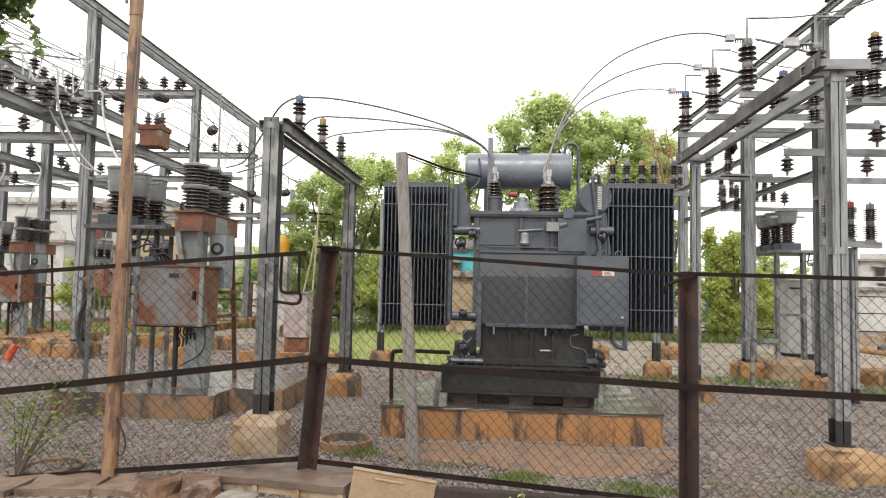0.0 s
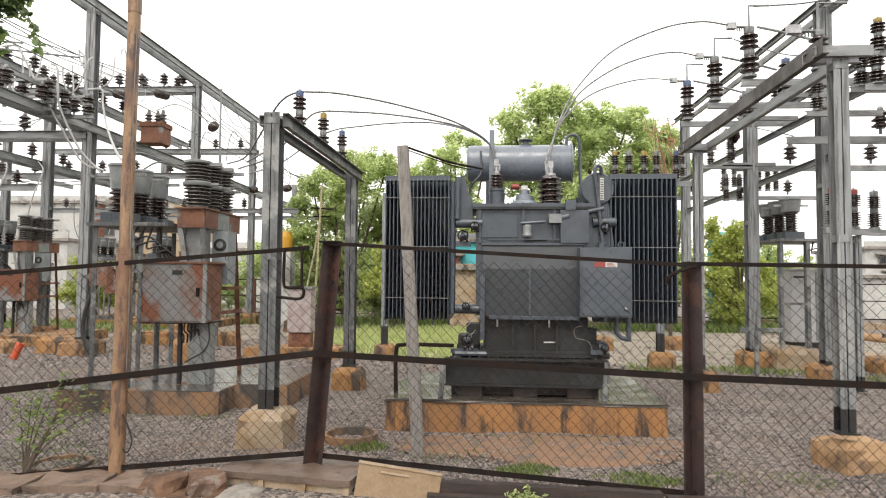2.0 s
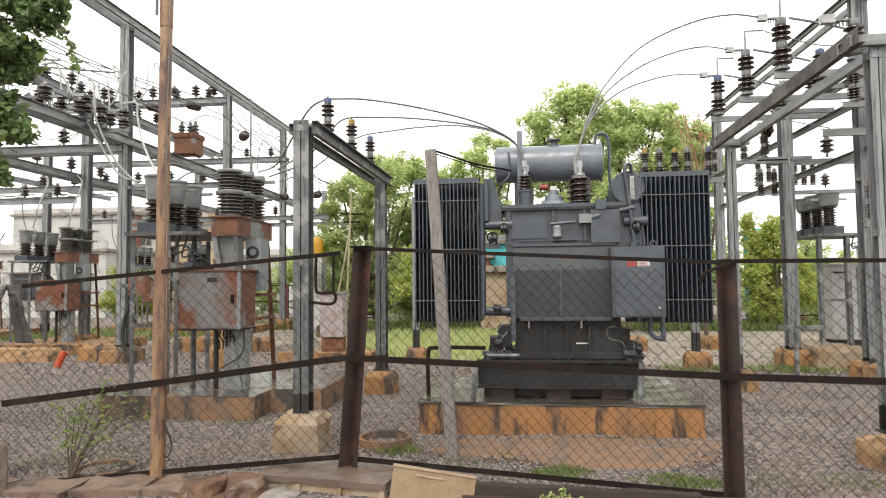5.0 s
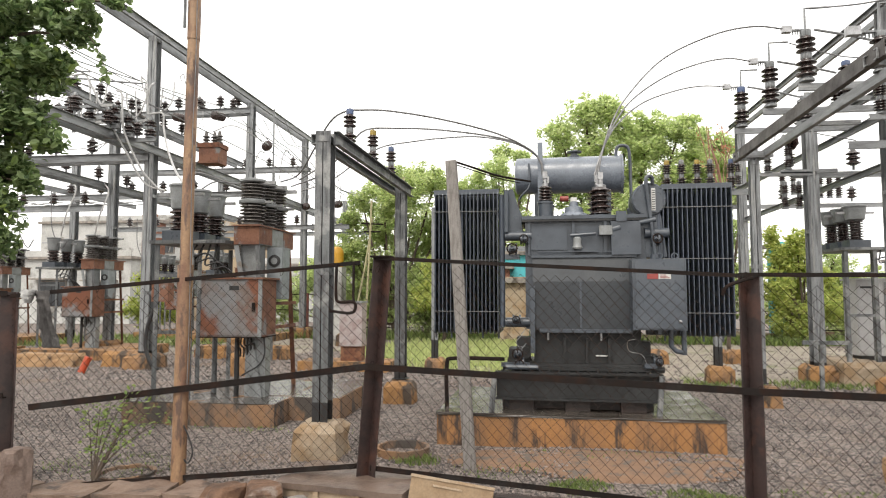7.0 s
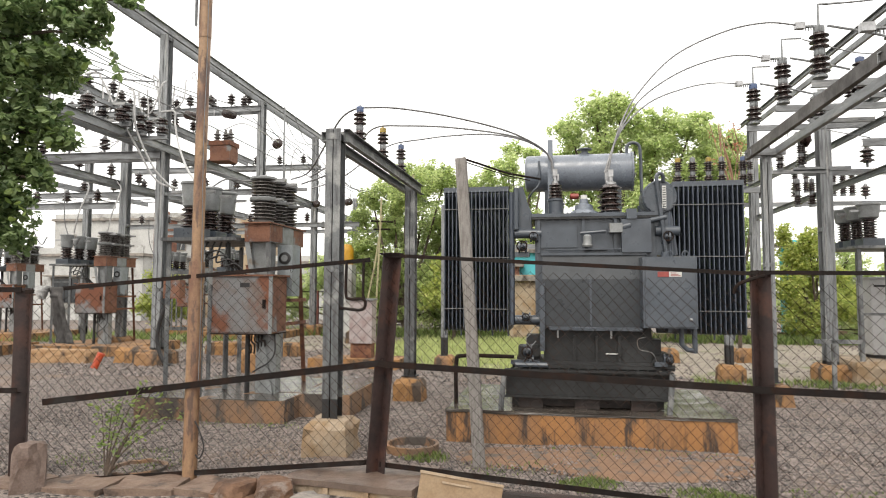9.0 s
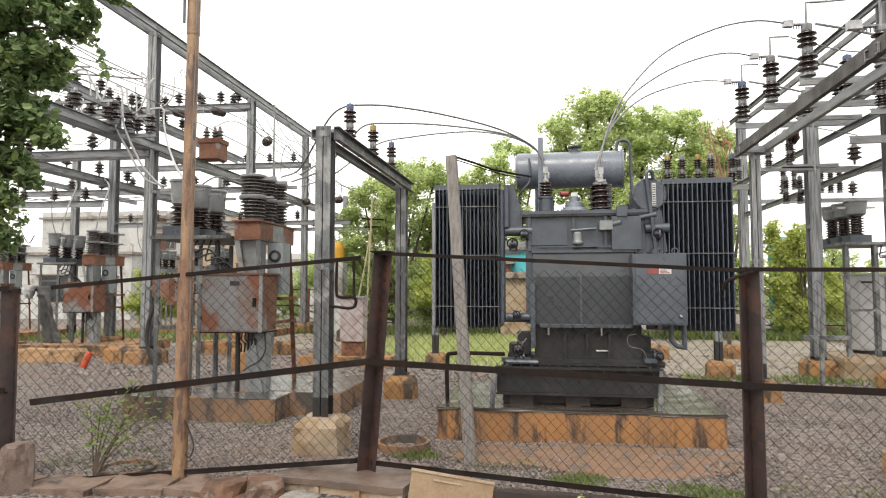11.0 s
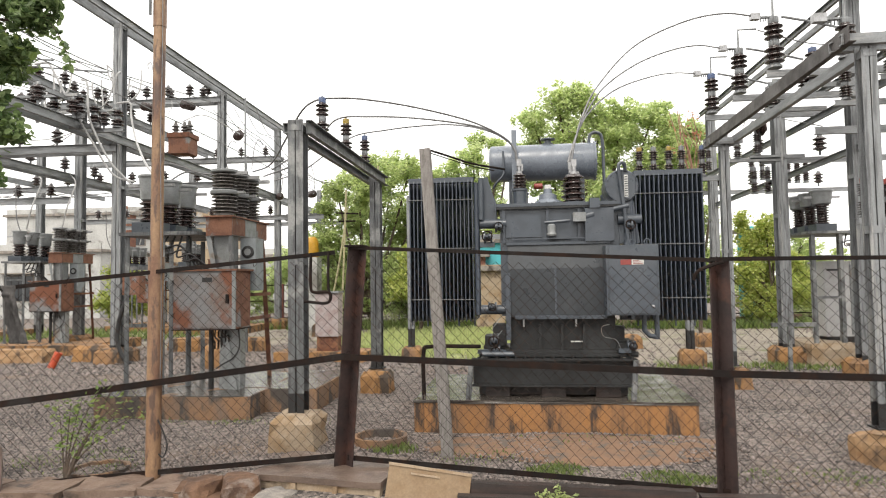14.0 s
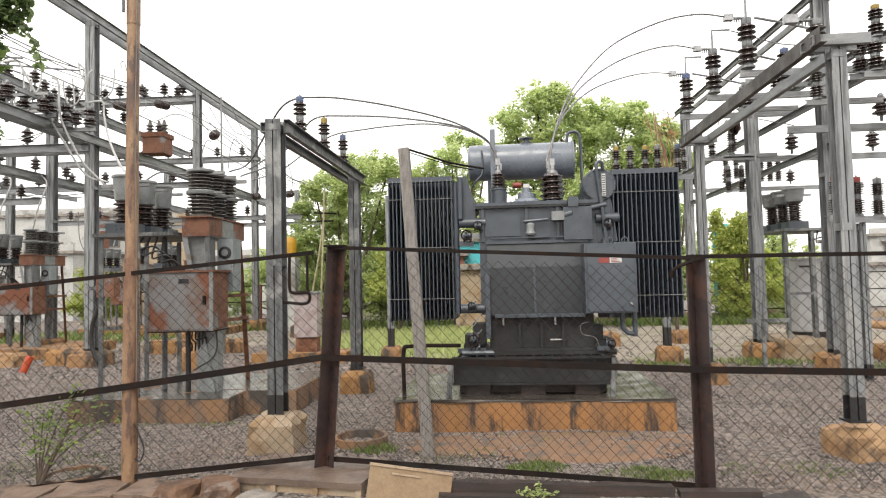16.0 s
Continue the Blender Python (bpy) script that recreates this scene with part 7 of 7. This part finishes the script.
tree((-15.6, 25.5, 0), [(0, 2.2, 0.6), (0.5, 1.2, 0.7), (-0.4, 1.0, 0.6)], "yellow-green bush beside white buildings", LEAF_YELLOW, 19, trunk=0.08)
tree((1.6, 27.5, 0), [(-1.8, 2.2, 1.0), (-0.3, 2.4, 1.0), (1.3, 2.0, 1.0), (2.8, 1.8, 0.9), (0.5, 1.0, 1.0), (2.0, 0.9, 0.9), (-1.2, 0.9, 0.9)], "dense green undergrowth behind the transformer", LEAF_MID, 20, trunk=0.1)
tw = thing("bare_bush", (5.9, 20.4, 0), "reddish bare twigs rising among the trees", "bush")
rt = random.Random(8)
for k in range(18):
    a, b = rt.uniform(-0.7, 0.6), rt.uniform(-0.3, 1.2)
    part("twig", tube(spline([(0, 0, 4.6), (a * 0.5 + rt.uniform(-0.2, 0.2), 0.1 * b, 5.4 + rt.uniform(-0.2, 0.4)), (a + rt.uniform(-0.3, 0.3), 0.2 * b, 5.8 + b)], 4), 0.013, 4), RED_TWIG, tw)
leaf_cloud("dry_foliage", [(rt.uniform(-0.7, 0.6), rt.uniform(-0.3, 0.3), rt.uniform(5.5, 6.9), 0.2) for k in range(14)], 9, 0.1, RED_LEAF, tw, 44)
part("trunk", tube([(0, 0, -0.1), (0.05, 0, 2.2), (0, 0, 4.7)], 0.06, 7), BARK, tw)
# near tree whose branches hang into view
nt = thing("tree", (-7.68, 5.9, 0), "dark-leaved tree with branches hanging beside the fence", "tree", "trees")
part("trunk", tube(spline([(0, 0, -0.1), (0.1, 0.1, 1.2), (0.3, 0.0, 2.6), (0.8, 0.0, 3.8)], 5), 0.2, 10), BARK, nt, smooth=True)
rs = np.random.RandomState(31)
cl = []
for bx, bz, r, n in ((2.3, 4.6, 0.42, 60), (2.84, 4.66, 0.28, 30), (3.05, 4.4, 0.18, 13), (2.7, 4.06, 0.26, 30), (2.92, 4.12, 0.13, 7), (2.3, 4.0, 0.4, 60), (2.36, 3.52, 0.36, 50), (2.66, 3.42, 0.18, 14), (2.86, 3.3, 0.11, 6), (2.2, 3.0, 0.3, 34), (2.5, 3.08, 0.12, 7), (2.32, 2.66, 0.2, 14), (2.2, 2.42, 0.24, 24), (2.34, 2.24, 0.12, 8), (2.6, 2.86, 0.1, 6), (3.2, 4.62, 0.15, 9), (3.55, 4.72, 0.08, 4), (1.8, 4.4, 0.55, 60), (1.8, 3.5, 0.5, 60), (1.75, 2.7, 0.4, 40), (1.2, 3.9, 0.7, 50), (1.1, 3.0, 0.6, 40), (2.0, 5.1, 0.5, 40)):
    c0 = Vector((bx, 0.0, bz))
    part("branch", tube(curve3((0.6, 0, 3.3), (1.4, 0.1, bz + 0.3), c0, 8), 0.03, 6, [0.05 * (1 - i / 9) + 0.004 for i in range(9)]), BARK, nt, smooth=True)
    for _ in range(n):
        d = rs.normal(size=3)
        d /= np.linalg.norm(d)
        q = c0 + Vector(d * r * rs.uniform(0.2, 1.05))
        cl.append((q.x, q.y * 1.5, q.z, 0.11 * rs.uniform(0.6, 1.3)))
        if _ % 4 == 0:
            part("twig", tube([c0, (c0 + q) / 2 + Vector((0, 0, 0.03)), q], 0.004, 4), BARK, nt)
leaf_cloud("crown", cl, 26, 0.082, LEAF_DARK, nt, 32, flat=0.6, oval=True)
# a drooping branch end with single leaves
droop = curve3((2.95, 0, 4.5), (3.3, 0, 4.5), (3.46, 0, 3.92), 14)
part("branch", tube(droop, 0.006, 5, [0.009 * (1 - i / 18) for i in range(15)]), BARK, nt)
leaf_cloud("branch_leaves", [(q.x + rs.uniform(-0.04, 0.03), q.y, q.z - 0.02, 0.055) for q in droop[2:]], 5, 0.085, LEAF_DARK, nt, 34, flat=0.8, kind="stuff", oval=True)
leaf_cloud("young_foliage", [(2.78, 0, 3.3, 0.14), (3.0, 0, 3.98, 0.14), (2.6, 0, 3.1, 0.2), (3.02, 0, 4.3, 0.18), (2.45, -0.2, 3.4, 0.3), (2.4, -0.2, 2.6, 0.22), (2.75, -0.2, 4.05, 0.3)], 14, 0.085, LEAF_NEAR, nt, 33, flat=0.6, kind="stuff", oval=True)

# sapling by the fence
sap = thing("sapling", (-3.95, 5.52, 0), "thin weedy sapling with sparse small leaves", "plant")
part("stem", tube(curve3((0, 0, -0.03), (0.15, 0, 0.3), (0.42, 0.03, 0.8), 8), 0.015, 6, [0.02 * (1 - i / 11) for i in range(9)]), BARK, sap)
sc = []
for k, (dx, dz, l) in enumerate(((0.4, 0.86, 1.0), (0.2, 0.75, 0.8), (0.56, 0.74, 0.8), (0.05, 0.68, 0.7), (0.42, 0.55, 0.6), (0.64, 0.58, 0.6), (-0.14, 0.66, 0.6))):
    pts = curve3((0, 0, 0), (dx * 0.25, 0.02, dz * 0.6), (dx, 0.03 * k - 0.08, dz), 7)
    part("stem", tube(pts, 0.007, 5, [0.009 * (1 - i / 9) for i in range(8)]), BARK, sap)
    for p in pts[3:]:
        sc.append((p.x, p.y, p.z, 0.09))
leaf_cloud("foliage", sc, 11, 0.045, LEAF_NEAR, sap, 41)

# ---- far fence, walls and buildings ----
ff = thing("far_fence", (0, 26.0, 0), "faded red post-and-rail fence at the back of the yard", "fence")
for x in (-12.4, -9.2, -6.0, -3.0, 0.4, 3.2, 6.4, 9.75, 13.0, 16.2, 19.4):
    part("post", box(x - 0.06, x + 0.06, -0.06, 0.06, 0, 1.75), FAR_RED, ff)
for z in (0.35, 1.05, 1.7):
    part("rail", tube([(-13, 0, z), (22, 0, z)], 0.022, 5), RAIL, ff)
lw = thing("low_wall", (6, 25.4, 0), "low broken kerb wall of pale stones", "wall")
bm = bmesh.new()
rnd = random.Random(9)
x = -14.0
while x < 16:
    w = rnd.uniform(0.3, 0.6)
    add_box(bm, x, x + w - 0.03, -0.18, 0.12, -0.05, rnd.uniform(0.16, 0.34))
    x += w
part("stone_course", bm, CREAM, lw, bevel=0.02)


def house(at, w, d, h, material, label, windows=(), rz=0, parapet=0.35, door=False):
    th = thing("building", at, label, "building", "buildings", rz=rz)
    part("wall", box(0, w, 0, d, -0.1, h), material, th)
    part("roof_slab", box(-0.15, w + 0.15, -0.2, d + 0.15, h, h + 0.16), CONCRETE, th)
    part("parapet", box(0, w, 0, 0.12, h + 0.16, h + 0.16 + parapet), material, th)
    for x, z, ww, hh in windows:
        win = part("window", box(x - 0.06, x + ww + 0.06, -0.05, 0.02, z - 0.06, z + hh + 0.06), CONCRETE, th)
        part("pane", box(x, x + ww, -0.056, -0.05, z, z + hh), GLASS_DARK, win)
        part("sunshade", box(x - 0.25, x + ww + 0.25, -0.55, 0.0, z + hh + 0.12, z + hh + 0.2), CONCRETE, win)
        for k in range(3):
            part("bar", box(x + ww * (k + 1) / 4 - 0.015, x + ww * (k + 1) / 4 + 0.015, -0.062, -0.056, z, z + hh), RAIL, win)
    return th


house((-31.5, 34.0, 0), 9.0, 6, 3.7, WHITE_WALL, "stained white single-storey plaster building with shaded window", [(3.3, 1.0, 1.7, 1.4), (6.5, 1.0, 1.5, 1.3)])
house((-34.0, 41.0, 0), 12.0, 6, 6.6, WHITE_WALL, "weathered white two-storey plaster building", [(4.0, 4.5, 1.5, 0.8), (8.5, 4.5, 1.5, 0.8)])
house((-21.5, 39.0, 0), 3.6, 5, 5.9, mat("tan_plaster", (0.46, 0.36, 0.24), 0.9, second=(0.38, 0.28, 0.18), third=(0.5, 0.5, 0.48), scale=0.8, third_scale=0.5), "peeling tan plaster building", [(1.0, 2.0, 1.0, 1.0)])
house((-24.2, 37.6, 0), 1.0, 1, 6.2, BRICK_RED, "narrow red brick chimney-like tower")
house((-17.8, 38.0, 0), 8.0, 5, 3.4, WHITE_WALL, "low white outbuilding behind the gantry", [(1.5, 1.0, 1.2, 1.2)])
house((24.2, 42.0, 0), 9.0, 6, 3.9, WHITE_WALL, "white building beyond the far fence", [(0.9, 3.0, 0.5, 0.4), (1.2, 2.1, 1.5, 0.25), (5.0, 2.4, 1.2, 1.0)])
house((14.5, 33.0, 0), 12.0, 0.3, 2.0, WHITE_WALL, "long stained white boundary wall", parapet=0.05)
house((-0.98, 23.2, 0), 0.85, 0.6, 3.1, TEAL, "turquoise-painted hut behind the transformer", parapet=0.1)
house((8.9, 25.3, 0), 0.5, 0.4, 3.4, TEAL, "turquoise-painted tower behind bushes", parapet=0.1)
house((-1.02, 22.6, 0), 1.0, 0.2, 2.1, CREAM, "low pale plaster wall behind the transformer", parapet=0.05)
house((-0.98, 22.85, 0), 0.3, 0.2, 2.6, BRICK_RED, "small red brick pier before the turquoise hut", parapet=0.05)
shed = thing("blue_shed", (-15.3, 12.8, 0), "blue-grey painted steel kiosk with yellow band", "kiosk")
part("shed_body", box(-1.2, 0.9, 0, 1.2, 0.3, 2.7), BLUE_SHEET, shed, bevel=0.02)
part("shed_band", box(-1.22, 0.92, -0.02, 0.0, 1.2, 1.4), YELLOW_CAP, shed)
part("shed_plinth", box(-1.4, 1.1, -0.2, 1.4, -0.1, 0.3), TAN, shed, bevel=0.03)
tk = thing("water_tank", (-7.22, 23.6, 0.62), "yellow plastic water tank on a plastered stand", "water tank")
part("tank_body", lathe([(0.26, 2.1), (0.275, 2.2), (0.26, 2.3), (0.275, 2.4), (0.26, 2.5), (0.275, 2.6), (0.26, 2.7), (0.2, 2.84), (0.1, 2.88)], 20), YELLOW_PLASTIC, tk, smooth=True)
part("stand", box(-0.3, 0.3, -0.3, 0.3, -0.6, 2.1), WHITE_WALL, tk)
# pale poles behind the portal
for x, y, h, lean in ((-5.55, 22.0, 5.0, 0.25), (-5.75, 22.2, 4.4, 0.9), (-4.45, 22.5, 5.9, 0.05)):
    po = thing("pale_pole", (x, y, 0), "thin pale yellowish pole standing behind the portal", "pole", "pale poles")
    part("pole_shaft", tube([(-lean * 0.6, 0, -0.05), (0, 0, h * 0.6), (lean * 0.3, 0, h)], 0.036, 8), PALE_POLE, po, smooth=True)
    if h == 5.0:
        part("cross_piece", tube([(-0.3, 0, 4.2), (0.5, 0, 4.15)], 0.03, 6), RAIL, po)
        part("cross_piece", tube([(-0.2, 0, 3.9), (0.4, 0, 3.9)], 0.03, 6), RAIL, po)


# ---- loose stones and grass ----
def inside_blocked(x, y):
    b = (np.abs(x - 0.55) < 1.66) & (np.abs(y - 8.5) < 1.09)
    b |= (x > -5.45) & (x < -2.55) & (y > 8.08) & (y < 10.5)
    d = ((x - 0.75) / 1.65) ** 2 + ((y - 6.9) / 0.5) ** 2
    sparse = np.array([noise.noise((float(p) * 2.5, float(q) * 2.5, 7.0)) for p, q in zip(x, y)])
    b |= (d < 1) & (sparse < -0.06)
    b |= (x > -2.2) & (x < -0.95) & (y < 6.1)
    b |= (y < 5.44) & (x > -5.0)
    return b


def stones(n, y0, y1, s0, s1, seed, spread=0.8):
    rs = np.random.RandomState(seed)
    y = y0 + (y1 - y0) * rs.rand(n) ** 1.35
    x = (rs.rand(n) * 2 - 1) * (y * spread + 0.6) - 0.3
    keep = ~inside_blocked(x, y)
    x, y = x[keep], y[keep]
    n = len(x)
    s = s0 + (s1 - s0) * rs.rand(n) ** 2
    base = np.array([(1, 0, 0), (0, 1, 0), (-1, 0, 0), (0, -1, 0), (0, 0, 0.8), (0, 0, -0.6)], float)
    v = base[None] * (0.7 + 0.6 * rs.rand(n, 6, 1)) + rs.normal(size=(n, 6, 3)) * 0.18
    a = rs.rand(n) * 6.283
    ca, sa = np.cos(a), np.sin(a)
    vx = v[:, :, 0] * ca[:, None] - v[:, :, 1] * sa[:, None]
    vy = v[:, :, 0] * sa[:, None] + v[:, :, 1] * ca[:, None]
    zz = np.array([0.025 * noise.noise((float(p) * 0.9, float(q) * 0.9, 3)) for p, q in zip(x, y)])
    V = np.stack([vx * s[:, None] + x[:, None], vy * s[:, None] + y[:, None], v[:, :, 2] * s[:, None] + (s * 0.25 + zz + 0.07 * np.clip(1 - ((x - 0.75) / 1.75) ** 2 - ((y - 6.85) / 0.62) ** 2, 0, 1))[:, None]], 2).reshape(-1, 3)
    f = np.array([(0, 1, 4), (1, 2, 4), (2, 3, 4), (3, 0, 4), (1, 0, 5), (2, 1, 5), (3, 2, 5), (0, 3, 5)])
    Fc = (f[None] + (np.arange(n) * 6)[:, None, None]).reshape(-1, 3)
    me = bpy.data.meshes.new("crushed_stone")
    me.from_pydata(V.tolist(), [], Fc.tolist())
    me.materials.append(PEBBLE)
    return tagged(new("crushed_stone", me), "loose grey crushed stones spread over the yard", "gravel", kind="stuff")


stones(110000, 4.9, 12.5, 0.007, 0.02, 5)
stones(16000, 12.0, 24.0, 0.02, 0.045, 6, 0.75)


def grass(name, cx, cy, rx, ry, n, h, material, label, seed, wide=0.006):
    rs = np.random.RandomState(seed)
    a = rs.rand(n) * 6.283
    r = np.sqrt(rs.rand(n))
    x, y = cx + rx * r * np.cos(a), cy + ry * r * np.sin(a)
    dens = np.array([noise.noise((float(p) * 2.2, float(q) * 2.2, seed)) for p, q in zip(x, y)])
    k = dens + 0.35 * rs.normal(size=n) - 0.55 * r ** 2 > -0.22
    x, y = x[k], y[k]
    n = len(x)
    hh = h * (0.4 + 0.9 * rs.rand(n))
    d = rs.rand(n) * 6.283
    w = wide * (0.6 + 0.8 * rs.rand(n))
    lean = hh * rs.uniform(0.1, 0.7, n)
    e = rs.rand(n) * 6.283
    z0 = np.array([0.025 * noise.noise((float(p) * 0.9, float(q) * 0.9, 3)) for p, q in zip(x, y)]) + 0.07 * np.clip(1 - ((x - 0.75) / 1.75) ** 2 - ((y - 6.85) / 0.62) ** 2, 0, 1)
    A = np.stack([x - w * np.cos(d), y - w * np.sin(d), z0], 1)
    B = np.stack([x + w * np.cos(d), y + w * np.sin(d), z0], 1)
    M1 = np.stack([x + w * 0.8 * np.cos(d) + lean * 0.35 * np.cos(e), y + w * 0.8 * np.sin(d) + lean * 0.35 * np.sin(e), z0 + hh * 0.6], 1)
    M0 = np.stack([x - w * 0.8 * np.cos(d) + lean * 0.35 * np.cos(e), y - w * 0.8 * np.sin(d) + lean * 0.35 * np.sin(e), z0 + hh * 0.6], 1)
    Tp = np.stack([x + lean * np.cos(e), y + lean * np.sin(e), z0 + hh], 1)
    V = np.stack([A, B, M1, M0, Tp], 1).reshape(-1, 3)
    q = np.arange(n) * 5
    faces = np.concatenate([np.stack([q, q + 1, q + 2], 1), np.stack([q, q + 2, q + 3], 1), np.stack([q + 3, q + 2, q + 4], 1)])
    me = bpy.data.meshes.new(name)
    me.from_pydata(V.tolist(), [], faces.tolist())
    me.materials.append(material)
    return tagged(new(name, me), label, "grass", kind="stuff")


grass("grass", 0.46, 6.02, 0.32, 0.26, 2600, 0.036, GRASS, "low green grass tuft in front of the plinth", 51)
grass("grass", 1.42, 5.86, 0.42, 0.22, 1500, 0.034, GRASS, "low green grass tuft in front of the plinth", 52)
grass("grass", -0.3, 6.45, 0.5, 0.3, 350, 0.03, GRASS, "sparse low weeds in the gravel", 53)
grass("grass", -1.18, 6.7, 0.3, 0.2, 500, 0.06, GRASS, "weeds beside an earthing pit ring", 54)
grass("grass", -4.2, 6.1, 0.8, 0.5, 600, 0.03, GRASS, "sparse weeds in the gravel", 55)
grass("grass", 2.6, 5.9, 0.6, 0.35, 600, 0.026, GRASS, "sparse weeds in the gravel", 56)
grass("grass", 5.5, 13.0, 1.2, 0.6, 1500, 0.09, GRASS, "green weeds round a footing", 57, 0.01)
grass("grass", 3.6, 13.0, 0.7, 0.5, 900, 0.09, GRASS, "green weeds round a footing", 58, 0.01)
grass("grass", 7.8, 12.0, 1.6, 0.7, 1500, 0.09, GRASS, "green weeds round a footing", 59, 0.01)
grass("grass", -3.4, 8.0, 1.4, 0.2, 500, 0.03, GRASS, "low weeds along the breaker plinth", 60)
grass("grass", -1.2, 19.0, 4.2, 5.0, 26000, 0.18, GRASS_FAR, "bright green grass behind the yard", 61, 0.016)
grass("grass", -14.5, 21.5, 5.0, 3.2, 6000, 0.2, GRASS, "rough grass beside the white buildings", 62, 0.016)
grass("grass", 8.5, 23.6, 5.0, 1.2, 8000, 0.3, GRASS, "tall grass along the far fence", 63, 0.016)
grass("grass", -5.0, 24.5, 6.0, 1.2, 8000, 0.35, GRASS, "tall grass along the far fence", 64, 0.016)
grass("grass", 0.75, 6.8, 1.6, 0.5, 260, 0.025, GRASS, "a few weeds on bare earth", 65)
weed = thing("weed_plant", (0.4, 5.17, -0.02), "small bright-green weed before the timber beam", "plant")
wl_pts = []
for k, (dx, dz) in enumerate(((0.0, 0.16), (-0.09, 0.11), (0.06, 0.09), (-0.16, 0.09), (0.14, 0.08))):
    pts = curve3((0, 0, 0), (dx * 0.3, 0, dz * 0.7), (dx, 0.01 * k - 0.02, dz), 5)
    part("stem", tube(pts, 0.003, 5), BARK, weed)
    wl_pts += [(q.x, q.y, q.z, 0.022) for q in pts[2:]]
leaf_cloud("foliage", wl_pts, 5, 0.04, LEAF_MID, weed, 71)
